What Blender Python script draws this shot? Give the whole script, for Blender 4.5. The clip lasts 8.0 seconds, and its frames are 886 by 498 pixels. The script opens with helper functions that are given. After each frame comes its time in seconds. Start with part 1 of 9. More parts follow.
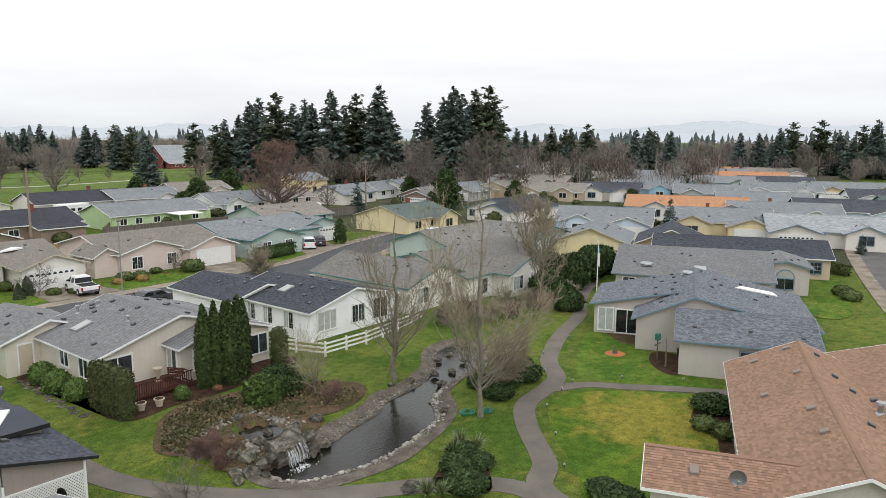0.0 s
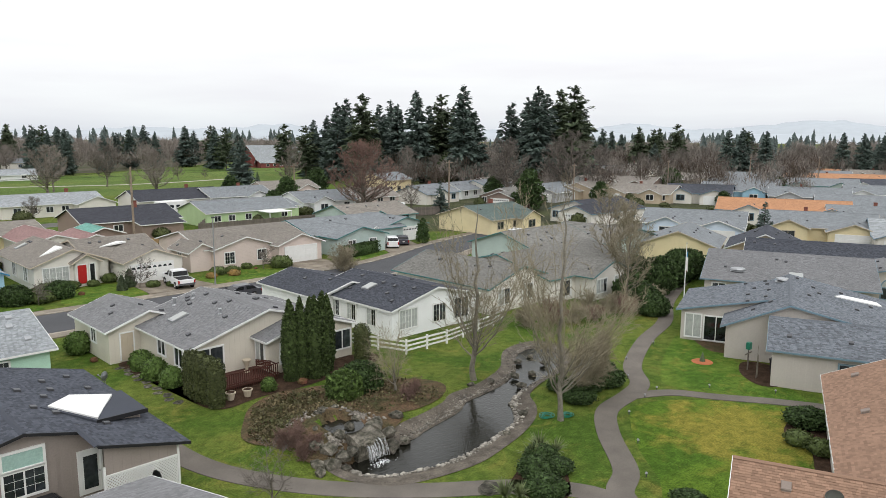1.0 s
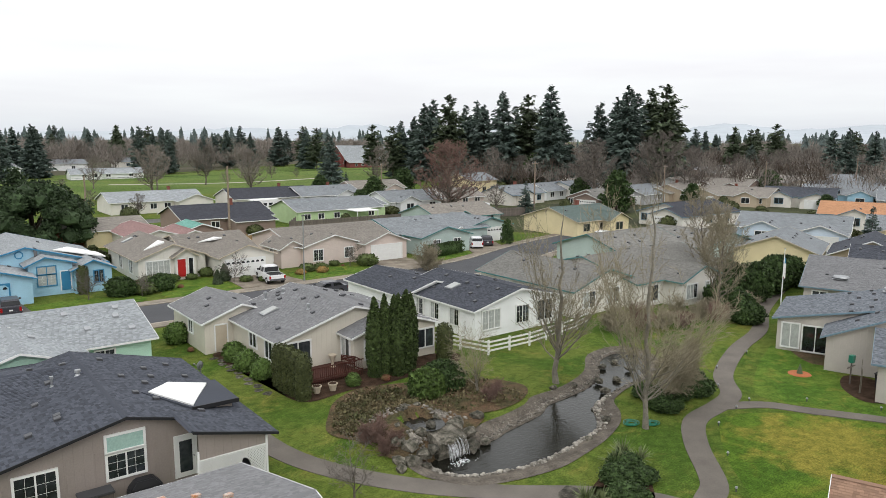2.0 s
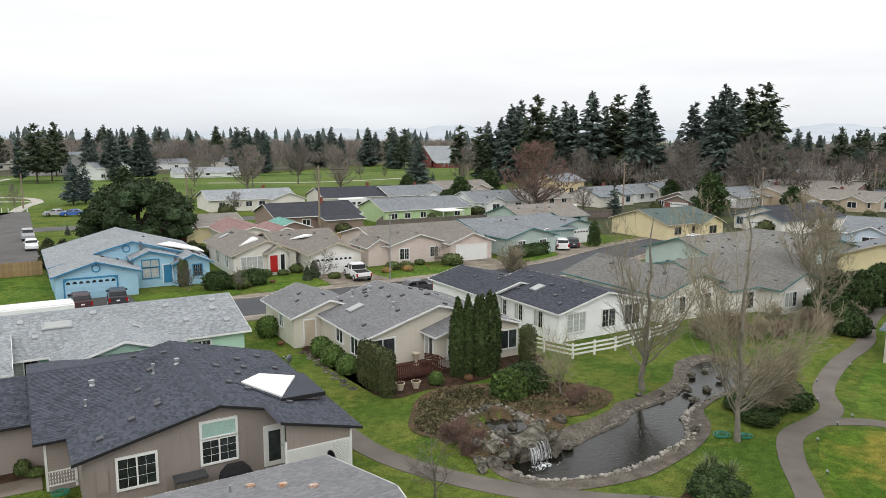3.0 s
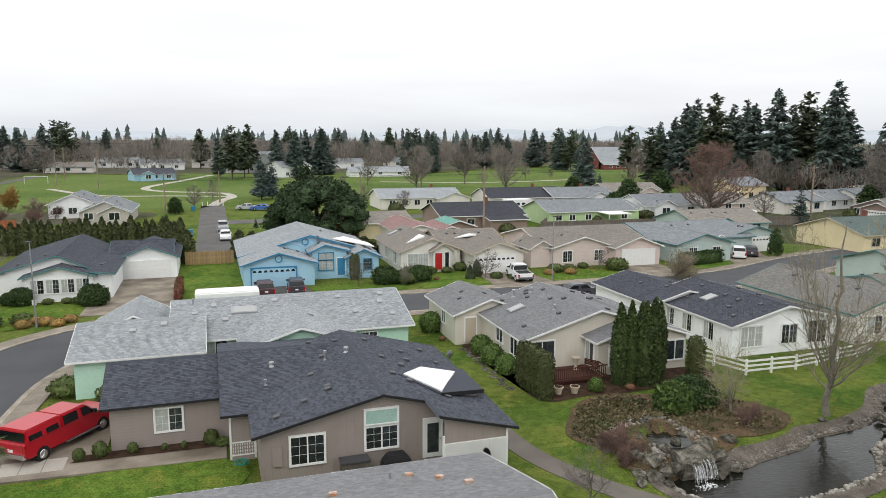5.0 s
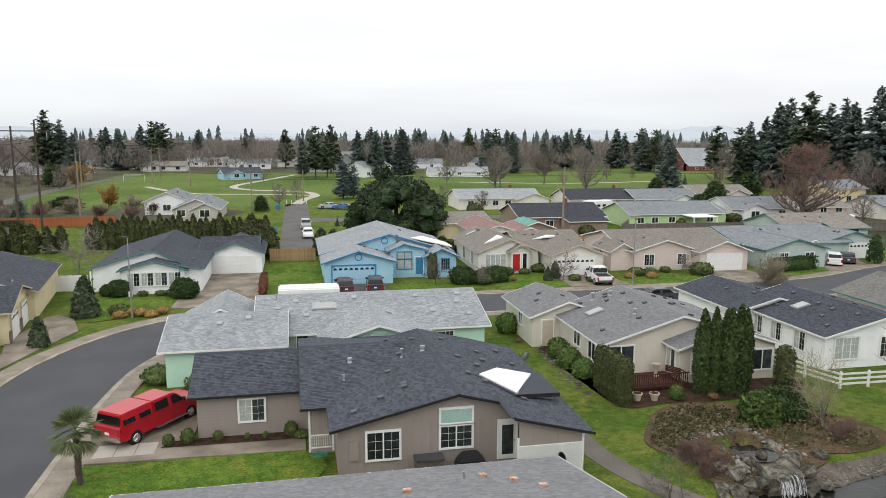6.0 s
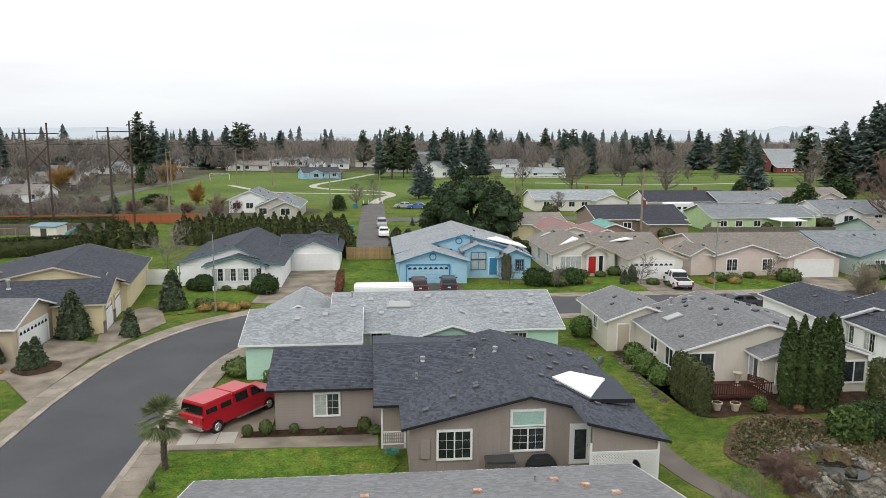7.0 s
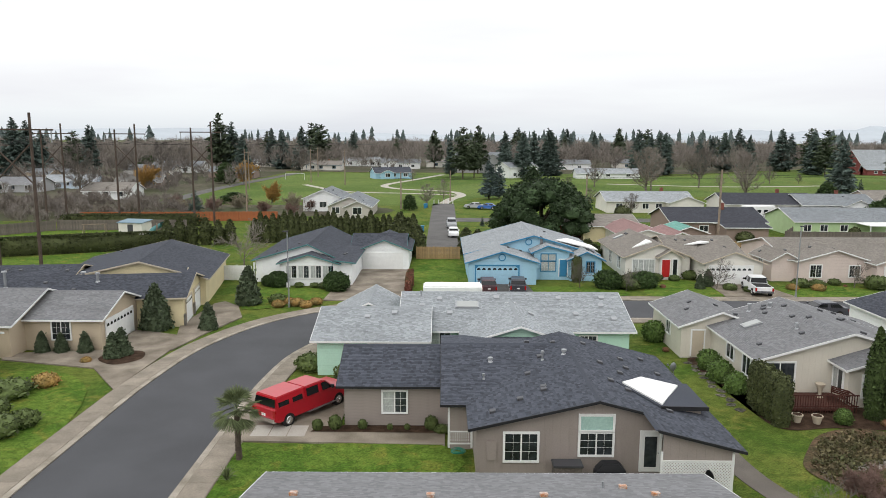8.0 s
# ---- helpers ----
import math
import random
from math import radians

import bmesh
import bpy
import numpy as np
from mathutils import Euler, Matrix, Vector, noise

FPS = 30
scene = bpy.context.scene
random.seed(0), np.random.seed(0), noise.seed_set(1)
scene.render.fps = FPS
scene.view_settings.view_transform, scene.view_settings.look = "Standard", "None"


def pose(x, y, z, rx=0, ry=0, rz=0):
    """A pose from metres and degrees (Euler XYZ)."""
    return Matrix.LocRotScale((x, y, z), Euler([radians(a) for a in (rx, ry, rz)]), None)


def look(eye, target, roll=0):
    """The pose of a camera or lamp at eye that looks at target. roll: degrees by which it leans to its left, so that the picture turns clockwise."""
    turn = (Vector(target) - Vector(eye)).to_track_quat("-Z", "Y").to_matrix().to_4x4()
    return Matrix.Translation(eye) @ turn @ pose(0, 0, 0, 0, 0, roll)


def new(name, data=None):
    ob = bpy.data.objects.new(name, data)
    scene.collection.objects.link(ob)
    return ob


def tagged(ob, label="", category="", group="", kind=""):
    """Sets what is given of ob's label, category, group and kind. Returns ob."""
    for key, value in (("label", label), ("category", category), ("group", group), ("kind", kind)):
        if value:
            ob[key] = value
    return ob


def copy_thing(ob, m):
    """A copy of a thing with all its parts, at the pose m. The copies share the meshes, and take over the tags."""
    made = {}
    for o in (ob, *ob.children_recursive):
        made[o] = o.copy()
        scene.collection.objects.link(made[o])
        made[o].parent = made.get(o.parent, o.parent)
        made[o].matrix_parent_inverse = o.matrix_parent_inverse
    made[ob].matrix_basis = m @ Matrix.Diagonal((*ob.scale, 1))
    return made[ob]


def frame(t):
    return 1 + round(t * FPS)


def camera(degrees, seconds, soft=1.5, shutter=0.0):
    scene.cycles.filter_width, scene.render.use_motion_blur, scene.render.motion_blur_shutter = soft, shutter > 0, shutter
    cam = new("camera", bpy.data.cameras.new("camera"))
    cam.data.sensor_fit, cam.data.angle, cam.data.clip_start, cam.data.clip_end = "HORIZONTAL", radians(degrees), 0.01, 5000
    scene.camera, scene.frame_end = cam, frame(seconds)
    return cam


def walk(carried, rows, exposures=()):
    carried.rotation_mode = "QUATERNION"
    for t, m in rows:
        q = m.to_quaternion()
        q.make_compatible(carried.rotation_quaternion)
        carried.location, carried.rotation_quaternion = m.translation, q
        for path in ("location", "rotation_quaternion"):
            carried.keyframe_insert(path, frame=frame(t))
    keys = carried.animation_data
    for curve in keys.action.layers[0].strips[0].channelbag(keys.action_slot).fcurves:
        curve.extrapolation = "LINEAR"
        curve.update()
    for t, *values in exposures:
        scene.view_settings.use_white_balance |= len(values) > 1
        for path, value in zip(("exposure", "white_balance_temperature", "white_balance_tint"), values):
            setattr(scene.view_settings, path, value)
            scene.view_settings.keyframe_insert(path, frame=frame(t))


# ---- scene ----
cam = camera(63.45, 8.0, soft=0.8)
YAWS = [
    (0.0, -51.29),
    (0.5, -48.01),
    (1.0, -44.67),
    (1.5, -41.30),
    (3.0, -31.01),
    (3.5, -27.69),
    (4.0, -24.47),
    (4.5, -21.17),
    (6.0, -11.61),
    (6.5, -8.62),
    (7.0, -5.61),
    (7.5, -2.69),
    (8.0, 0.00),
]
walk(cam, [(t, pose(0, 0, 17, 81.04, -0.31, yaw)) for t, yaw in YAWS])

# ---- sky and light: an overcast winter day ----
world = bpy.data.worlds.new("sky")
scene.world = world
world.use_nodes = True
wt = world.node_tree
wt.nodes.clear()
w_out = wt.nodes.new("ShaderNodeOutputWorld")
w_bg = wt.nodes.new("ShaderNodeBackground")
w_sky = wt.nodes.new("ShaderNodeTexSky")
w_sky.sky_type = "NISHITA"
w_sky.sun_disc = False
w_sky.sun_elevation = radians(32)
w_sky.sun_rotation = radians(200)
w_co = wt.nodes.new("ShaderNodeTexCoord")
w_sep = wt.nodes.new("ShaderNodeSeparateXYZ")
w_map = wt.nodes.new("ShaderNodeMapping")
w_map.inputs["Scale"].default_value = (1.2, 1.2, 9.0)
w_noise = wt.nodes.new("ShaderNodeTexNoise")
w_noise.inputs["Scale"].default_value = 2.2
w_noise.inputs["Detail"].default_value = 5
w_noise.inputs["Roughness"].default_value = 0.5
w_ramp = wt.nodes.new("ShaderNodeValToRGB")      # brightness of the cloud by height
w_cloud = wt.nodes.new("ShaderNodeValToRGB")     # soft grey folds
w_mul = wt.nodes.new("ShaderNodeMix")
w_mul.data_type, w_mul.blend_type = "RGBA", "MULTIPLY"
w_mul.inputs[0].default_value = 1.0
w_skymul = wt.nodes.new("ShaderNodeMix")
w_skymul.data_type, w_skymul.blend_type = "RGBA", "MULTIPLY"
w_skymul.inputs[0].default_value = 1.0
w_skymul.inputs[7].default_value = (0.1, 0.1, 0.1, 1)
w_add = wt.nodes.new("ShaderNodeMix")
w_add.data_type, w_add.blend_type = "RGBA", "MIX"
w_add.inputs[0].default_value = 0.94
for stop, col in ((0.0, (0.76, 0.80, 0.855)), (0.035, (0.92, 0.94, 0.97)), (0.09, (1.04, 1.045, 1.055)), (0.2, (1.14, 1.17, 1.17)), (1.0, (1.75, 1.75, 1.78))):
    if stop in (0.0, 1.0):
        e = w_ramp.color_ramp.elements[0 if stop == 0.0 else -1]
        e.position = stop
    else:
        e = w_ramp.color_ramp.elements.new(stop)
    e.color = (*col, 1)
w_cloud.color_ramp.elements[0].position, w_cloud.color_ramp.elements[0].color = 0.3, (0.93, 0.92, 0.945, 1)
w_cloud.color_ramp.elements[1].position, w_cloud.color_ramp.elements[1].color = 0.62, (1.03, 1.04, 1.035, 1)
wt.links.new(w_co.outputs["Generated"], w_sep.inputs[0])
wt.links.new(w_co.outputs["Generated"], w_map.inputs["Vector"])
wt.links.new(w_map.outputs[0], w_noise.inputs["Vector"])
wt.links.new(w_sep.outputs["Z"], w_ramp.inputs[0])
wt.links.new(w_noise.outputs["Fac"], w_cloud.inputs[0])
wt.links.new(w_ramp.outputs[0], w_mul.inputs[6])
wt.links.new(w_cloud.outputs[0], w_mul.inputs[7])
wt.links.new(w_sky.outputs[0], w_skymul.inputs[6])
wt.links.new(w_skymul.outputs[2], w_add.inputs[6])
wt.links.new(w_mul.outputs[2], w_add.inputs[7])
wt.links.new(w_add.outputs[2], w_bg.inputs["Color"])
w_bg.inputs["Strength"].default_value = 1.0
wt.links.new(w_bg.outputs[0], w_out.inputs["Surface"])

sun = new("sun", bpy.data.lights.new("sun", "SUN"))
sun.data.energy, sun.data.angle, sun.data.color = 0.7, radians(40), (1.0, 0.97, 0.93)
sun.matrix_world = look((0, 0, 60), (35, 60, 0))
scene.view_settings.exposure = 0.0

# ---- materials ----
def tex_mat(name, base, rough=0.85, spread=0.18, scale=3.0, fine=40.0, bump=0.15, metal=0.0, second=None, spec=0.3, island=0.0, per_object=0.0, coords="Object"):
    """A surface of one colour that varies at two scales, with fine relief."""
    m = bpy.data.materials.new(name)
    m.use_nodes = True
    t = m.node_tree
    b = t.nodes["Principled BSDF"]
    b.inputs["Roughness"].default_value, b.inputs["Metallic"].default_value = rough, metal
    b.inputs["Specular IOR Level"].default_value = spec
    co = t.nodes.new("ShaderNodeTexCoord")
    n1, n2 = t.nodes.new("ShaderNodeTexNoise"), t.nodes.new("ShaderNodeTexNoise")
    n1.inputs["Scale"].default_value, n2.inputs["Scale"].default_value = scale, fine
    n1.inputs["Detail"].default_value, n2.inputs["Detail"].default_value = 4, 3
    t.links.new(co.outputs[coords], n1.inputs["Vector"])
    t.links.new(co.outputs[coords], n2.inputs["Vector"])
    ramp = t.nodes.new("ShaderNodeValToRGB")
    second = second or tuple(c * (1 - spread) for c in base)
    ramp.color_ramp.elements[0].position, ramp.color_ramp.elements[0].color = 0.33, (*second, 1)
    ramp.color_ramp.elements[1].position, ramp.color_ramp.elements[1].color = 0.66, (*[min(1, c * (1 + spread * 0.4)) for c in base], 1)
    t.links.new(n1.outputs["Fac"], ramp.inputs[0])
    last = ramp.outputs[0]

    def times(value, low, high, lo=0.0, hi=1.0):
        nonlocal last
        r = t.nodes.new("ShaderNodeMapRange")
        r.inputs["To Min"].default_value, r.inputs["To Max"].default_value = low, high
        r.inputs["From Min"].default_value, r.inputs["From Max"].default_value = lo, hi
        t.links.new(value, r.inputs["Value"])
        x = t.nodes.new("ShaderNodeMix")
        x.data_type, x.blend_type = "RGBA", "MULTIPLY"
        x.inputs[0].default_value = 1.0
        t.links.new(last, x.inputs[6])
        t.links.new(r.outputs[0], x.inputs[7])
        last = x.outputs[2]

    times(n2.outputs["Fac"], 1 - spread, 1 + spread, 0.28, 0.72)
    if island:
        geo = t.nodes.new("ShaderNodeNewGeometry")
        times(geo.outputs["Random Per Island"], 1 - island, 1 + island)
    if per_object:
        info = t.nodes.new("ShaderNodeObjectInfo")
        times(info.outputs["Random"], 1 - per_object, 1 + per_object)
    t.links.new(last, b.inputs["Base Color"])
    if bump:
        bp = t.nodes.new("ShaderNodeBump")
        bp.inputs["Strength"].default_value, bp.inputs["Distance"].default_value = bump, 0.02
        t.links.new(n2.outputs["Fac"], bp.inputs["Height"])
        t.links.new(bp.outputs[0], b.inputs["Normal"])
    return m


def turf_mat(name, green, dark, dry, patch=0.16, amount=0.5, dry_spot=None):
    """Winter turf: broad patches of dark, mid and yellowed grass, moss blotches and a fine blade grain."""
    m = bpy.data.materials.new(name)
    m.use_nodes = True
    t = m.node_tree
    b = t.nodes["Principled BSDF"]
    b.inputs["Roughness"].default_value, b.inputs["Specular IOR Level"].default_value = 0.95, 0.08
    co = t.nodes.new("ShaderNodeTexCoord")

    def grain(scale, detail, rough, distort=0.0):
        n = t.nodes.new("ShaderNodeTexNoise")
        n.inputs["Scale"].default_value, n.inputs["Detail"].default_value = scale, detail
        n.inputs["Roughness"].default_value, n.inputs["Distortion"].default_value = rough, distort
        t.links.new(co.outputs["Object"], n.inputs["Vector"])
        return n.outputs["Fac"]

    def span(value, lo, hi, a=0.0, z=1.0):
        r = t.nodes.new("ShaderNodeMapRange")
        r.interpolation_type = "SMOOTHSTEP"
        for key, val in (("From Min", lo), ("From Max", hi), ("To Min", a), ("To Max", z)):
            r.inputs[key].default_value = val
        t.links.new(value, r.inputs["Value"])
        return r.outputs[0]

    def blend(fac, a, z, kind="MIX"):
        x = t.nodes.new("ShaderNodeMix")
        x.data_type, x.blend_type = "RGBA", kind
        for sock, val in ((x.inputs[0], fac), (x.inputs[6], a), (x.inputs[7], z)):
            if isinstance(val, (int, float)):
                sock.default_value = val
            elif isinstance(val, tuple):
                sock.default_value = (*val, 1)
            else:
                t.links.new(val, sock)
        return x.outputs[2]

    wide = grain(patch, 5, 0.6, 0.6)
    col = blend(span(wide, 0.38, 0.6), dark, green)
    yellow = span(grain(patch * 2.3, 6, 0.65, 0.9), 0.5, 0.72, 0.0, amount)
    if dry_spot:
        x0, y0, r0 = dry_spot
        mp = t.nodes.new("ShaderNodeMapping")
        mp.inputs["Location"].default_value = (-x0 / r0, -y0 / r0, 0)
        mp.inputs["Scale"].default_value = (1 / r0, 1 / r0, 0)
        t.links.new(co.outputs["Object"], mp.inputs["Vector"])
        ln = t.nodes.new("ShaderNodeVectorMath")
        ln.operation = "LENGTH"
        t.links.new(mp.outputs[0], ln.inputs[0])
        add = t.nodes.new("ShaderNodeMath")
        add.operation = "ADD"
        t.links.new(ln.outputs["Value"], add.inputs[0])
        t.links.new(span(grain(0.5, 5, 0.6), 0.3, 0.7, -0.4, 0.4), add.inputs[1])
        yellow = span(add.outputs[0], 0.45, 1.15, 0.9, 0.08)
    col = blend(yellow, col, dry)
    col = blend(span(grain(1.7, 6, 0.7), 0.3, 0.72), blend(1.0, col, (0.62, 0.68, 0.6), "MULTIPLY"), blend(1.0, col, (1.22, 1.2, 1.15), "MULTIPLY"))
    fine = grain(11.0, 4, 0.75)
    shade = span(fine, 0.3, 0.7, 0.5, 1.4)
    col = blend(1.0, col, shade, "MULTIPLY")
    t.links.new(col, b.inputs["Base Color"])
    bp = t.nodes.new("ShaderNodeBump")
    bp.inputs["Strength"].default_value, bp.inputs["Distance"].default_value = 0.9, 0.05
    t.links.new(fine, bp.inputs["Height"])
    t.links.new(bp.outputs[0], b.inputs["Normal"])
    return m


def siding_mat(name, base, pitch=0.16, upright=False, depth=0.5):
    """Painted boards: a groove every pitch metres, across or upright."""
    m = tex_mat(name, base, 0.7, 0.06, 0.8, 14.0, 0.0)
    t = m.node_tree
    b = t.nodes["Principled BSDF"]
    co = t.nodes.new("ShaderNodeTexCoord")
    sep = t.nodes.new("ShaderNodeSeparateXYZ")
    t.links.new(co.outputs["Object"], sep.inputs[0])
    src = sep.outputs["Z"]
    if upright:
        add = t.nodes.new("ShaderNodeMath")
        add.operation = "ADD"
        t.links.new(sep.outputs["X"], add.inputs[0])
        t.links.new(sep.outputs["Y"], add.inputs[1])
        src = add.outputs[0]
    mod = t.nodes.new("ShaderNodeMath")
    mod.operation = "FRACT"
    div = t.nodes.new("ShaderNodeMath")
    div.operation = "DIVIDE"
    div.inputs[1].default_value = pitch
    t.links.new(src, div.inputs[0])
    t.links.new(div.outputs[0], mod.inputs[0])
    src = mod.outputs[0]
    if upright:
        r = t.nodes.new("ShaderNodeMapRange")
        r.inputs["From Max"].default_value = 0.08
        t.links.new(src, r.inputs["Value"])
        src = r.outputs[0]
    else:
        inv = t.nodes.new("ShaderNodeMath")
        inv.operation = "SUBTRACT"
        inv.inputs[0].default_value = 1.0
        t.links.new(src, inv.inputs[1])
        src = inv.outputs[0]
    bp = t.nodes.new("ShaderNodeBump")
    bp.inputs["Strength"].default_value, bp.inputs["Distance"].default_value = depth, 0.03
    t.links.new(src, bp.inputs["Height"])
    t.links.new(bp.outputs[0], b.inputs["Normal"])
    return m


def shingle_mat(name, base, contrast=0.22, lay=False):
    """Asphalt shingles. lay: the courses come from the texture instead of from modelled tabs."""
    m = tex_mat(name, base, 0.92, 0.07, 0.35, 60.0, 0.2, island=0.0 if lay else contrast, spec=0.15)
    if lay:
        t = m.node_tree
        b = t.nodes["Principled BSDF"]
        uv = t.nodes.new("ShaderNodeUVMap")
        br = t.nodes.new("ShaderNodeTexBrick")
        br.inputs["Scale"].default_value = 1.0
        br.inputs["Brick Width"].default_value, br.inputs["Row Height"].default_value = 0.5, 0.22
        br.inputs["Mortar Size"].default_value = 0.008
        br.inputs["Color1"].default_value = (1 - contrast, 1 - contrast, 1 - contrast, 1)
        br.inputs["Color2"].default_value = (1 + contrast, 1 + contrast, 1 + contrast, 1)
        br.inputs["Mortar"].default_value = (0.55, 0.55, 0.55, 1)
        t.links.new(uv.outputs[0], br.inputs["Vector"])
        old = b.inputs["Base Color"].links[0].from_socket
        x = t.nodes.new("ShaderNodeMix")
        x.data_type, x.blend_type = "RGBA", "MULTIPLY"
        x.inputs[0].default_value = 1.0
        t.links.new(old, x.inputs[6])
        t.links.new(br.outputs["Color"], x.inputs[7])
        t.links.new(x.outputs[2], b.inputs["Base Color"])
    return m


def plain(name, base, rough=0.5, metal=0.0, spec=0.5):
    return tex_mat(name, base, rough, 0.05, 2.0, 30.0, 0.0, metal, spec=spec)


def glass_mat(name, tint=(0.035, 0.041, 0.045)):
    """Window glass before a dim room."""
    m = tex_mat(name, tint, 0.06, 0.5, 0.6, 3.0, 0.0, spec=0.6, per_object=0.5)
    return m


MAT = {}
MAT["grass"] = turf_mat("grass", (0.118, 0.15, 0.03), (0.066, 0.115, 0.018), (0.205, 0.182, 0.045), 0.17, 0.72)
MAT["lawn"] = turf_mat("lawn", (0.108, 0.168, 0.027), (0.064, 0.126, 0.017), (0.215, 0.2, 0.042), 0.26, 0.75)
MAT["field"] = turf_mat("field", (0.125, 0.172, 0.045), (0.085, 0.135, 0.03), (0.185, 0.19, 0.06), 0.02, 0.6)
MAT["yard"] = turf_mat("yard", (0.075, 0.082, 0.04), (0.052, 0.055, 0.036), (0.12, 0.11, 0.075), 0.06, 0.7)
MAT["lawn_dry"] = turf_mat("lawn_dry", (0.085, 0.155, 0.018), (0.05, 0.115, 0.013), (0.235, 0.2, 0.04), 0.2, 0.5, (40.6, 16.0, 5.6))
MAT["blade"] = tex_mat("blade", (0.115, 0.19, 0.025), 0.9, 0.2, 0.2, 6.0, 0.0, second=(0.08, 0.15, 0.018), island=0.35, spec=0.1)
MAT["mulch"] = tex_mat("mulch", (0.055, 0.034, 0.022), 0.95, 0.5, 2.0, 25.0, 0.8, spec=0.1)
MAT["scrub"] = tex_mat("scrub", (0.09, 0.077, 0.058), 0.95, 0.4, 0.05, 0.7, 0.3, second=(0.055, 0.062, 0.03), spec=0.1)
MAT["bark_bed"] = tex_mat("bark_bed", (0.10, 0.064, 0.04), 0.95, 0.5, 0.8, 9.0, 0.9, second=(0.052, 0.05, 0.024), spec=0.1)
MAT["asphalt"] = tex_mat("asphalt", (0.07, 0.071, 0.076), 0.85, 0.14, 0.25, 50.0, 0.25, spec=0.25)
MAT["asphalt_old"] = tex_mat("asphalt_old", (0.115, 0.11, 0.105), 0.9, 0.2, 0.3, 30.0, 0.3, spec=0.2)
MAT["path"] = tex_mat("path", (0.15, 0.133, 0.115), 0.92, 0.2, 0.5, 40.0, 0.4, spec=0.2)
MAT["concrete"] = tex_mat("concrete", (0.25, 0.215, 0.17), 0.88, 0.25, 0.5, 20.0, 0.2, second=(0.135, 0.112, 0.085), spec=0.25)
MAT["concrete_light"] = tex_mat("concrete_light", (0.42, 0.39, 0.34), 0.88, 0.15, 0.6, 20.0, 0.2, spec=0.25)
MAT["concrete_slab"] = tex_mat("concrete_slab", (0.25, 0.215, 0.172), 0.88, 0.2, 0.7, 16.0, 0.2, second=(0.19, 0.165, 0.13), per_object=0.12, spec=0.25)
MAT["kerb"] = tex_mat("kerb", (0.33, 0.295, 0.245), 0.88, 0.25, 0.8, 18.0, 0.25, second=(0.2, 0.175, 0.135), spec=0.25)
MAT["gravel"] = tex_mat("gravel", (0.125, 0.108, 0.088), 0.95, 0.4, 1.2, 14.0, 0.8, spec=0.2)
MAT["stone"] = tex_mat("stone", (0.2, 0.182, 0.155), 0.85, 0.35, 1.5, 9.0, 0.5, island=0.4, spec=0.25)
MAT["cobble"] = tex_mat("cobble", (0.27, 0.25, 0.215), 0.85, 0.25, 2.0, 12.0, 0.4, island=0.45, spec=0.25)
MAT["boulder"] = tex_mat("boulder", (0.135, 0.122, 0.1), 0.9, 0.5, 1.8, 9.0, 1.0, second=(0.035, 0.035, 0.024), per_object=0.35, spec=0.25)
MAT["white"] = plain("white_paint", (0.76, 0.76, 0.74), 0.6, spec=0.3)
MAT["trim_black"] = plain("black_trim", (0.018, 0.018, 0.02), 0.55, spec=0.3)
MAT["trim_blue"] = plain("blue_trim", (0.04, 0.21, 0.38), 0.6, spec=0.3)
MAT["trim_teal"] = plain("teal_trim", (0.075, 0.20, 0.20), 0.6, spec=0.3)
MAT["trim_slate"] = plain("slate_trim", (0.16, 0.24, 0.29), 0.6, spec=0.3)
MAT["trim_tan"] = plain("tan_trim", (0.50, 0.43, 0.33), 0.6, spec=0.3)
MAT["glass"] = glass_mat("window_glass")
MAT["car_glass"] = tex_mat("car_glass", (0.008, 0.009, 0.01), 0.05, 0.2, 2.0, 12.0, 0.0, spec=0.35)
MAT["wood_dark"] = tex_mat("dark_pole_wood", (0.085, 0.062, 0.05), 0.9, 0.3, 1.0, 12.0, 0.4)
MAT["blind"] = tex_mat("window_blind", (0.42, 0.44, 0.42), 0.25, 0.15, 2.0, 12.0, 0.0, spec=0.6)
MAT["tinted"] = tex_mat("tinted_pane", (0.36, 0.52, 0.46), 0.15, 0.1, 2.0, 12.0, 0.0, spec=0.6)
MAT["dome"] = plain("milky_dome", (0.34, 0.35, 0.335), 0.3)
MAT["metal"] = plain("grey_metal", (0.35, 0.36, 0.37), 0.4, 0.7)
MAT["vent"] = plain("dark_vent", (0.06, 0.06, 0.065), 0.6, 0.2)
MAT["vent_tan"] = plain("tan_vent", (0.22, 0.175, 0.145), 0.6, 0.1)
MAT["vent_cap"] = plain("vent_cap", (0.075, 0.077, 0.083), 0.5, 0.3)
MAT["vent_rust"] = tex_mat("rusty_vent", (0.45, 0.40, 0.36), 0.6, 0.3, 6.0, 20.0, 0.0, second=(0.42, 0.16, 0.05))
MAT["wood_pole"] = tex_mat("wood_pole", (0.27, 0.21, 0.16), 0.9, 0.3, 1.0, 12.0, 0.4)
MAT["wood_grey"] = tex_mat("weathered_wood", (0.17, 0.145, 0.125), 0.9, 0.3, 1.0, 12.0, 0.4, per_object=0.15)
MAT["wood_fence"] = tex_mat("cedar_fence", (0.36, 0.24, 0.12), 0.9, 0.2, 1.0, 12.0, 0.4, per_object=0.15)
MAT["wood_rust"] = tex_mat("stained_fence", (0.36, 0.12, 0.05), 0.9, 0.2, 1.0, 12.0, 0.3, per_object=0.1)
MAT["deck"] = tex_mat("deck_stain", (0.075, 0.028, 0.02), 0.8, 0.2, 1.0, 12.0, 0.3)
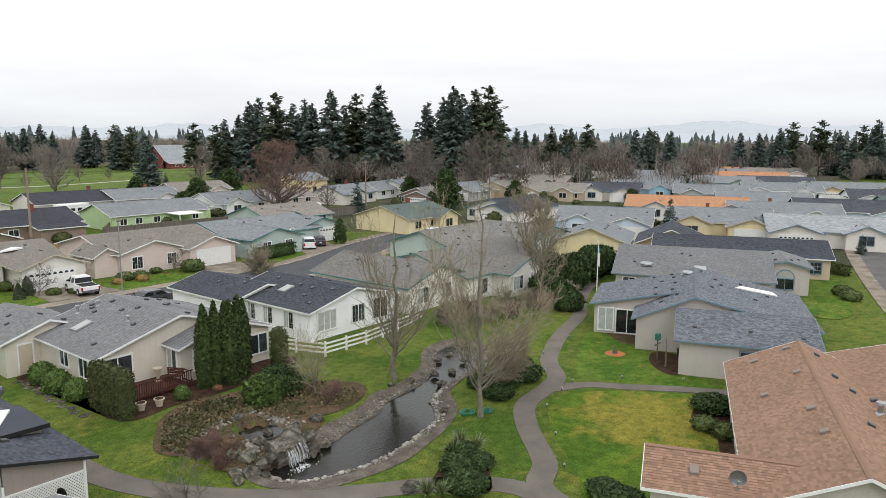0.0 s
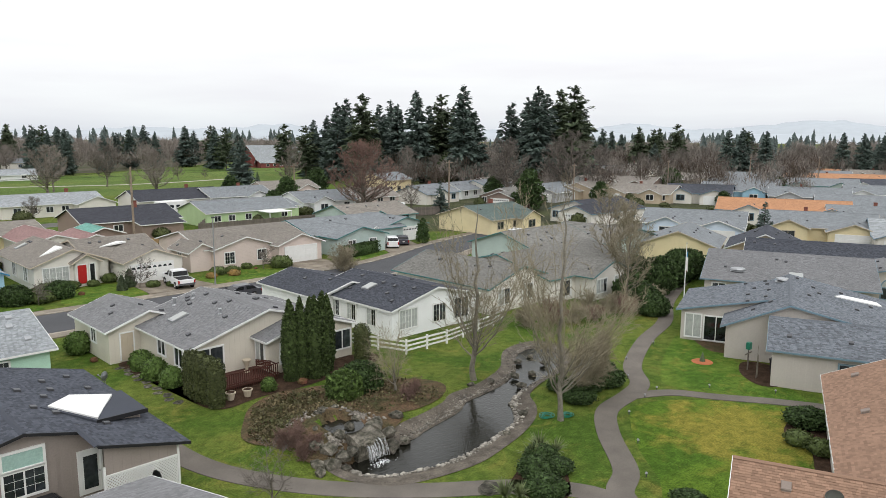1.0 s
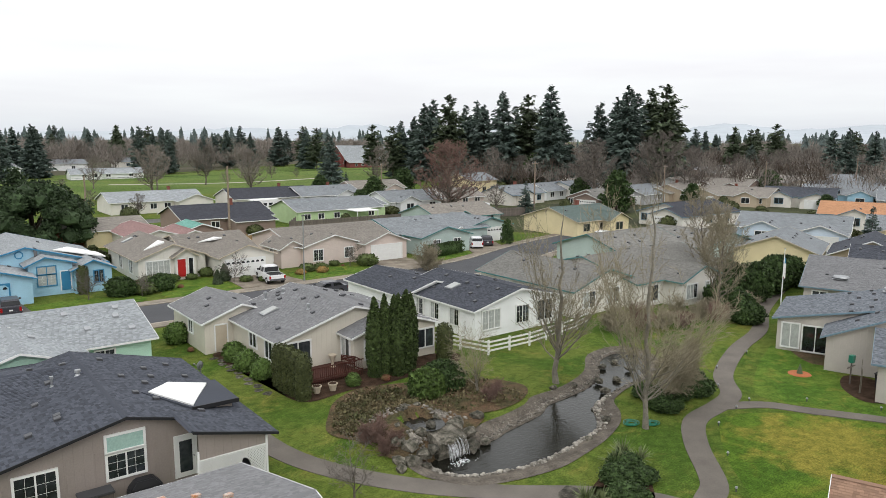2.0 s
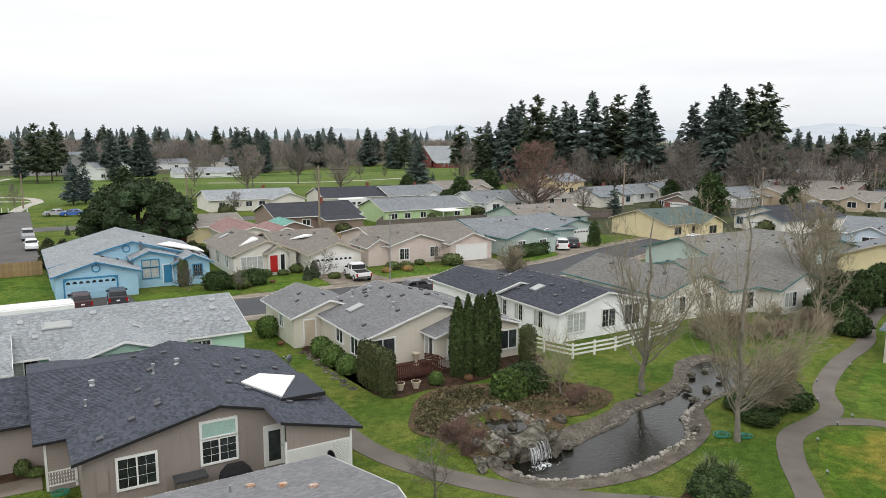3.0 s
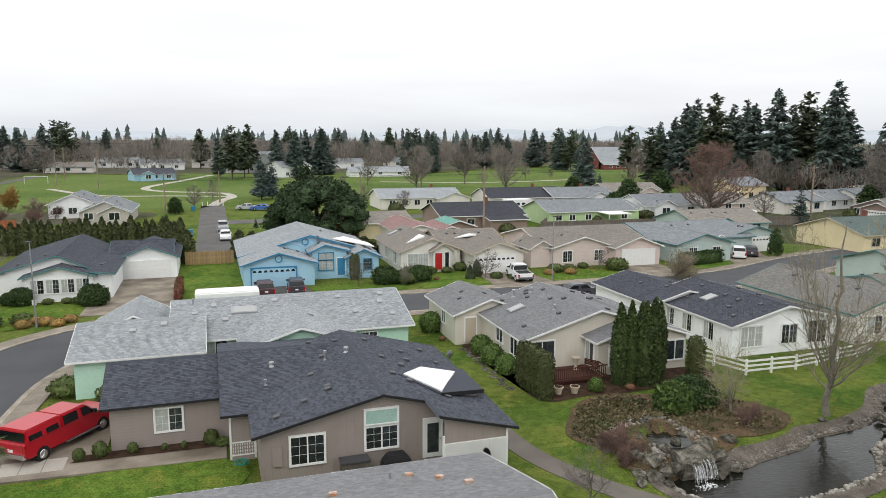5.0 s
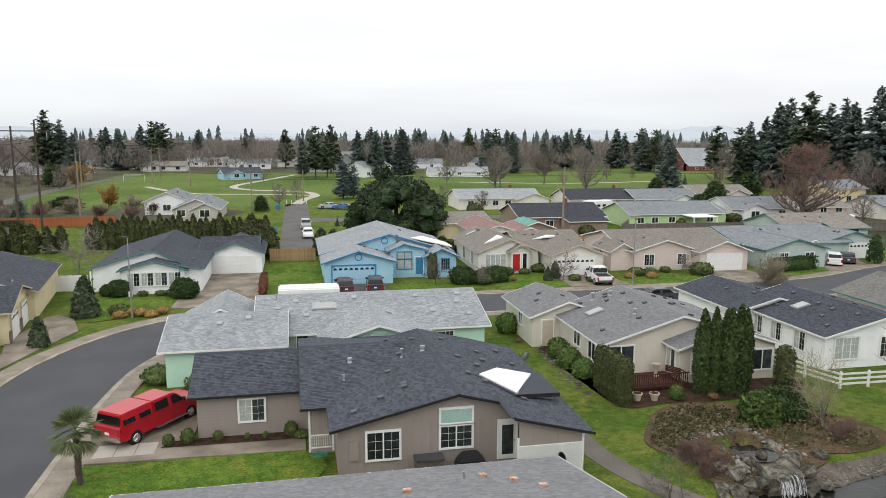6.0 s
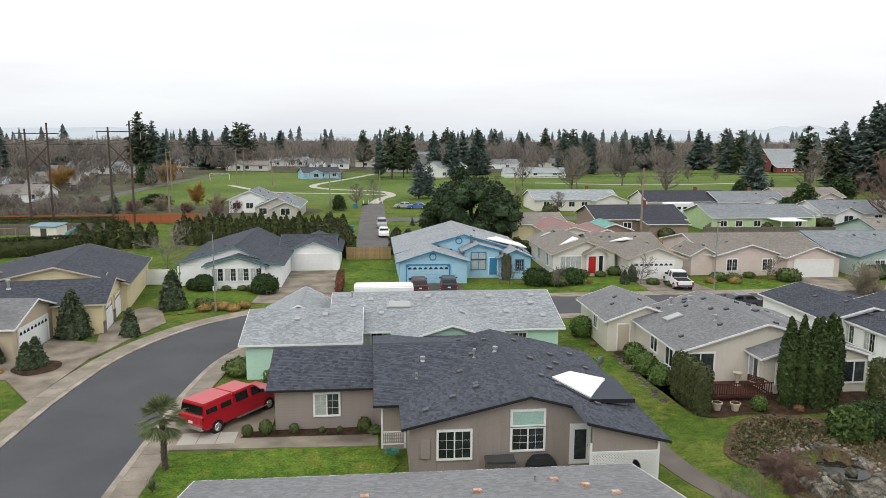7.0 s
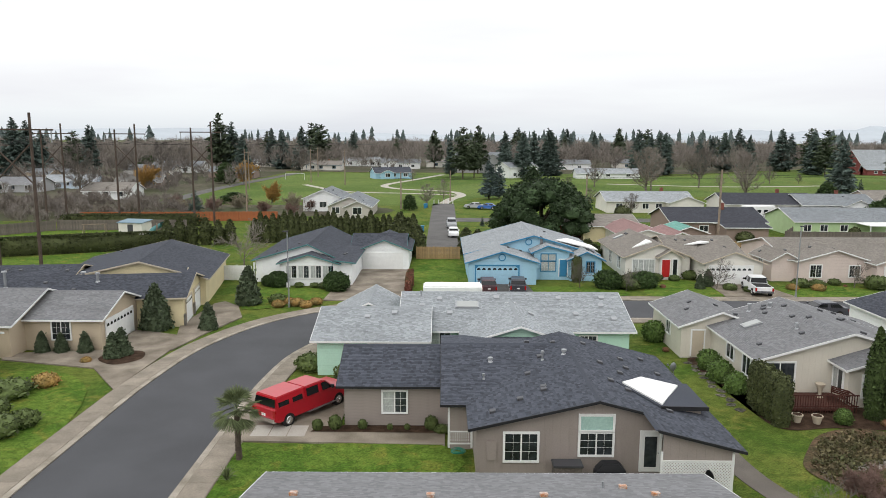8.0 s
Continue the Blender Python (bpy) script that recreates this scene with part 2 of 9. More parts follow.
MAT["red"] = plain("red_paint", (0.42, 0.015, 0.015), 0.35, spec=0.5)
MAT["rubber"] = plain("rubber", (0.02, 0.02, 0.02), 0.8, spec=0.2)
MAT["bark"] = tex_mat("bark", (0.17, 0.145, 0.12), 0.95, 0.3, 2.0, 14.0, 0.6)
MAT["bark_pale"] = tex_mat("pale_bark", (0.21, 0.19, 0.155), 0.95, 0.25, 2.0, 14.0, 0.5)
MAT["bark_dark"] = tex_mat("dark_bark", (0.085, 0.065, 0.05), 0.95, 0.3, 2.0, 14.0, 0.6)
MAT["twig"] = tex_mat("twig", (0.185, 0.162, 0.142), 0.95, 0.25, 0.3, 4.0, 0.0, per_object=0.3)
MAT["twig_pale"] = tex_mat("pale_twig", (0.27, 0.235, 0.165), 0.95, 0.25, 0.3, 4.0, 0.0)
MAT["twig_red"] = tex_mat("red_twig", (0.19, 0.122, 0.10), 0.95, 0.2, 0.3, 4.0, 0.0)
MAT["twig_gold"] = tex_mat("gold_twig", (0.36, 0.21, 0.06), 0.95, 0.2, 0.3, 4.0, 0.0)


def leaf_mat(name, base, island=0.4, second=None):
    m = tex_mat(name, base, 0.75, 0.25, 0.7, 8.0, 0.0, second=second, island=island, per_object=0.12, spec=0.25)
    return m


MAT["fir"] = leaf_mat("fir_needles", (0.092, 0.125, 0.105))
# needles of the horizon firs, with bluish distance haze mixed into the colour
MAT["fir_hazed"] = leaf_mat("hazed_fir_needles", (0.085, 0.112, 0.104), 0.3)
MAT["fir_blue"] = leaf_mat("spruce_needles", (0.085, 0.12, 0.115))
MAT["fir_mid"] = leaf_mat("pine_needles", (0.07, 0.092, 0.05))
MAT["cypress"] = leaf_mat("cypress_leaf", (0.05, 0.075, 0.022), 0.55)
MAT["hedge"] = leaf_mat("hedge_leaf", (0.06, 0.07, 0.026), 0.55)
MAT["holly"] = leaf_mat("holly_leaf", (0.045, 0.076, 0.023), 0.55)
MAT["yew"] = leaf_mat("yew_leaf", (0.036, 0.06, 0.024))
MAT["laurel"] = leaf_mat("laurel_leaf", (0.078, 0.125, 0.03), 0.55)
MAT["shrub"] = leaf_mat("shrub_leaf", (0.075, 0.10, 0.03))
MAT["shrub_red"] = leaf_mat("red_shrub_leaf", (0.20, 0.07, 0.05), second=(0.09, 0.08, 0.03))
MAT["shrub_gold"] = leaf_mat("gold_shrub_leaf", (0.30, 0.17, 0.05), second=(0.14, 0.11, 0.04))
MAT["heath"] = leaf_mat("dry_ground_cover", (0.13, 0.10, 0.055), second=(0.07, 0.075, 0.03))
MAT["palm"] = leaf_mat("palm_leaf", (0.14, 0.17, 0.075))


# ---- mesh helpers ----
def part(name, bm, material, parent=None, label="", smooth=False):
    """One bmesh as one mesh object, under a thing where one is given."""
    me = bpy.data.meshes.new(name)
    bm.to_mesh(me)
    bm.free()
    me.materials.append(MAT[material] if isinstance(material, str) else material)
    if smooth:
        me.shade_smooth()
    ob = new(name, me)
    ob.parent = parent
    return tagged(ob, label)


def raw(name, verts, faces, material, parent=None, label="", smooth=False):
    me = bpy.data.meshes.new(name)
    me.from_pydata(verts, [], faces)
    me.materials.append(MAT[material] if isinstance(material, str) else material)
    if smooth:
        me.shade_smooth()
    ob = new(name, me)
    ob.parent = parent
    return tagged(ob, label)


def base(name, x=0, y=0, z=0, rz=0, label="", category="", group="", kind=""):
    """An Empty at a thing's foot."""
    ob = new(name)
    ob.matrix_world = pose(x, y, z, 0, 0, rz)
    return tagged(ob, label, category, group, kind)


def hexa(bm, p):
    """A solid from eight corners: four below, four above, in the same turn."""
    v = [bm.verts.new(c) for c in p]
    for f in ((3, 2, 1, 0), (4, 5, 6, 7), (0, 1, 5, 4), (1, 2, 6, 5), (2, 3, 7, 6), (3, 0, 4, 7)):
        bm.faces.new([v[i] for i in f])


def box(bm, x0, x1, y0, y1, z0, z1):
    hexa(bm, [(x0, y0, z0), (x1, y0, z0), (x1, y1, z0), (x0, y1, z0), (x0, y0, z1), (x1, y0, z1), (x1, y1, z1), (x0, y1, z1)])


def prism(bm, poly, z0, z1):
    lo = [bm.verts.new((x, y, z0)) for x, y in poly]
    hi = [bm.verts.new((x, y, z1)) for x, y in poly]
    n = len(poly)
    bm.faces.new(hi)
    for i in range(n):
        bm.faces.new((lo[i], lo[(i + 1) % n], hi[(i + 1) % n], hi[i]))


def tube(bm, a, b, r0, r1, n=8, cap=True):
    a, b = Vector(a), Vector(b)
    q = (b - a).to_track_quat("Z", "Y")
    ring = [[bm.verts.new(p + q @ Vector((r * math.cos(k * math.tau / n), r * math.sin(k * math.tau / n), 0))) for k in range(n)] for p, r in ((a, r0), (b, r1))]
    for k in range(n):
        bm.faces.new((ring[0][k], ring[0][(k + 1) % n], ring[1][(k + 1) % n], ring[1][k]))
    if cap:
        bm.faces.new(ring[0][::-1])
        bm.faces.new(ring[1])


def smooth_loop(pts, steps=5, closed=True):
    """A round outline through a few corner points."""
    n, out = len(pts), []
    for i in range(n if closed else n - 1):
        p = [Vector(pts[(i + k) % n] if closed else pts[min(max(i + k, 0), n - 1)]) for k in (-1, 0, 1, 2)]
        for s in range(steps):
            t = s / steps
            out.append(tuple(0.5 * (2 * p[1] + (p[2] - p[0]) * t + (2 * p[0] - 5 * p[1] + 4 * p[2] - p[3]) * t * t + (3 * p[1] - p[0] - 3 * p[2] + p[3]) * t ** 3)))
    if not closed:
        out.append(tuple(pts[-1]))
    return out


def offset_line(line, off):
    out = []
    for i, p in enumerate(line):
        a, b = Vector(line[max(i - 1, 0)]), Vector(line[min(i + 1, len(line) - 1)])
        d = (b - a).normalized()
        out.append((p[0] - d.y * off, p[1] + d.x * off))
    return out


def ribbon(name, line, o0, o1, z0, z1, material, label="", category=""):
    """A strip along a line between two offsets to its left, with a real edge."""
    a, b = offset_line(line, o0), offset_line(line, o1)
    bm = bmesh.new()
    for i in range(len(line) - 1):
        q = [a[i], a[i + 1], b[i + 1], b[i]]
        hexa(bm, [(*c, z0) for c in q] + [(*c, z1) for c in q])
    bmesh.ops.remove_doubles(bm, verts=bm.verts, dist=0.001)
    bmesh.ops.recalc_face_normals(bm, faces=bm.faces)
    return tagged(part(name, bm, material), label, category, kind="structure")


def inside(poly, x, y):
    hit, n = False, len(poly)
    for i in range(n):
        (x0, y0), (x1, y1) = poly[i], poly[(i + 1) % n]
        if (y0 > y) != (y1 > y) and x < (x1 - x0) * (y - y0) / (y1 - y0) + x0:
            hit = not hit
    return hit


def edge_distance(poly, x, y):
    p, best = Vector((x, y)), 1e9
    for i in range(len(poly)):
        a, b = Vector(poly[i][:2]), Vector(poly[(i + 1) % len(poly)][:2])
        t = max(0, min(1, (p - a).dot(b - a) / max((b - a).length_squared, 1e-9)))
        best = min(best, (p - a - (b - a) * t).length)
    return best

# ---- ground ----
POND = smooth_loop([(21.9, 29.2), (21.4, 27.8), (22.0, 26.6), (23.4, 25.9), (26.0, 25.3), (28.4, 25.5), (30.6, 25.9), (32.4, 26.4), (33.6, 27.4), (34.8, 28.7), (36.4, 29.4), (39.2, 30.1), (41.6, 30.5), (44.6, 32.0), (46.4, 33.8), (45.4, 35.6), (42.8, 35.0), (39.8, 32.6), (37.4, 31.6), (35.0, 31.2), (32.9, 31.0), (31.4, 30.2), (29.6, 29.8), (27.8, 29.5), (26.4, 29.1), (24.4, 29.3)])
POOL = smooth_loop([(21.6, 31.5), (22.6, 32.0), (23.8, 31.0), (23.6, 30.0), (22.6, 29.7), (21.8, 30.3)])


def ground_height(x, y):
    """Lawns at 0, the pond's bowl, and the mound behind the waterfall."""
    if not (8 < x < 60 and 10 < y < 52):
        return 0.0
    mound = 1.25 * math.exp(-(((x - 22.4) / 2.4) ** 2 + ((y - 31.9) / 2.6) ** 2) ** 1.4) + 0.55 * math.exp(-(((x - 27.0) / 4.5) ** 2 + ((y - 33.4) / 2.6) ** 2))
    d = edge_distance(POND, x, y)
    if inside(POND, x, y):
        return -0.28 - min(d, 1.2) * 0.5
    z = mound * min(1, d / 1.0)
    if d < 0.8:
        z -= 0.28 * (1 - d / 0.8)
    if inside(POOL, x, y):
        z = min(z, 0.7)
    return z


def axis_lines(a0, a1, step):
    near = [a0 + step * i for i in range(int((a1 - a0) / step) + 1)]
    return [-3500, -900, -300, -100, a0 - 25] + near + [a1 + 30, 120, 300, 900, 3500]


gx, gy = axis_lines(10, 50, 0.5), axis_lines(16, 46, 0.5)
gv = [(x, y, ground_height(x, y)) for y in gy for x in gx]
gf = [(j * len(gx) + i, j * len(gx) + i + 1, (j + 1) * len(gx) + i + 1, (j + 1) * len(gx) + i) for j in range(len(gy) - 1) for i in range(len(gx) - 1)]
tagged(raw("ground", gv, gf, "grass", smooth=True), "mossy winter grass reaching to the far horizon", "ground", kind="structure")


def sheet(name, poly, material, label, category, lift=0.02, level=None, kind="structure", smooth=True):
    """A patch that lies on the ground and follows its height."""
    bm = bmesh.new()
    bm.faces.new([bm.verts.new((x, y, 0)) for x, y in poly])
    if level is None:
        bmesh.ops.triangulate(bm, faces=bm.faces)
        for ax in (0, 1):
            lo, hi = min(p[ax] for p in poly), max(p[ax] for p in poly)
            k = math.ceil(lo * 2) / 2
            while k < hi:
                co, no = [0, 0, 0], [0, 0, 0]
                co[ax], no[ax] = k, 1
                bmesh.ops.bisect_plane(bm, geom=bm.verts[:] + bm.edges[:] + bm.faces[:], plane_co=co, plane_no=no)
                k += 0.5
        for v in bm.verts:
            v.co.z = ground_height(v.co.x, v.co.y) + lift
    else:
        bmesh.ops.triangulate(bm, faces=bm.faces)
        for v in bm.verts:
            v.co.z = level + lift
    bmesh.ops.recalc_face_normals(bm, faces=bm.faces)
    if sum(f.normal.z for f in bm.faces) < 0:
        bmesh.ops.reverse_faces(bm, faces=bm.faces)
    return tagged(part(name, bm, material, smooth=smooth), label, category, kind=kind)


# water
WATER = bpy.data.materials.new("pond_water")
WATER.use_nodes = True
_t = WATER.node_tree
_b = _t.nodes["Principled BSDF"]
_b.inputs["Base Color"].default_value = (0.012, 0.012, 0.009, 1)
_b.inputs["Roughness"].default_value = 0.05
_b.inputs["IOR"].default_value = 1.33
_n = _t.nodes.new("ShaderNodeTexNoise")
_n.inputs["Scale"].default_value, _n.inputs["Detail"].default_value = 2.6, 3
_c = _t.nodes.new("ShaderNodeTexCoord")
_m = _t.nodes.new("ShaderNodeMapping")
_m.inputs["Scale"].default_value = (1.0, 2.4, 1.0)
_m.inputs["Rotation"].default_value = (0, 0, radians(25))
_t.links.new(_c.outputs["Object"], _m.inputs["Vector"])
_t.links.new(_m.outputs[0], _n.inputs["Vector"])
_p = _t.nodes.new("ShaderNodeBump")
_p.inputs["Strength"].default_value, _p.inputs["Distance"].default_value = 0.35, 0.06
_t.links.new(_n.outputs["Fac"], _p.inputs["Height"])
_t.links.new(_p.outputs[0], _b.inputs["Normal"])
MAT["water"] = WATER
bm = bmesh.new()
bm.faces.new([bm.verts.new((x, y, -0.3)) for x, y in [(20, 23.5), (36, 24.5), (47, 31), (46, 37), (20, 32.5)]])
tagged(part("pond", bm, "water"), "dark rippled pond water", "pond", kind="structure")
sheet("pool", POOL, "water", "small dark upper pool above the waterfall", "pond", 0.0, level=1.02)

# lawns, beds and paths of the garden
sheet("lawn", smooth_loop([(28.6, 14.2), (31.4, 16.2), (34.0, 18.9), (37.0, 21.2), (39.6, 22.4), (43.0, 20.6), (46.2, 15.6), (47.4, 13.0), (40.0, 11.8), (33, 10.5), (29, 11.5)]), "lawn_dry", "lawn yellowed in patches", "lawn", 0.012, level=0.0)
sheet("lawn", smooth_loop([(44.6, 22.4), (47.6, 25.0), (55.0, 28.0), (58.0, 28.4), (58, 24.6), (53.5, 22.0), (50.8, 17.6), (48.4, 15.0), (47.0, 17.0)]), "lawn", "bright green lawn between the footpath and the house", "lawn", 0.012, level=0.0)
PATHS = [
    ([(15.4, 38.5), (15.7, 34.2), (16.9, 30.6), (19.3, 26.8), (22.4, 23.6), (26.0, 20.6), (28.0, 17.4), (27.0, 13.0)], 0.72),
    ([(27.2, 12.6), (28.6, 16.6), (31.2, 18.0), (34.6, 21.2), (37.6, 23.2), (41.0, 23.7), (43.6, 24.4), (46.8, 26.9), (53.6, 29.7), (60.4, 31.6), (67.0, 34.9), (73, 37.2), (84, 41)], 0.68),
    ([(40.6, 23.7), (43.4, 22.0), (44.8, 19.6), (46.9, 16.2), (48.6, 12.4), (49.5, 8.0)], 0.55),
]
for k, (line, half) in enumerate(PATHS):
    ribbon("footpath", smooth_loop(line, 6, False), -half, half, -0.05, 0.03 + 0.006 * k, "path", "worn grey-brown asphalt footpath through the grass", "footpath")
sheet("gravel_bank", smooth_loop([(20.4, 29.3), (20.1, 27.6), (20.8, 25.9), (21.9, 24.8), (24.0, 24.1), (26.4, 23.8), (28.6, 24.1), (31.2, 24.7), (33.6, 25.7), (35.1, 26.9), (36.4, 28.4), (39.4, 29.4), (42.4, 29.8), (45.4, 31.4), (47.2, 33.8), (46.2, 36.2), (42.6, 36.0), (39.4, 33.6), (37.0, 32.6), (34.8, 32.1), (32.4, 31.9), (30.8, 31.1), (28.6, 30.6), (26.7, 30.4), (25.4, 29.9), (24.0, 29.3), (22.4, 29.1)]), "gravel", "gravel and soil bank round the pond", "bank", 0.035)
sheet("planting_bed", smooth_loop([(19.7, 29.9), (20.4, 28.9), (22.4, 28.9), (24.0, 29.1), (25.6, 29.9), (27.4, 31.2), (24.6, 32.9), (22.3, 33.5), (20.6, 32.6), (19.8, 31.0)]), "bark_bed", "brown soil bed round the upper pool", "bed", 0.1)
sheet("planting_bed", smooth_loop([(19.3, 33.0), (18.9, 35.0), (20.0, 37.0), (21.8, 39.2), (24.2, 40.2), (26.4, 39.6), (29.4, 38.4), (32.6, 36.0), (33.4, 33.6), (31.4, 31.8), (28.6, 31.2), (25.9, 31.8), (24.2, 32.6), (22.4, 33.0), (21.0, 32.2), (20.2, 30.8)]), "bark_bed", "brown bark bed with dry ground cover", "bed", 0.05)
sheet("planting_bed", smooth_loop([(20.4, 40.0), (23.2, 40.3), (26.0, 40.0), (30.0, 40.4), (33.6, 41.0), (34.0, 43.2), (26.0, 44.8), (20.0, 46.5), (18.9, 52.5), (19.6, 54.0), (21.0, 53.0), (21.0, 45), (19.6, 42)]), "mulch", "dark bark mulch bed along the cream house", "bed", 0.03, level=0.0)
sheet("planting_bed", smooth_loop([(26.6, 18.4), (29.4, 20.6), (30.6, 22.6), (29.4, 23.0), (27.0, 21.8), (25.2, 20.8)]), "mulch", "dark bark mulch bed below the yuccas", "bed", 0.03, level=0.0)
sheet("planting_bed", smooth_loop([(42.2, 14.2), (45.4, 14.4), (46.2, 12.6), (41.6, 11.0), (38.6, 9.9), (38.0, 11.0), (40.6, 12.2)]), "mulch", "dark bark mulch bed beside the brown-roofed house", "bed", 0.03, level=0.0)
sheet("planting_bed", smooth_loop([(49.2, 18.2), (50.8, 20.4), (53.6, 21.4), (54.2, 19.6), (51.2, 17.0)]), "mulch", "dark bark mulch bed against the taupe house", "bed", 0.03, level=0.0)
sheet("planting_bed", smooth_loop([(54.6, 24.4), (57.5, 27.6), (59.4, 27.8), (58.6, 24.0), (56.0, 22.6)]), "bark_bed", "bare soil patch by the patio", "bed", 0.02, level=0.0)

# streets with kerbs and pavements
STREET = smooth_loop([(-16.6, -60), (-16.6, 10), (-16.6, 38), (-16.4, 48), (-15.2, 56), (-11.6, 63), (-4.5, 68), (4, 69.6), (18, 69.8), (45, 70), (62, 71.5), (80, 78), (104, 84)], 8, False)
ribbon("road", STREET, -3.75, 3.75, -0.05, 0.02, "asphalt", "smooth dark asphalt street curving between the houses", "road")
def slabs(pavement, line, o0, o1, z, step, material, start, stop):
    """Concrete slabs with open joints, laid along a pavement."""
    a, b = offset_line(line, o0), offset_line(line, o1)
    run = 0.0
    marks_a, marks_b = [], []
    for i in range(len(line) - 1):
        d = math.dist(line[i], line[i + 1])
        while run <= d:
            t = run / d
            marks_a.append(Vector(a[i]).lerp(Vector(a[i + 1]), t))
            marks_b.append(Vector(b[i]).lerp(Vector(b[i + 1]), t))
            run += step
        run -= d
    for k in range(len(marks_a) - 1):
        p = [marks_a[k], marks_a[k + 1], marks_b[k + 1], marks_b[k]]
        c = sum(p, Vector((0, 0))) / 4
        if not (start[0] < c.x < stop[0] and start[1] < c.y < stop[1]):
            continue
        q = [(c + (v - c) * 0.985) for v in p]
        g = bmesh.new()
        hexa(g, [(*v, z - 0.02) for v in q] + [(*v, z + 0.012) for v in q])
        bmesh.ops.recalc_face_normals(g, faces=g.faces)
        part("paving_slab", g, material, pavement)


for side in (-1, 1):
    ribbon("kerb", STREET, 3.75 * side, 4.1 * side, -0.05, 0.09, "kerb", "weathered concrete rolled kerb", "kerb")
    pv = ribbon("pavement", STREET, 4.1 * side, 5.5 * side, -0.05, 0.085, "concrete", "weathered concrete pavement with joints", "pavement")
    slabs(pv, STREET, 4.14 * side, 5.46 * side, 0.085, 1.5, "concrete_slab", (-30, 24), (60, 90))
STREET_E = smooth_loop([(42, -21), (62.5, -6), (77.5, 1.5), (93, 6.2), (115, 11.8), (151, 20)], 8, False)
ribbon("road", STREET_E, -4.2, 4.2, -0.05, 0.02, "asphalt_old", "grey asphalt street past the taupe houses", "road")
for side in (-1, 1):
    ribbon("pavement", STREET_E, 4.2 * side, 5.9 * side, -0.05, 0.09, "concrete", "concrete kerb and pavement", "pavement")
ribbon("road", [(0.1, 103), (0.1, 140), (0.2, 182)], -2.7, 2.7, -0.05, 0.02, "asphalt_old", "old asphalt dead-end street towards the park", "road")
ribbon("road", [(2.7, 146.5), (40, 147), (130, 150)], -3.2, 3.2, -0.05, 0.024, "asphalt_old", "old asphalt side street behind the houses", "road")
ribbon("road", smooth_loop([(104, 84), (130, 68), (170, 58), (300, 60)], 6, False), -3.5, 3.5, -0.05, 0.026, "asphalt_old", "asphalt street among far houses", "road")
PARK_PATH = smooth_loop([(0.2, 182), (2.5, 196), (5.5, 208), (2, 222), (-14, 232), (-20, 250), (-10, 285), (0, 320)], 6, False)
ribbon("footpath", PARK_PATH, -1.3, 1.3, -0.05, 0.05, "concrete_light", "pale concrete path through the park", "footpath")
ribbon("footpath", smooth_loop([(5.5, 208), (-10, 214), (-30, 220), (-48, 250)], 6, False), -1.1, 1.1, -0.05, 0.045, "concrete_light", "pale concrete path through the park", "footpath")
ribbon("footpath", smooth_loop([(-70, 180), (-72, 230), (-66, 330)], 6, False), -2.2, 2.2, -0.05, 0.04, "asphalt_old", "gravel track beside the playing field", "footpath")
ribbon("footpath", smooth_loop([(60, 262), (100, 250), (150, 262)], 6, False), -1.3, 1.3, -0.05, 0.04, "concrete_light", "pale concrete path across the field", "footpath")


def drive(poly, label, material="concrete", lift=0.1):
    bm = bmesh.new()
    prism(bm, poly, -0.05, lift)
    return tagged(part("driveway", bm, material), label, "driveway", kind="structure")


drive([(-12.4, 38.0), (0.2, 37.6), (0.2, 39.2), (-6.0, 40.0), (-6.0, 46.8), (-12.2, 46.8)], "concrete driveway and walk of the taupe house")
drive([(-12.4, 72.6), (-3.6, 73.4), (-4.0, 90.3), (-10.6, 90.3), (-12.2, 78)], "stained concrete driveway")
drive([(-21.5, 55.0), (-20.4, 60.0), (-18.8, 65.6), (-20.4, 70.0), (-22.3, 72.0), (-23.1, 71), (-23.5, 62.4), (-22.4, 58.5)], "stained concrete driveway before two garage doors")
drive([(-22.0, 46.0), (-21.6, 55.4), (-22.6, 59.4), (-26.8, 61.0), (-26.9, 55.0), (-33.5, 54.0), (-33.5, 52.4), (-25.5, 50.5)], "stained concrete driveway and front walk", lift=0.095)
drive([(30.6, 75.4), (38.2, 75.4), (37.0, 82.0), (31.0, 82.0)], "concrete driveway of the cream house")
drive([(49.5, 75.4), (57.5, 75.4), (57.0, 81.7), (50.6, 81.7)], "concrete driveway of the pale pink house")
drive([(3.4, 75.1), (10.2, 75.3), (9.8, 81.3), (3.2, 81.3)], "concrete driveway of the blue house", "asphalt_old")
drive([(67.0, 78.4), (76.0, 82.6), (78.0, 87.0), (70.5, 86.0)], "pale concrete driveway with parked cars")
sheet("planting_bed", smooth_loop([(-26.2, 52.6), (-24.4, 51.2), (-22.9, 52.6), (-23.6, 54.6), (-25.6, 54.4)], 4), "mulch", "dark planting island in the driveway", "bed", 0.11, level=0.0)
for poly in ([(84, 96), (120, 74), (150, 60), (176, 66), (210, 78), (300, 96), (330, 150), (250, 180), (190, 204), (150, 196), (116, 176), (84, 178), (72, 140), (86, 116)], [(96, 30), (112, 14), (150, 20), (300, 40), (300, 96), (210, 78), (176, 66), (150, 60), (118, 66), (98, 50)]):
    sheet("yards", smooth_loop(poly, 3), "yard", "dull mossy yards and bare soil between far houses", "yard", 0.0, level=0.006)
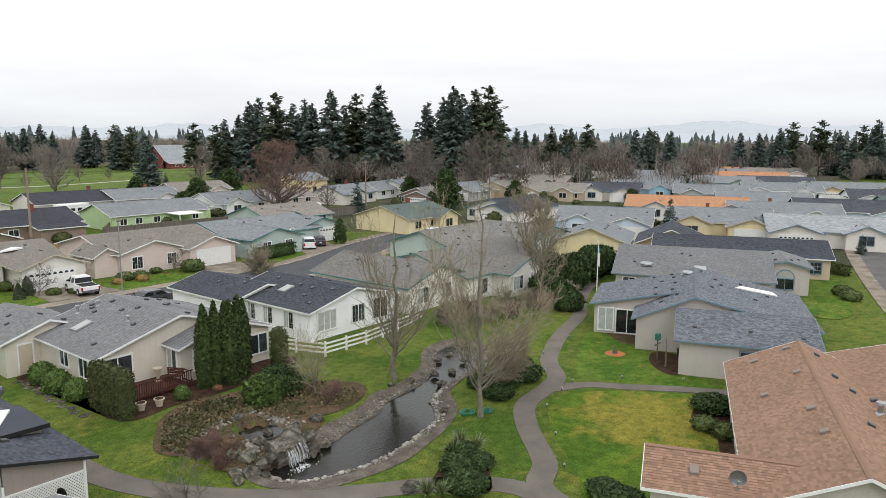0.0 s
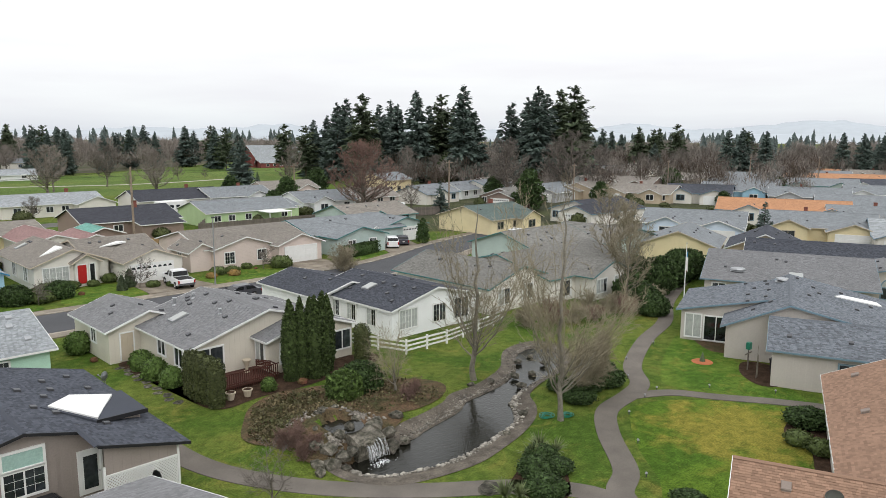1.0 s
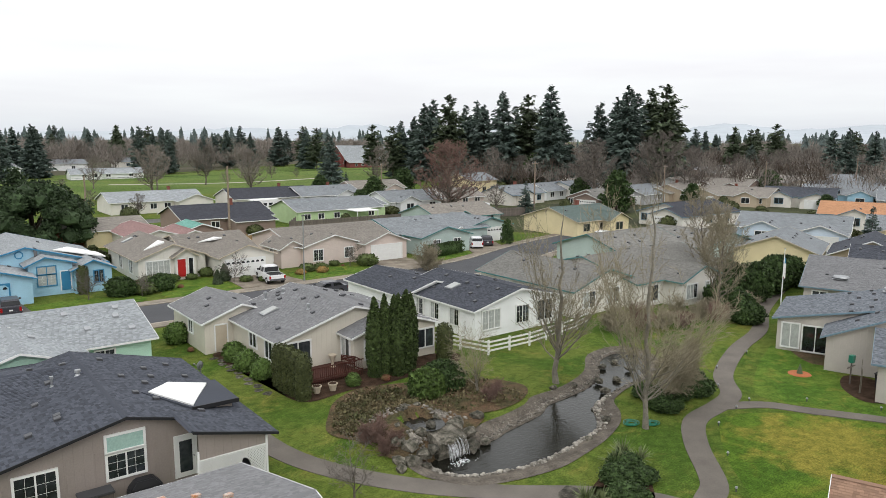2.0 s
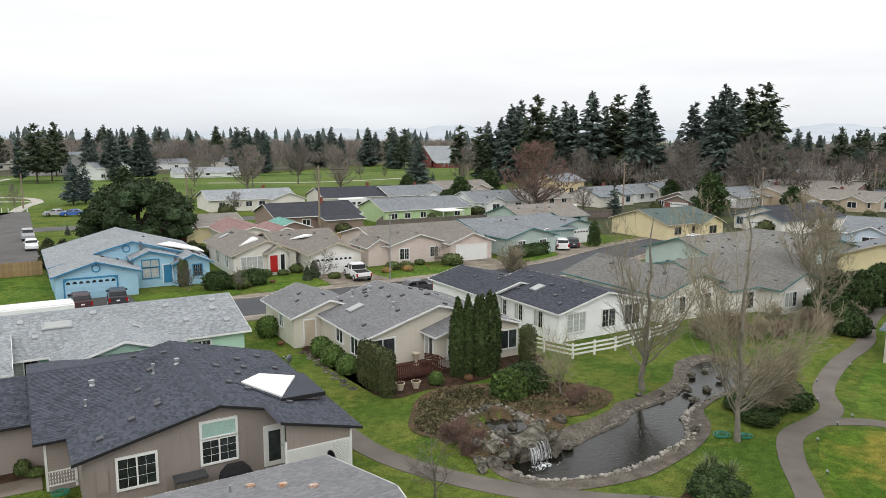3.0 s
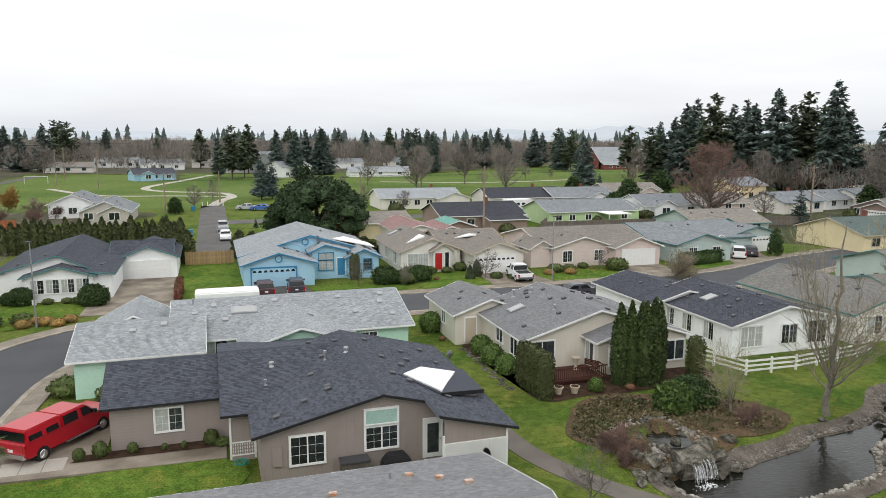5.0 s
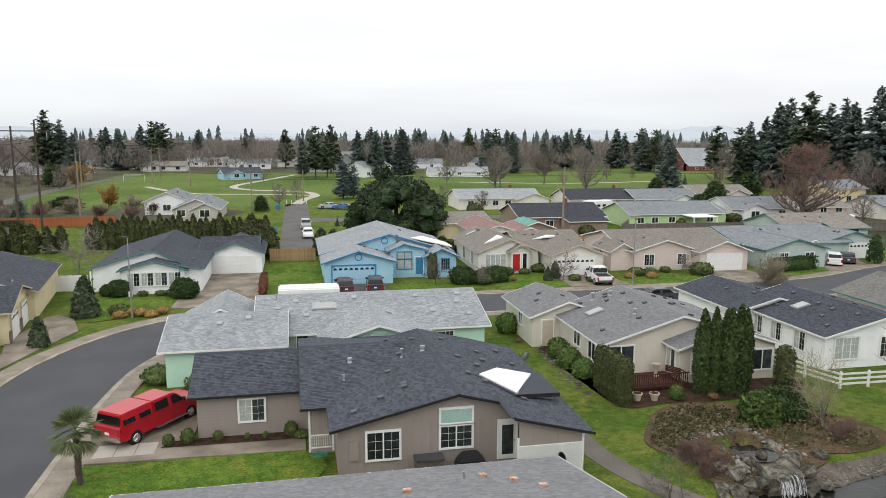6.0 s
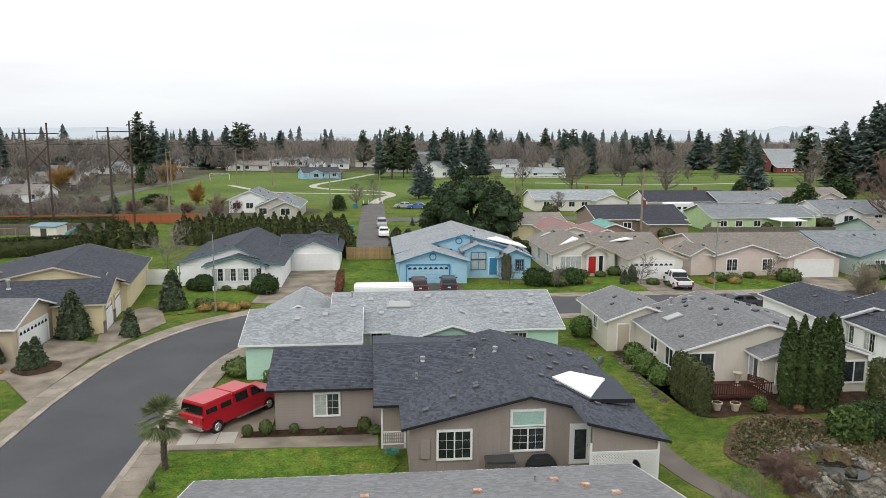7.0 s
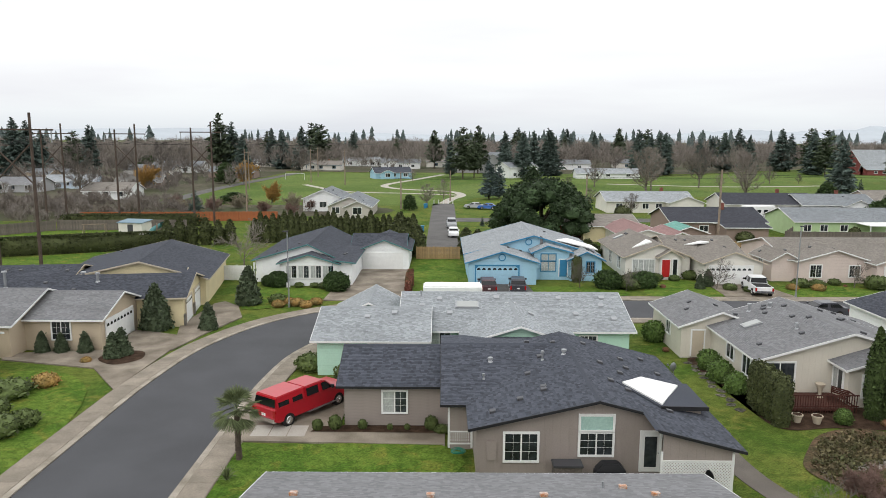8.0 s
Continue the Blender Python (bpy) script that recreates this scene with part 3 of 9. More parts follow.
# front lawns
for poly, mat_, lab in (
    ([(-12.0, 31.0), (-11.9, 37.2), (-8.2, 37.6), (0.0, 37.6), (0.6, 34.0), (-6.5, 30.0)], "lawn", "small front lawn of the taupe house"),
    ([(-22.0, 28.0), (-22.1, 40.0), (-25.0, 47.8), (-31.0, 49.6), (-36, 40), (-34, 28)], "lawn", "front lawn beside the pavement"),
    ([(-19.0, 68.5), (-13.2, 72.4), (-12.2, 77.6), (-17.5, 79.0), (-22.0, 78.5), (-20.5, 72)], "lawn", "front lawn of the white house"),
    ([(-3.4, 75.0), (2.6, 75.4), (2.6, 97.8), (-3.8, 97.8)], "lawn", "bright green strip of lawn up to a wooden fence"),
    ([(10.4, 75.5), (19.8, 75.6), (19.2, 79.4), (10.4, 80.0)], "lawn", "front lawn of the blue house"),
    ([(22.4, 75.6), (30.4, 75.6), (30.4, 82.0), (28.6, 84.6), (24.4, 82.0)], "lawn", "front lawn of the cream house"),
    ([(38.4, 75.6), (49.3, 75.6), (49.6, 79.8), (40.0, 82.0)], "lawn", "front lawn of the pink house"),
    ([(58.0, 75.8), (66.4, 78.6), (69.6, 83.8), (61.0, 80.6)], "lawn", "front lawn behind a clipped hedge"),
    ([(-75, 113), (-50, 113), (-47, 126), (-66, 126), (-75, 121)], "lawn", "fenced back lawn"),
    ([(-60, 90), (-47, 91), (-46, 104), (-60, 96)], "lawn", "back lawn behind a hedge"),
    ([(78, 11.2), (98, 16.5), (97, 20), (76, 15)], "lawn", "front lawn of the taupe house"),
):
    sheet("lawn", smooth_loop(poly, 3), mat_, lab, "lawn", 0.03, level=0.03)
sheet("scrub", smooth_loop([(-72, 150), (-75, 180), (-72, 330), (-66, 340), (30, 336), (120, 338), (255, 430), (270, 300), (176, 206), (110, 176), (150, 150), (210, 100), (300, 60), (900, 100), (1500, 900), (600, 2200), (-600, 2200), (-900, 500), (-300, 140), (-90, 140)], 2), "scrub", "dull brown winter scrub between far trees", "scrub", 0.0, level=0.012)
sheet("scrub", smooth_loop([(-74, 150), (-30, 151), (-12, 160), (-16, 172), (-40, 177), (-76, 178)], 3), "scrub", "bare soil and dead grass behind the stained fence", "scrub", 0.0, level=0.016)
sheet("field", [(-70, 176), (-2.8, 176), (10, 200), (40, 206), (170, 210), (260, 300), (255, 420), (120, 330), (30, 330), (-64, 330)], "field", "wide green playing field of the park", "field", 0.0, level=0.02)

# ---- houses ----
ROOFS = {}
for nm, col, con in (("charcoal", (0.068, 0.074, 0.09), 0.32), ("dark_grey", (0.066, 0.071, 0.085), 0.3), ("grey", (0.192, 0.193, 0.197), 0.17), ("light_grey", (0.29, 0.308, 0.318), 0.22), ("blue_grey", (0.145, 0.158, 0.176), 0.34),
                     ("brown", (0.27, 0.17, 0.118), 0.2), ("tan", (0.225, 0.205, 0.18), 0.18), ("slate", (0.20, 0.215, 0.225), 0.15), ("orange", (0.42, 0.22, 0.12), 0.12), ("green", (0.10, 0.13, 0.12), 0.15), ("black", (0.05, 0.052, 0.062), 0.15), ("red", (0.27, 0.17, 0.16), 0.1), ("teal", (0.15, 0.33, 0.28), 0.1), ("weathered", (0.185, 0.18, 0.165), 0.2)):
    ROOFS[nm] = (shingle_mat("shingles_" + nm, col, con), shingle_mat("roofing_" + nm, col, con, True))
WALLS = {}
for nm, col, kind in (("taupe", (0.29, 0.247, 0.222), "u"), ("taupe_lap", (0.29, 0.247, 0.222), "l"), ("mint", (0.46, 0.68, 0.55), "l"), ("blue", (0.34, 0.55, 0.68), "l"), ("cream", (0.62, 0.575, 0.49), "u"), ("offwhite", (0.70, 0.67, 0.61), "u"),
                      ("white", (0.80, 0.81, 0.80), "l"), ("greige", (0.50, 0.46, 0.42), "u"), ("yellow", (0.68, 0.58, 0.36), "l"), ("tan", (0.50, 0.41, 0.30), "l"), ("pink", (0.62, 0.52, 0.47), "l"), ("lime", (0.46, 0.60, 0.33), "l"), ("palegreen", (0.50, 0.62, 0.50), "l"),
                      ("paleblue", (0.55, 0.64, 0.74), "l"), ("grey", (0.40, 0.40, 0.40), "l"), ("brick", (0.27, 0.20, 0.165), "l"), ("barnred", (0.22, 0.06, 0.055), "u"), ("darkbrick", (0.20, 0.07, 0.05), "l"), ("sage", (0.42, 0.50, 0.47), "l")):
    WALLS[nm] = siding_mat("siding_" + nm, col, 0.18 if kind == "l" else 0.41, kind == "u", 0.5 if kind == "l" else 0.35)

TAB_W, TAB_H = 0.24, 0.14


def uv_quad(bm, uv, pts, uvs):
    f = bm.faces.new([bm.verts.new(p) for p in pts])
    for loop, c in zip(f.loops, uvs):
        loop[uv].uv = c


class House:
    """A one-storey house from gabled blocks in its own plan, x and y in metres from its base."""

    def __init__(self, x, y, rz, label, wall, roof, trim="white", tabs=False, group="", overhang=0.42, category="house"):
        self.ob = base("house", x, y, 0, rz, label, category, group)
        self.wall, self.roof, self.trim, self.tabs, self.oh = wall, roof, trim, tabs, overhang
        self.slopes = []

    def block(self, x0, x1, y0, y1, ze=2.65, zr=4.1, axis="x", ridge=None, wall=None, oh=None, ends=(1, 1), eave2=None, only=None, walls=True):
        """Walls with a gabled roof; the ridge runs along axis at the coordinate ridge."""
        oh = self.oh if oh is None else oh
        wall = wall or self.wall
        sw = axis == "y"
        a0, a1, b0, b1 = (y0, y1, x0, x1) if sw else (x0, x1, y0, y1)   # a along the ridge, b across it
        br = (b0 + b1) / 2 if ridge is None else ridge
        ze2 = ze if eave2 is None else eave2
        P = (lambda a, b, z: (b, a, z)) if sw else (lambda a, b, z: (a, b, z))
        bm = bmesh.new()
        sec = [(b0, 0.0), (b1, 0.0), (b1, ze2), (br, zr), (b0, ze)]
        lo = [bm.verts.new(P(a0, b, z)) for b, z in sec]
        hi = [bm.verts.new(P(a1, b, z)) for b, z in sec]
        bm.faces.new(lo)
        bm.faces.new(hi[::-1])
        for i in (1, 4):
            bm.faces.new((lo[i], lo[(i + 1) % 5], hi[(i + 1) % 5], hi[i]))
        bmesh.ops.recalc_face_normals(bm, faces=bm.faces)
        if walls:
            part("wall", bm, WALLS[wall], self.ob)
        lap, thick = 0.09, 0.1
        e0, e1 = a0 - oh * ends[0], a1 + oh * ends[1]
        deck, boards = bmesh.new(), []
        uv = deck.loops.layers.uv.new("UVMap")
        tabs_v, tabs_f = [], []
        for bb, zb in ((b0, ze), (b1, ze2)):
            if only is not None and (bb == b1) != (only == 1):
                continue
            s = 1 if bb > br else -1
            run = abs(bb - br)
            k = (zr - zb) / run
            be = bb + s * oh
            zz = zb - k * oh + lap
            top = zr + lap
            length = math.hypot(be - br, top - zz)
            q = [P(e0, be, zz), P(e1, be, zz), P(e1, br, top), P(e0, br, top)]
            uv_quad(deck, uv, q, [(e0, 0), (e1, 0), (e1, length), (e0, length)])
            d = [(x, y, z - thick) for x, y, z in q]
            uv_quad(deck, uv, d[::-1], [(0, 0)] * 4)
            for i, j in ((0, 1), (1, 2), (3, 0)):
                uv_quad(deck, uv, [d[i], d[j], q[j], q[i]], [(0, 0)] * 4)
            # eave board and the two rake boards
            w, h = 0.03, 0.125
            bo = be + s * w
            fascia = bmesh.new()
            boards.append(("fascia", fascia))
            hexa(fascia, [P(e0 - w, be, zz - h), P(e1 + w, be, zz - h), P(e1 + w, bo, zz - h), P(e0 - w, bo, zz - h), P(e0 - w, be, zz + 0.012), P(e1 + w, be, zz + 0.012), P(e1 + w, bo, zz + 0.012), P(e0 - w, bo, zz + 0.012)])
            for ee, o in ((e0, -w), (e1, w)):
                fascia = bmesh.new()
                boards.append(("rake_board", fascia))
                hexa(fascia, [P(ee, be, zz - h), P(ee + o, be, zz - h), P(ee + o, br, top - h), P(ee, br, top - h), P(ee, be, zz + 0.02), P(ee + o, be, zz + 0.02), P(ee + o, br, top + 0.02), P(ee, br, top + 0.02)])
            self.slopes.append((sw, e0, e1, min(be, br), max(be, br), br, top, k))
            if self.tabs:
                ux = Vector(P(1, 0, 0)) - Vector(P(0, 0, 0))
                up = (Vector(P(e0, br, top)) - Vector(P(e0, be, zz))).normalized()
                nn = ux.cross(up)
                if nn.z < 0:
                    nn = -nn
                o = Vector(P(e0, be, zz))
                rows, span = int(length / TAB_H), e1 - e0
                rng = random.Random(int(abs(x0 * 31 + y0 * 17 + bb * 7)))
                for r in range(rows + 1):
                    u = -rng.random() * TAB_W
                    v0, v1 = r * TAB_H - 0.02, min((r + 1) * TAB_H + 0.03, length)
                    if v1 - v0 < 0.05:
                        continue
                    while u < span:
                        wdt = TAB_W * rng.uniform(0.55, 1.25)
                        u0, u1 = max(u, 0), min(u + wdt - 0.012, span)
                        u += wdt
                        if u1 - u0 < 0.04:
                            continue
                        t = rng.uniform(0.014, 0.026)
                        n0 = len(tabs_v)
                        for uu, vv, hh in ((u0, v0, t), (u1, v0, t), (u1, v1, 0.004), (u0, v1, 0.004), (u0, v0, 0), (u1, v0, 0)):
                            tabs_v.append(tuple(o + ux * uu + up * vv + nn * hh))
                        tabs_f += [(n0, n0 + 1, n0 + 2, n0 + 3), (n0 + 4, n0 + 5, n0 + 1, n0)]
        mat_tab, mat_lay = ROOFS[self.roof]
        roof = part("roof", deck, mat_tab if self.tabs else mat_lay, self.ob)
        for nm, board in boards:
            bmesh.ops.recalc_face_normals(board, faces=board.faces)
            part(nm, board, "trim_" + self.trim if self.trim != "white" else "white", roof)
        if self.tabs:
            tagged(raw("shingles", tabs_v, tabs_f, mat_tab, roof), kind="stuff")
        cap = bmesh.new()
        top = zr + lap
        hexa(cap, [P(e0, br - 0.14, top - 0.02), P(e1, br - 0.14, top - 0.02), P(e1, br + 0.14, top - 0.02), P(e0, br + 0.14, top - 0.02), P(e0, br - 0.02, top + 0.045), P(e1, br - 0.02, top + 0.045), P(e1, br + 0.02, top + 0.045), P(e0, br + 0.02, top + 0.045)])
        bmesh.ops.recalc_face_normals(cap, faces=cap.faces)
        part("ridge_cap", cap, mat_tab, roof)
        return roof

    def roof_z(self, x, y):
        best = 0
        for sw, e0, e1, lo, hi, br, top, k in self.slopes:
            a, b = (y, x) if sw else (x, y)
            if e0 <= a <= e1 and lo <= b <= hi:
                best = max(best, top - k * abs(b - br))
        return best

    def place(self, face, at, along, z):
        """The pose of something on a wall: face names the way it looks; at is the wall's coordinate."""
        turn = {"S": 0, "E": 90, "N": 180, "W": -90}[face]
        return pose(*((along, at) if face in "SN" else (at, along)), z, 0, 0, turn)

    def window(self, face, at, along, z, w, h, panes=2, grid=True, trim="white", blind=0.0, arch=False):
        """A framed window; along is its centre, z its sill."""
        m = self.place(face, at, along, z)
        win = base("window")
        win.parent, win.matrix_world = self.ob, m
        win.matrix_parent_inverse.identity()
        win.matrix_basis = m
        tr = trim if trim == "white" else "trim_" + trim
        f = bmesh.new()
        b, d = 0.11, 0.07
        for x0, x1, z0, z1 in ((-w / 2 - b, w / 2 + b, h, h + b), (-w / 2 - b, w / 2 + b, -b, 0), (-w / 2 - b, -w / 2, 0, h), (w / 2, w / 2 + b, 0, h)):
            box(f, x0, x1, -d, 0.03, z0, z1)
        for i in range(1, panes):
            x = -w / 2 + w * i / panes
            box(f, x - 0.035, x + 0.035, -d + 0.01, 0.03, 0, h)
        part("frame", f, tr, win)
        if grid:
            g = bmesh.new()
            for i in range(panes):
                c = -w / 2 + w * (i + 0.5) / panes
                box(g, c - 0.006, c + 0.006, -0.03, 0.0, 0, h)
            for zz in (h / 3, 2 * h / 3):
                box(g, -w / 2, w / 2, -0.028, 0.0, zz - 0.006, zz + 0.006)
            part("muntin", g, "white", win)
        for i in range(panes):
            p = bmesh.new()
            box(p, -w / 2 + w * i / panes, -w / 2 + w * (i + 1) / panes, -0.018, 0.02, 0, h)
            part("pane", p, blind if isinstance(blind, str) else "blind" if i < blind * panes else "glass", win)
        if arch:
            p = bmesh.new()
            n = 10
            for k in range(n):
                a, c = math.pi * k / n, math.pi * (k + 1) / n
                r = w / 2
                hexa(p, [(r * math.cos(a), -d, h + b + r * math.sin(a)), (r * math.cos(c), -d, h + b + r * math.sin(c)), ((r + b) * math.cos(c), -d, h + b + (r + b) * math.sin(c)), ((r + b) * math.cos(a), -d, h + b + (r + b) * math.sin(a)),
                         (r * math.cos(a), 0.02, h + b + r * math.sin(a)), (r * math.cos(c), 0.02, h + b + r * math.sin(c)), ((r + b) * math.cos(c), 0.02, h + b + (r + b) * math.sin(c)), ((r + b) * math.cos(a), 0.02, h + b + (r + b) * math.sin(a))])
            bmesh.ops.recalc_face_normals(p, faces=p.faces)
            part("arch_frame", p, tr, win)
            p = bmesh.new()
            p.faces.new([p.verts.new((w / 2 * math.cos(math.pi * k / n), -0.02, h + b + w / 2 * math.sin(math.pi * k / n))) for k in range(n + 1)])
            part("pane", p, "blind", win)
        return win

    def door(self, face, at, along, z, w=0.92, h=2.05, material="white", glazed=False, trim="white"):
        m = self.place(face, at, along, z)
        d = base("door")
        d.parent, d.matrix_basis = self.ob, m
        f = bmesh.new()
        for x0, x1, z0, z1 in ((-w / 2 - 0.1, w / 2 + 0.1, h, h + 0.1), (-w / 2 - 0.1, -w / 2, 0, h), (w / 2, w / 2 + 0.1, 0, h)):
            box(f, x0, x1, -0.06, 0.03, z0, z1)
        part("frame", f, trim if trim == "white" else "trim_" + trim, d)
        p = bmesh.new()
        box(p, -w / 2, w / 2, -0.03, 0.02, 0, h)
        for x0, x1, z0, z1 in ((-w * 0.36, -0.04, 0.15, 0.8), (0.04, w * 0.36, 0.15, 0.8), (-w * 0.36, -0.04, 0.95, 1.85), (0.04, w * 0.36, 0.95, 1.85)):
            if not glazed:
                box(p, x0, x1, -0.042, -0.03, z0, z1)
        part("leaf", p, material, d)
        if glazed:
            p = bmesh.new()
            box(p, -w * 0.34, w * 0.34, -0.045, -0.03, 0.25, h - 0.2)
            part("pane", p, "glass", d)
        p = bmesh.new()
        tube(p, (w * 0.42, -0.03, 1.0), (w * 0.42, -0.1, 1.0), 0.03, 0.035, 8)
        part("handle", p, "metal", d)
        return d

    def garage(self, face, at, along, w=4.88, h=2.13, lights=True, material="white", trim="white", arched=True):
        """A sectional garage door with raised panels and a row of small lights."""
        m = self.place(face, at, along, 0.05)
        d = base("garage_door")
        d.parent, d.matrix_basis = self.ob, m
        f = bmesh.new()
        for x0, x1, z0, z1 in ((-w / 2 - 0.14, w / 2 + 0.14, h, h + 0.16), (-w / 2 - 0.14, -w / 2, 0, h), (w / 2, w / 2 + 0.14, 0, h)):
            box(f, x0, x1, -0.07, 0.03, z0, z1)
        if arched:
            for s in (-1, 1):
                x0, x1 = s * w / 2, s * (w / 2 - 0.28)
                p = [(x0, -0.07, h - 0.28), (x0, -0.07, h), (x1, -0.07, h)]
                q = [(x, -0.02, z) for x, _, z in p]
                vs = [f.verts.new(c) for c in p + q]
                f.faces.new(vs[:3])
                f.faces.new((vs[0], vs[2], vs[5], vs[3]))
        bmesh.ops.recalc_face_normals(f, faces=f.faces)
        part("frame", f, trim if trim == "white" else "trim_" + trim, d)
        cols = max(2, round(w / 0.6))
        for r in range(4):
            p = bmesh.new()
            z0, z1 = h * r / 4 + 0.006, h * (r + 1) / 4 - 0.006
            box(p, -w / 2, w / 2, -0.03, 0.02, z0, z1)
            for c in range(cols):
                x0 = -w / 2 + w * c / cols
                if not (r == 3 and lights):
                    box(p, x0 + 0.07, x0 + w / cols - 0.07, -0.04, -0.03, z0 + 0.09, z1 - 0.09)
            part("panel", p, material, d)
        if lights:
            for c in range(cols):
                x0 = -w / 2 + w * c / cols
                p = bmesh.new()
                n = 6
                cx, rr = x0 + w / cols / 2, w / cols * 0.36
                p.faces.new([p.verts.new((cx + rr * math.cos(math.pi * k / n), -0.034, h * 0.79 + 0.26 * math.sin(math.pi * k / n))) for k in range(n + 1)])
                part("light_pane", p, "glass", d)
        return d

    def vent(self, x, y, material="vent", w=0.27):
        """A low box vent on the roof, tilted with it."""
        def at(dx, dy, up):
            return (x + dx, y + dy, self.roof_z(x + dx, y + dy) + up)
        b = bmesh.new()
        c = ((-1, -1), (1, -1), (1, 1), (-1, 1))
        hexa(b, [at(i * w * 0.55, j * w * 0.55, -0.05) for i, j in c] + [at(i * w * 0.5, j * w * 0.5, 0.12) for i, j in c])
        lid = part("roof_vent", b, material, self.ob)
        b = bmesh.new()
        hexa(b, [at(i * w * 0.6, j * w * 0.6, 0.12) for i, j in c] + [at(i * w * 0.52, j * w * 0.52, 0.155) for i, j in c])
        part("vent_cap", b, "vent_cap" if material == "vent" else material, lid)

    def pipe(self, x, y, h=0.45, r=0.06, cap=True):
        z = self.roof_z(x, y)
        b = bmesh.new()
        tube(b, (x, y, z - 0.1), (x, y, z + h), r, r, 8)
        tube(b, (x, y, z - 0.05), (x, y, z + 0.08), r * 2.2, r * 1.2, 8)
        if cap:
            tube(b, (x, y, z + h), (x, y, z + h + 0.12), r * 1.9, r * 1.7, 8)
        part("flue", b, "metal", self.ob)

    def skylight(self, x, y, w=1.2, d=0.9, material="dome"):
        zs = {(sx, sy): self.roof_z(x + sx * w / 2, y + sy * d / 2) for sx in (-1, 1) for sy in (-1, 1)}
        b = bmesh.new()
        c = [(-1, -1), (1, -1), (1, 1), (-1, 1)]
        hexa(b, [(x + i * w / 2, y + j * d / 2, zs[i, j] - 0.05) for i, j in c] + [(x + i * w / 2, y + j * d / 2, zs[i, j] + 0.14) for i, j in c])
        sk = part("skylight", b, "metal", self.ob)
        b = bmesh.new()
        hexa(b, [(x + i * w * 0.44, y + j * d * 0.44, zs[i, j] + 0.12) for i, j in c] + [(x + i * w * 0.42, y + j * d * 0.42, zs[i, j] + 0.19) for i, j in c])
        part("dome", b, material, sk, "milky white dome")

    def chimney(self, x, y, w=0.6, h=1.1):
        z = self.roof_z(x, y)
        b = bmesh.new()
        box(b, x - w / 2, x + w / 2, y - w / 2, y + w / 2, z - 0.4, z + h)
        box(b, x - w / 2 - 0.05, x + w / 2 + 0.05, y - w / 2 - 0.05, y + w / 2 + 0.05, z + h - 0.12, z + h)
        part("chimney", b, WALLS["darkbrick"], self.ob, "red brick chimney")

    def scatter(self, n, seed=1, area=None):
        """Box vents as they stand in loose rows below a ridge."""
        rng = random.Random(seed)
        for _ in range(n):
            sw, e0, e1, lo, hi, br, top, k = rng.choice(self.slopes)
            a = rng.uniform(e0 + 1, e1 - 1)
            far = lo if abs(lo - br) > abs(hi - br) else hi
            b = br + (far - br) * rng.choice((0.25, 0.3, 0.6))
            x, y = (b, a) if sw else (a, b)
            if abs(self.roof_z(x, y) - (top - k * abs(b - br))) < 0.02:
                self.vent(x, y)


# near grey roof below the camera
h = House(0, 0, 0, "grey shingle roof of a near house with rusty vents", "taupe", "grey", tabs=True)
h.block(-7.1, 10.9, 15.6, 28.5, 2.7, 4.2, "x", 22.0)
for x, y in ((-5.6, 25.4), (-0.4, 25.3), (3.9, 25.4), (8.2, 25.6), (7.2, 26.6), (9.0, 24.4)):
    h.vent(x, y, "vent_rust", 0.27)
h.pipe(6.4, 26.6, 0.3, 0.04, False)

# taupe house with a charcoal roof
h = House(0, 0, 0, "taupe house with a charcoal shingle roof and black fascia", "taupe", "charcoal", "black", True)
TAUPE = h
h.block(-5.7, 1.0, 40.2, 46.8, 2.7, 3.95, "x", wall="taupe_lap", ends=(1, 0))
h.block(0.45, 8.0, 37.2, 49.8, 2.75, 4.05, "x", 43.5, wall="taupe_lap", oh=0.5, ends=(1, 0))
h.block(1.75, 13.8, 33.85, 45.6, 2.75, 4.14, "y", 7.75, ends=(1, 1), eave2=2.6)
h.block(9.95, 13.75, 31.6, 34.4, 3.55, 3.6, "y", 10.0, eave2=2.65, oh=0.38, ends=(1, 0), only=1, walls=False)
b = bmesh.new()
for y0, y1 in ((31.56, 31.62),):
    c = [(10.35, 2.08), (13.65, 2.08), (13.65, 2.66), (10.35, 3.46)]
    hexa(b, [(x, y0, z) for x, z in c] + [(x, y1, z) for x, z in c])
bmesh.ops.recalc_face_normals(b, faces=b.faces)
part("gable_panel", b, WALLS["taupe"], h.ob)
b = bmesh.new()
box(b, 13.6, 13.7, 31.62, 34.0, 0.3, 2.6)
part("side_screen", b, WALLS["taupe"], h.ob)
for x, y in ((2.6, 34.9), (4.1, 35.8), (5.4, 36.4), (5.45, 36.8), (4.9, 39.3), (5.9, 41.8), (5.4, 44.2), (7.0, 43.9), (9.0, 44.2), (11.0, 42.6), (12.6, 43.8), (9.3, 40.6), (10.2, 39.4), (9.2, 37.4), (9.9, 36.4), (10.9, 40.8), (12.9, 41.2), (11.5, 34.4), (13.2, 36.0)):
    h.vent(x, y)
h.pipe(2.9, 41.3, 0.15, 0.09)
h.pipe(2.4, 39.3, 0.22, 0.05)
h.pipe(6.0, 41.2, 0.45, 0.06)
h.pipe(7.3, 41.4, 0.2, 0.09)
h.window("S", 33.82, 3.98, 0.98, 1.6, 1.4, blind=0)
h.window("S", 33.82, 7.72, 1.3, 1.6, 1.12)
h.window("S", 33.82, 7.72, 2.6, 1.6, 0.72, 1, False, blind="tinted")
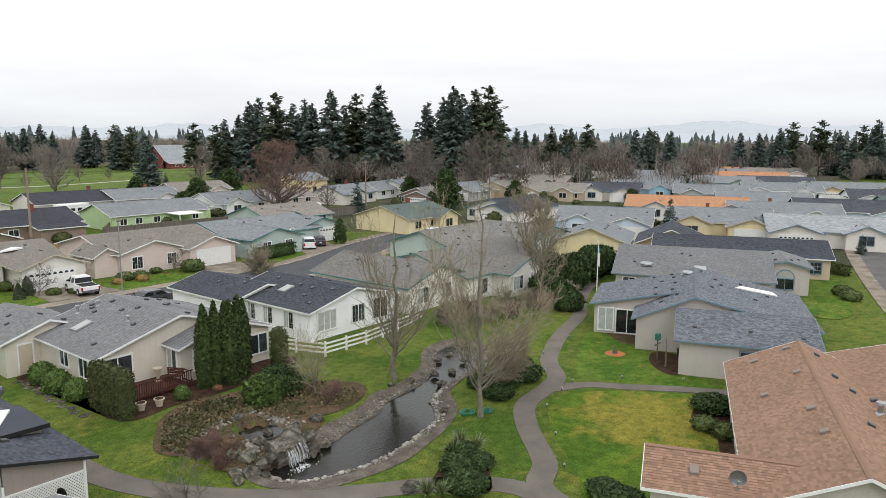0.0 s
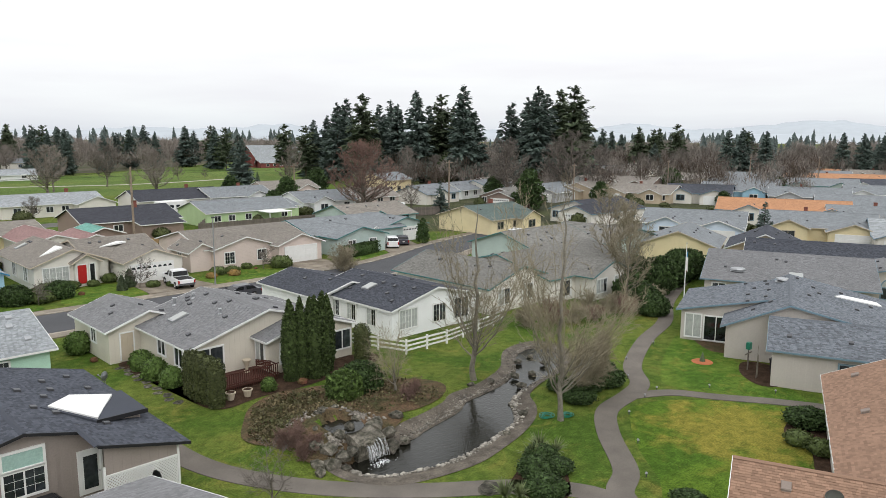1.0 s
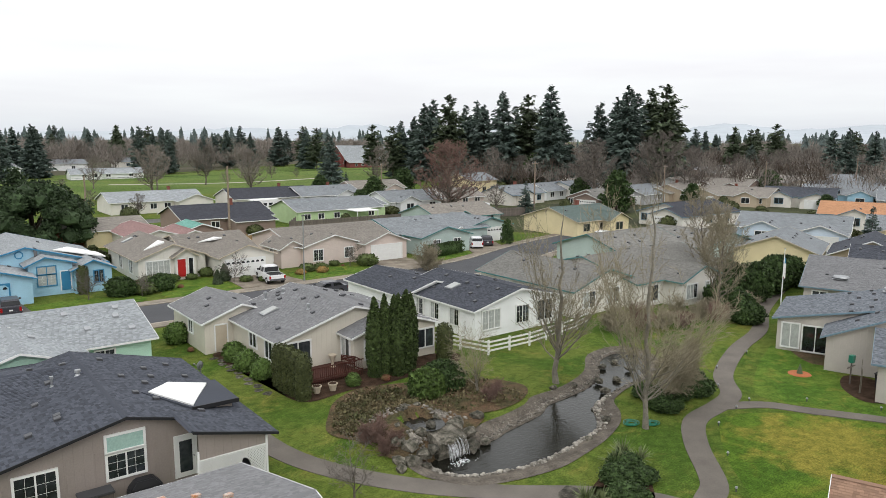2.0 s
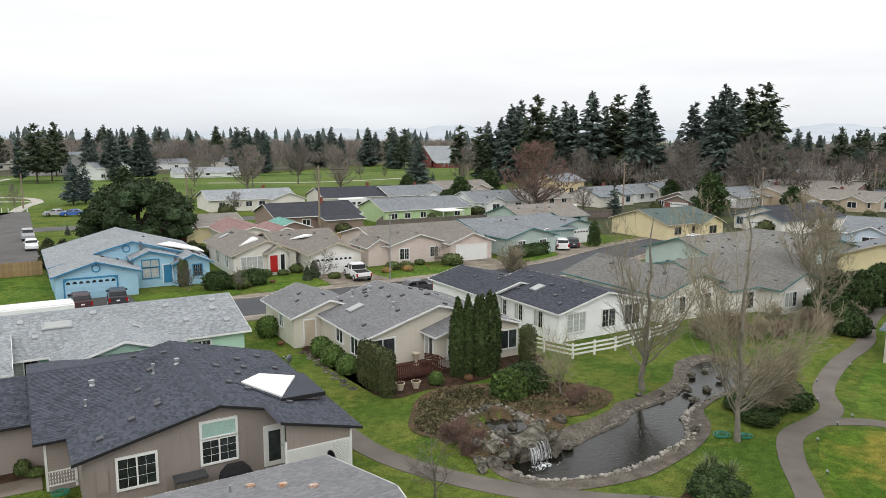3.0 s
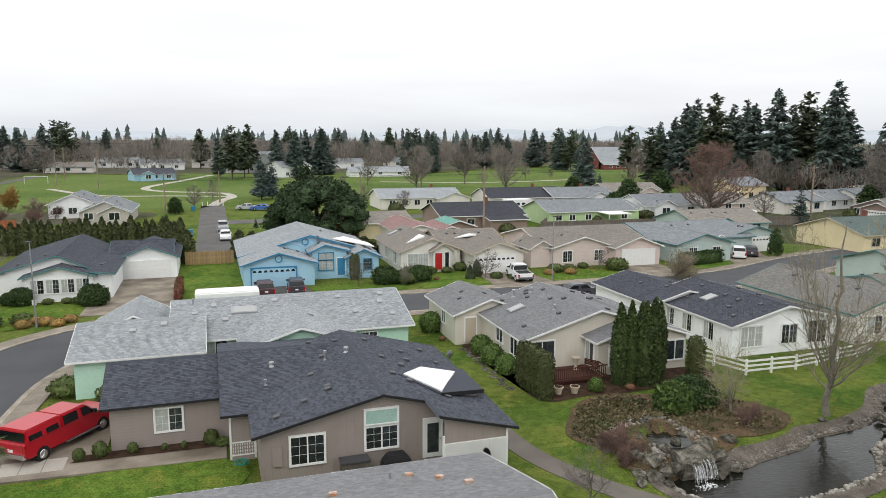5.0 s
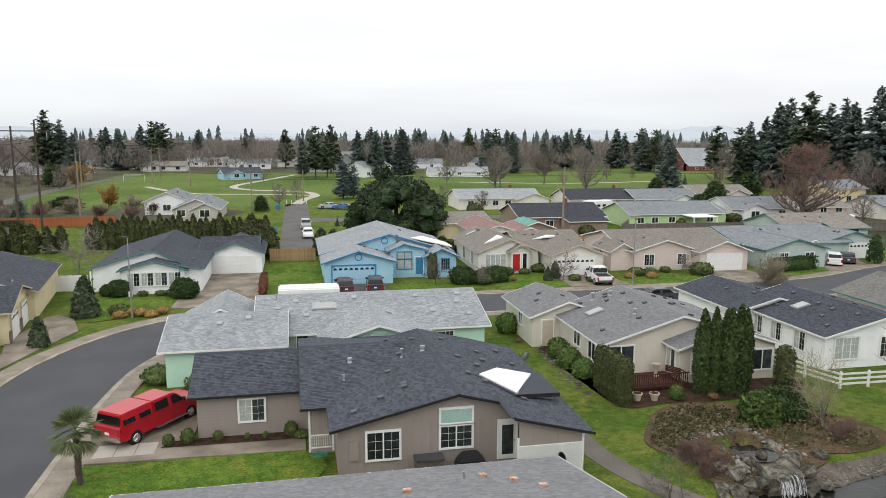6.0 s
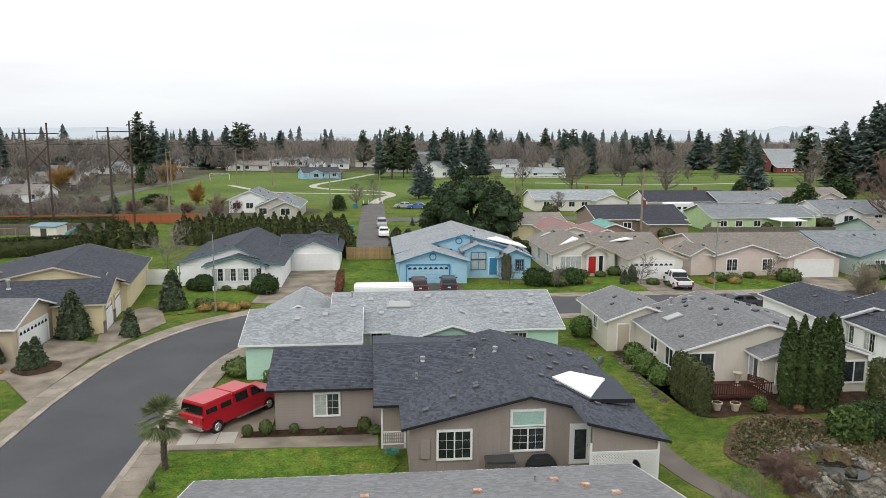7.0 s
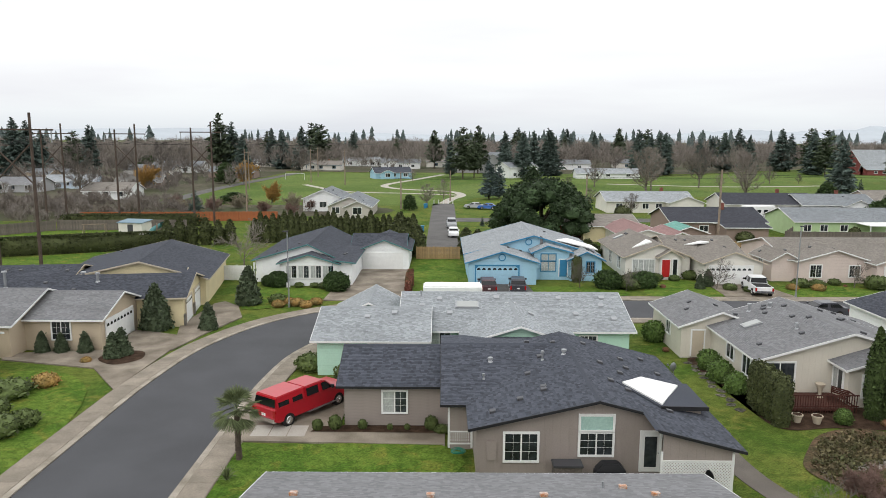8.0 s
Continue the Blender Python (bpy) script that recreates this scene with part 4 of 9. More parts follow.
h.window("S", 40.17, -2.75, 0.95, 1.35, 1.25, blind=0.5)
h.door("S", 33.82, 10.45, 0.42, 0.9, 2.05, glazed=True)
b = bmesh.new()   # raised dormer: a wedge that leaves the slope and runs level to the eave
hexa(b, [(9.8, 37.4, 3.4), (11.3, 35.0, 3.1), (13.5, 35.5, 2.6), (13.6, 38.7, 2.6), (9.8, 37.4, 3.7), (11.3, 35.0, 3.4), (13.5, 35.5, 3.1), (13.6, 38.7, 3.08)])
d = part("dormer", b, WALLS["taupe"], h.ob)
b = bmesh.new()
hexa(b, [(9.5, 37.5, 3.66), (11.15, 34.7, 3.34), (13.8, 35.3, 3.08), (13.9, 39.0, 3.04), (9.5, 37.5, 3.84), (11.15, 34.7, 3.5), (13.8, 35.3, 3.22), (13.9, 39.0, 3.18)])
part("dormer_roof", b, ROOFS["charcoal"][0], d)
b = bmesh.new()
hexa(b, [(11.15, 34.66, 3.3), (13.82, 35.26, 3.02), (13.82, 35.3, 3.02), (11.15, 34.7, 3.3), (11.15, 34.66, 3.52), (13.82, 35.26, 3.24), (13.82, 35.3, 3.24), (11.15, 34.7, 3.52)])
part("dormer_fascia", b, "trim_black", d)
b = bmesh.new()
hexa(b, [(9.8, 37.3, 3.8), (11.25, 34.85, 3.5), (13.1, 38.1, 3.25), (11.2, 38.7, 3.5), (9.8, 37.3, 3.88), (11.25, 34.85, 3.58), (13.1, 38.1, 3.42), (11.2, 38.7, 3.7)])
part("white_panel", b, "white", d, "bright white roof panel")
b = bmesh.new()   # lattice screen, crossed laths in a frame
LX0, LX1, LZ0, LZ1, LY = 10.35, 13.6, 0.35, 2.0, 31.55
n = 22
for k in range(-10, n):
    for s in (0, 1):
        xa = LX0 + (LX1 - LX0) * k / n
        za, zb = (LZ0, LZ1) if s == 0 else (LZ1, LZ0)
        xb = xa + (LZ1 - LZ0)
        t0, t1 = max(0, (LX0 - xa) / (xb - xa)), min(1, (LX1 - xa) / (xb - xa))
        if t1 - t0 > 0.02:
            A, B = Vector((xa + (xb - xa) * t0, LY - 0.02 * s, za + (zb - za) * t0)), Vector((xa + (xb - xa) * t1, LY - 0.02 * s, za + (zb - za) * t1))
            up = Vector((0.02, 0, 0.02)) if s else Vector((-0.02, 0, 0.02))
            hexa(b, [A - up, B - up, B - up + Vector((0, 0.012, 0)), A - up + Vector((0, 0.012, 0)), A + up, B + up, B + up + Vector((0, 0.012, 0)), A + up + Vector((0, 0.012, 0))])
for x0, x1, z0, z1 in ((LX0 - 0.1, LX0, 0.0, 2.5), (LX1, LX1 + 0.1, 0.0, 2.5), (LX0, LX1, LZ1, LZ1 + 0.08), (LX0, LX1, LZ0 - 0.08, LZ0)):
    box(b, x0, x1, LY - 0.05, LY + 0.03, z0, z1)
part("lattice", b, "white", h.ob, "white painted lattice screen")
b = bmesh.new()
for x in (0.35, 1.6):
    box(b, x, x + 0.11, 37.15, 37.26, 0.1, 2.7)
part("porch_post", b, "white", h.ob)
b = bmesh.new()
box(b, 0.4, 1.7, 37.15, 37.25, 1.0, 1.07)
rail = part("porch_rail", b, "white", h.ob)
for k in range(10):
    b = bmesh.new()
    box(b, 0.5 + 0.12 * k, 0.54 + 0.12 * k, 37.18, 37.22, 0.35, 1.0)
    part("baluster", b, "white", rail)
b = bmesh.new()
box(b, 0.4, 1.7, 37.15, 37.25, 0.3, 0.36)
part("bottom_rail", b, "white", rail)
b = bmesh.new()
box(b, 2.28, 2.75, 33.74, 33.85, 1.0, 2.0)
part("meter_box", b, WALLS["taupe"], h.ob)
g = bmesh.new()     # lap boards of the front wing, each one tilted over the next
hexa(g, [(0, -0.026, 0), (1, -0.026, 0), (1, 0, 0), (0, 0, 0), (0, -0.006, 0.19), (1, -0.006, 0.19), (1, 0, 0.19), (0, 0, 0.19)])
lap = bpy.data.meshes.new("lap_board")
g.to_mesh(lap)
g.free()
lap.materials.append(WALLS["taupe"])
for k in range(14):
    for x, y, rz, L in ((-5.7, 40.2, 0, 5.75), (0.48, 37.2, 0, 1.3), (-5.7, 46.8, -90, 6.6)):
        ob = new("lap_board", lap)
        ob.parent = h.ob
        ob.matrix_basis = pose(x, y, 0.05 + 0.185 * k, 0, 0, rz) @ Matrix.Diagonal((L, 1, 1, 1))
for x in (1.8, 3.0, 5.2, 6.4, 9.0):
    b = bmesh.new()
    box(b, x, x + 0.07, 33.815, 33.85, 0.3, 2.7)
    part("batten", b, WALLS["taupe"], h.ob)

# mint house with a light grey roof
h = House(0, 0, 0, "mint green house with a pale grey shingle roof", "mint", "light_grey", tabs=True)
h.block(-8.9, -1.2, 49.4, 59.0, 2.65, 3.85, "x", 54.0, ends=(1, 1))
h.block(-8.6, -2.8, 54.5, 60.5, 2.65, 4.15, "y", -5.7)
h.block(-2.9, 14.1, 52.2, 63.8, 2.65, 4.2, "x", 57.9)
h.block(1.7, 9.3, 48.8, 56.0, 2.65, 3.85, "y", 5.5, ends=(1, 0))
h.skylight(2.0, 55.6, 1.9, 0.9)
for x, y in ((-0.2, 56.6), (4.4, 56.9), (9.4, 56.8), (12.6, 55.6), (12.9, 56.9), (0.6, 54.4), (-1.6, 55.5), (6.8, 53.4), (10.4, 54.3), (-5.6, 52.4), (-3.6, 53.0), (13.2, 53.6)):
    h.vent(x, y, "metal", 0.36)
h.pipe(-1.7, 57.0, 0.4)
h.window("S", 52.17, -0.2, 0.9, 1.6, 1.5, blind=0.5)
h.window("S", 52.17, 11.0, 1.2, 1.2, 1.0)
h.window("S", 49.37, -4.4, 1.75, 1.6, 0.6, grid=False)

# blue house
h = House(0, 0, 0, "sky blue house with deep blue trim and a pale grey roof", "blue", "light_grey", "blue", True)
h.block(3.0, 19.0, 87.2, 101.0, 2.7, 4.95, "y", 11.2)
h.block(3.06, 10.9, 81.5, 90.0, 2.65, 3.85, "y", 6.9, ends=(1, 0))
h.block(11.0, 15.2, 84.6, 89.0, 3.4, 4.1, "y", 12.6, ends=(1, 0))
h.block(15.2, 18.94, 83.8, 90.0, 2.65, 3.5, "y", 17.1, ends=(1, 0))
h.garage("S", 81.45, 6.35, trim="blue", material=WALLS["blue"])
h.window("S", 84.57, 12.7, 1.1, 1.7, 1.1, trim="blue", blind=1)
h.window("S", 84.57, 12.7, 2.35, 1.7, 0.75, 2, False, trim="blue", blind=1)
h.window("S", 83.77, 17.6, 1.1, 0.9, 1.2, trim="blue")
h.door("S", 84.57, 14.5, 0.4, material="trim_blue")
for cx, cz, cy in ((6.9, 3.2, 81.44), (10.6, 4.2, 87.15)):
    b = bmesh.new()
    for k in range(14):
        a, c = math.tau * k / 14, math.tau * (k + 1) / 14
        hexa(b, [(cx + r * math.cos(q), yy, cz + r * math.sin(q)) for yy in (cy - 0.05, cy + 0.02) for r, q in ((0.32, a), (0.32, c), (0.43, c), (0.43, a))])
    bmesh.ops.recalc_face_normals(b, faces=b.faces)
    part("round_vent", b, "trim_blue", h.ob)
b = bmesh.new()
hexa(b, [(14.0, 88.0, 4.3), (19.2, 87.4, 3.15), (19.0, 90.6, 3.2), (16.0, 91.2, 4.05), (14.0, 88.0, 4.4), (19.2, 87.4, 3.3), (19.0, 90.6, 3.35), (16.0, 91.2, 4.15)])
part("white_panel", b, "white", h.ob)
h.scatter(9, 3)

# cream house with a red door
h = House(0, 0, 0, "cream house with a taupe shingle roof and red front door", "offwhite", "tan", "tan", True)
h.block(22.2, 30.0, 85.6, 99.5, 2.7, 4.2, "y", 26.2)
h.block(28.5, 37.0, 87.0, 99.0, 2.7, 4.2, "x", 93.0)
h.block(30.6, 37.2, 82.0, 94.0, 2.65, 3.85, "y", 33.9, ends=(1, 0))
h.block(26.2, 28.6, 84.9, 88.0, 2.9, 3.6, "y", 27.4, ends=(1, 0))
h.garage("S", 81.95, 33.6)
h.window("S", 85.55, 24.4, 0.75, 2.6, 1.6, 4, blind=1)
h.door("S", 84.85, 26.9, 0.35, 0.95, 2.1, "red")
h.window("S", 84.85, 28.0, 0.5, 0.5, 2.0, 1, False)
h.window("S", 86.95, 29.6, 0.8, 1.5, 1.4, 2)
h.window("W", 22.15, 88.5, 0.8, 1.4, 1.5, 2, blind=0.5)
h.window("W", 22.15, 93.0, 0.8, 1.2, 1.5, 2)
for q in ([(23.6, 88.2), (25.8, 87.4), (25.5, 89.0)], [(30.6, 89.8), (33.6, 89.3), (32.9, 90.5)]):
    b = bmesh.new()
    c = [(x, y, h.roof_z(x, y)) for x, y in q]
    lo, hi = [b.verts.new(p) for p in c], [b.verts.new((x, y, z + 0.1 + 0.12 * i)) for i, (x, y, z) in enumerate(c)]
    b.faces.new(hi)
    for i in range(3):
        b.faces.new((lo[i], lo[(i + 1) % 3], hi[(i + 1) % 3], hi[i]))
    bmesh.ops.recalc_face_normals(b, faces=b.faces)
    part("white_panel", b, "white", h.ob, "white triangular clerestory")
h.skylight(24.0, 97.0, 1.3, 0.8)
h.scatter(12, 5)

# pale pink house
h = House(0, 0, 0, "pale pink house with a grey-brown roof and arched porch", "pink", "tan", tabs=True)
h.block(41.6, 57.2, 84.6, 98.6, 2.65, 4.25, "x", 91.5)
h.block(50.4, 57.15, 81.7, 92.0, 2.65, 3.85, "y", 53.8, ends=(1, 0))
h.block(42.2, 50.6, 83.6, 92.0, 2.65, 3.9, "y", 46.6, ends=(1, 0))
h.block(39.4, 42.6, 84.35, 90.0, 2.65, 3.5, "y", 40.9, ends=(1, 0))
h.garage("S", 81.65, 53.8, lights=False)
h.window("S", 83.57, 44.3, 0.7, 1.3, 1.4, trim="white")
h.window("S", 83.57, 48.9, 0.75, 1.2, 1.3)
h.window("W", 39.37, 87.2, 0.7, 0.9, 1.7)
h.scatter(10, 6)

# grey-blue house with a porch and parked cars
h = House(0, 0, 0, "pale grey-green house with a grey roof and gabled porch", "sage", "slate", "teal")
h.block(58.8, 76.0, 86.0, 99.0, 2.65, 4.3, "x", 92.5)
h.block(59.8, 68.6, 81.6, 92.0, 2.65, 3.9, "y", 64.2, ends=(1, 0))
h.block(73.0, 82.0, 87.0, 97.0, 2.65, 3.9, "y", 77.5, ends=(1, 0))
h.window("S", 81.57, 62.4, 0.9, 1.2, 1.2)
h.window("S", 81.57, 66.2, 0.9, 1.2, 1.2)
h.window("S", 85.97, 70.5, 2.2, 1.0, 0.1, 1, False, arch=True)
h.garage("S", 86.95, 77.5)
h.scatter(10, 7)

# cream house above the pond
h = House(0, 0, 0, "cream house with a grey shingle roof and white trim", "cream", "grey", tabs=True, overhang=0.36)
CREAM = h
h.block(18.6, 24.6, 54.0, 61.4, 2.6, 3.65, "y", 21.6)
h.block(20.9, 33.3, 45.5, 55.6, 2.6, 4.35, "y", 26.9)
h.block(25.8, 33.2, 43.6, 52.0, 2.6, 3.75, "y", 29.6, ends=(1, 0))
h.skylight(22.9, 51.6, 1.3, 0.95)
for x, y in ((22.0, 56.3), (19.9, 56.9), (20.6, 58.4), (22.9, 54.5), (24.6, 53.2), (25.6, 51.0), (24.9, 54.2), (26.2, 53.6), (21.8, 47.6), (24.6, 47.5), (28.9, 50.7), (29.4, 51.2), (26.3, 50.0), (29.0, 53.6), (31.0, 52.5), (28.1, 46.3), (31.6, 45.6), (25.2, 54.8), (30.5, 54.4)):
    h.vent(x, y)
h.pipe(24.0, 54.6, 0.5, 0.1)
h.pipe(25.4, 54.2, 0.3, 0.1)
h.pipe(24.8, 48.6, 0.3, 0.08)
h.window("S", 45.47, 22.3, 0.35, 1.9, 2.0, 2, False)
h.window("W", 25.77, 44.7, 0.9, 1.1, 1.35, 2, False, blind=0.5)
h.window("S", 43.57, 27.6, 0.75, 1.7, 1.4, 2, False)
h.window("S", 43.57, 32.2, 0.75, 1.5, 1.4, 2, False)
h.window("W", 20.87, 50.0, 1.25, 1.2, 1.0, 2, False)
h.window("W", 20.87, 47.2, 1.0, 1.2, 1.25, 2, False)
h.window("W", 18.57, 57.0, 1.2, 0.9, 1.1, 2, False)
h.door("S", 53.97, 19.9, 0.15, material="trim_tan")
b = bmesh.new()
box(b, 21.2, 25.7, 42.6, 45.45, 0.2, 0.34)
part("deck_floor", b, "deck", h.ob, "dark red deck")
for x0, x1, y0, y1 in ((21.2, 26.0, 42.56, 42.62), (25.7, 25.76, 42.6, 43.5)):
    b = bmesh.new()
    for z in (0.45, 1.15):
        box(b, x0, x1, y0, y1, z, z + 0.07)
    k = x0
    while k < x1:
        box(b, k, k + 0.05, y0 + 0.01, y0 + 0.04, 0.0, 1.2)
        k += 0.16
    part("deck_rail", b, "deck", h.ob, "dark red balustrade")

# white house with a dark roof
h = House(0, 0, 0, "white house with a near-black shingle roof", "white", "dark_grey", tabs=True, overhang=0.36)
h.block(36.4, 44.0, 52.8, 62.4, 2.55, 3.5, "y", 40.0)
h.block(38.1, 48.4, 44.5, 56.0, 2.55, 3.8, "y", 43.2)
h.skylight(40.6, 50.6, 1.2, 1.0)
for x, y in ((38.6, 58.0), (39.4, 55.0), (41.4, 57.4), (39.6, 52.2), (40.2, 47.6), (41.6, 48.2), (41.8, 50.0), (42.2, 53.6), (42.0, 46.0), (44.6, 49.2), (45.4, 52.6), (39.2, 45.8)):
    h.vent(x, y)
for a in (52.4, 50.0, 47.2):
    h.window("W", 38.07, a, 0.8, 1.2, 1.4, blind=0.5)
h.window("S", 44.47, 39.9, 0.75, 2.0, 1.6, 3, blind=0.7)
h.window("S", 44.47, 43.6, 0.75, 1.5, 1.5, 2)
h.window("S", 44.47, 46.4, 0.6, 1.8, 1.8, 2)

# pale house behind the bare trees
h = House(0, 0, 0, "white house with a weathered grey roof and green gutters", "offwhite", "weathered", "teal", True)
h.block(50.4, 60.0, 44.6, 58.0, 2.65, 4.2, "y", 55.2)
h.block(58.0, 75.0, 43.2, 57.0, 2.65, 4.4, "x", 50.0)
h.block(62.5, 69.5, 41.0, 50.0, 2.65, 3.9, "y", 66.0, ends=(1, 0))
for a in (52.6, 56.2):
    h.window("S", 44.57, a, 0.75, 1.6, 1.5, 2, blind=0.5)
h.window("S", 40.97, 64.2, 0.75, 1.8, 1.4, 3, blind=0.5)
h.window("S", 40.97, 67.6, 0.75, 1.8, 1.4, 3, blind=0.5)
h.window("S", 43.17, 72.6, 0.75, 1.8, 1.4, 3, blind=1)
h.door("S", 43.17, 61.0, 0.3, 1.6, 2.0, glazed=True)
h.scatter(16, 9)
h = House(0, 0, 0, "long house with a weathered grey roof beyond the trees", "sage", "weathered", "teal")
h.block(72.0, 86.0, 56.0, 67.0, 2.65, 4.4, "x", 61.5)
h.block(84.0, 96.0, 52.0, 64.0, 2.65, 4.2, "y", 90.0)
h.scatter(8, 10)

# brown-roofed house and the taupe row, all turned by 20 degrees
h = House(0, 0, 20, "house with a faded brown shingle roof and satellite dish", "greige", "brown", tabs=True, overhang=0.38)
BROWN = h
h.block(29.3, 48.0, -11.2, -3.35, 2.65, 4.35, "x", -7.2)
h.block(29.6, 33.2, -6.0, 0.7, 2.65, 3.5, "y", 31.35, ends=(0, 1))
h.block(36.0, 50.0, -20.0, -7.2, 2.65, 4.2, "x", -13.0)
for x, y in ((46.6, -4.6), (47.4, -6.4), (40.4, -4.6), (42.6, -6.4), (37.0, -6.3), (34.0, -6.4), (30.3, -1.0)):
    h.vent(x, y, "vent_tan", 0.33)
for x, y in ((46.5, -8.0), (43.0, -8.4), (41.5, -9.0), (41.0, -9.9), (36.4, -8.8)):
    h.vent(x, y)
h.pipe(39.2, -9.8, 0.5, 0.14)
for a in (37.0, 41.0, 45.0):
    h.window("N", -3.32, a, 0.9, 1.3, 1.2, 2)

h = House(0, 0, 20, "taupe house with a blue-grey shingle roof and slate trim", "greige", "blue_grey", "slate", True, overhang=0.38)
h.block(62.4, 71.0, -3.0, 7.0, 2.65, 4.3, "x", -0.9, ends=(1, 0))
h.block(58.4, 71.4, -10.0, 3.2, 2.65, 4.6, "x", -1.2)
h.block(52.8, 62.5, -9.2, -0.2, 2.65, 3.75, "y", 57.6)
for x, y in ((54.6, -1.2), (54.6, -5.0), (54.2, -8.4), (60.5, 1.4), (62.2, 1.9), (63.4, 0.6), (65.0, 2.0), (66.2, 0.4), (67.6, 1.6), (69.0, 0.6), (70.2, 2.4), (64.0, -2.6), (66.0, -3.4), (68.0, -3.0), (63.5, -6.0), (66.4, -7.2), (69.0, -5.2), (70.4, -1.8), (61.5, 0.2), (70.6, 0.8)):
    h.vent(x, y)
h.pipe(69.4, -0.6, 0.15, 0.3)
h.window("W", 62.36, 6.0, 0.35, 1.2, 1.9, 2, False, blind=1)
h.window("W", 62.36, 4.2, 0.2, 1.8, 2.0, 2, False)
h.window("W", 52.76, -5.2, 1.2, 1.8, 0.9, 2, False, trim="slate")
b = bmesh.new()
hexa(b, [*[(x, y, h.roof_z(x, y) - 0.1) for x, y in ((66.6, -4.6), (68.0, -8.2), (69.2, -7.9), (68.0, -5.2))], *[(x, y, h.roof_z(x, y) + 0.1) for x, y in ((66.6, -4.6), (68.0, -8.2), (69.2, -7.9), (68.0, -5.2))]])
part("white_panel", b, "white", h.ob)

h = House(0, 0, 20, "grey house with an arched window and grey shingle roof", "greige", "grey", "slate", True)
h.block(77.6, 93.0, -8.8, 6.6, 2.65, 4.5, "y", 85.6)
h.block(84.6, 92.0, -13.2, -8.0, 3.1, 3.75, "x", -10.8)
h.window("W", 84.56, -10.8, 0.7, 1.7, 1.1, 2, False, trim="slate", arch=True)
h.window("W", 77.56, 5.2, 0.6, 1.2, 1.6, 2, False)
h.skylight(79.4, -1.9, 1.3, 1.3)
h.pipe(80.0, 3.6, 0.1, 0.4)
h.scatter(14, 12)
h = House(0, 0, 20, "tan house with a long black shingle roof", "tan", "dark_grey", tabs=True)
h.block(95.2, 106.0, -17.0, 3.4, 2.65, 4.1, "y", 100.4)
h.block(101.0, 112.0, -3.0, 6.0, 2.65, 4.6, "x", 1.5)
h.window("W", 95.16, -15.2, 0.8, 1.6, 1.3, 2, trim="slate")
h.scatter(14, 13)

# houses on the outer side of the curved street
h = House(0, 0, 0, "white house with a charcoal roof and teal gutters", "white", "dark_grey", "teal", True)
h.block(-21.8, -11.9, 82.4, 99.0, 2.65, 4.45, "y", -15.6)
h.block(-18.4, -12.0, 80.3, 86.0, 2.65, 3.6, "y", -15.2, ends=(1, 0))
h.block(-12.4, -10.3, 80.6, 97.0, 2.65, 2.9, "y", -12.3)
h.block(-10.5, -4.3, 90.4, 100.0, 2.65, 3.85, "y", -7.4, ends=(1, 0))
h.block(-11.5, -5.0, 92.0, 98.0, 2.7, 4.0, "x", 95.0)
h.garage("S", 90.36, -7.6, 4.8, 2.05, lights=False)
for a in (-17.2, -15.8, -14.4, -13.0):
    h.window("S", 80.27, a, 0.95, 1.15, 1.35, 2, blind=0.5)
h.scatter(9, 15)
b = bmesh.new()
for x in (-21.6, -18.6):
    box(b, x, x + 0.15, 80.6, 80.75, 0, 2.6)
part("porch_post", b, "white", h.ob)

h = House(-23.1, 62.4, 9, "cream house with a charcoal roof and two garage doors", "yellow", "dark_grey", "tan", True)
h.block(-18.0, 0.0, 0.0, 9.2, 2.75, 3.95, "x", 4.6)
h.block(-14.0, 0.6, 8.4, 23.0, 2.75, 4.55, "y", -5.6)
h.block(-19.0, -12.0, 6.0, 16.0, 2.75, 3.9, "x", 11.0)
h.block(-9.0, -1.8, 8.0, 12.2, 2.75, 3.5, "x", 10.1)
h.garage("E", 0.04, 2.3, 2.9, 2.2, trim="tan", material="white")
h.garage("E", 0.04, 6.5, 2.9, 2.2, trim="tan", material="white")
for a in (-0.1, 4.4, 8.7):
    b = bmesh.new()
    box(b, 0.0, 0.16, a, a + 0.5, 0, 1.1)
    part("stone_pier", b, "stone", h.ob)
h.pipe(-15.5, 2.4, 1.4, 0.13)
h.pipe(-8.0, 3.2, 0.7, 0.12)
h.pipe(-10.0, 5.6, 0.3, 0.15)
h.scatter(12, 16)

h = House(0, 0, 0, "tan house with a grey shingle roof and white garage door", "tan", "grey", tabs=True)
h.block(-34.0, -27.0, 55.0, 62.4, 2.65, 3.95, "x", 58.7)
h.block(-52.0, -33.0, 53.0, 63.0, 2.65, 4.3, "x", 58.0)
h.garage("E", -26.96, 58.3, 4.88, 2.1)
h.window("S", 54.97, -30.1, 0.95, 1.4, 1.4, 2)
h = House(0, 0, 0, "white garage at the edge of a driveway", "offwhite", "grey")
h.block(-40.0, -32.6, 44.6, 50.6, 2.65, 3.7, "x")
h.window("E", -32.56, 48.0, 0.6, 1.4, 1.2, 1, False, trim="teal", arch=True)

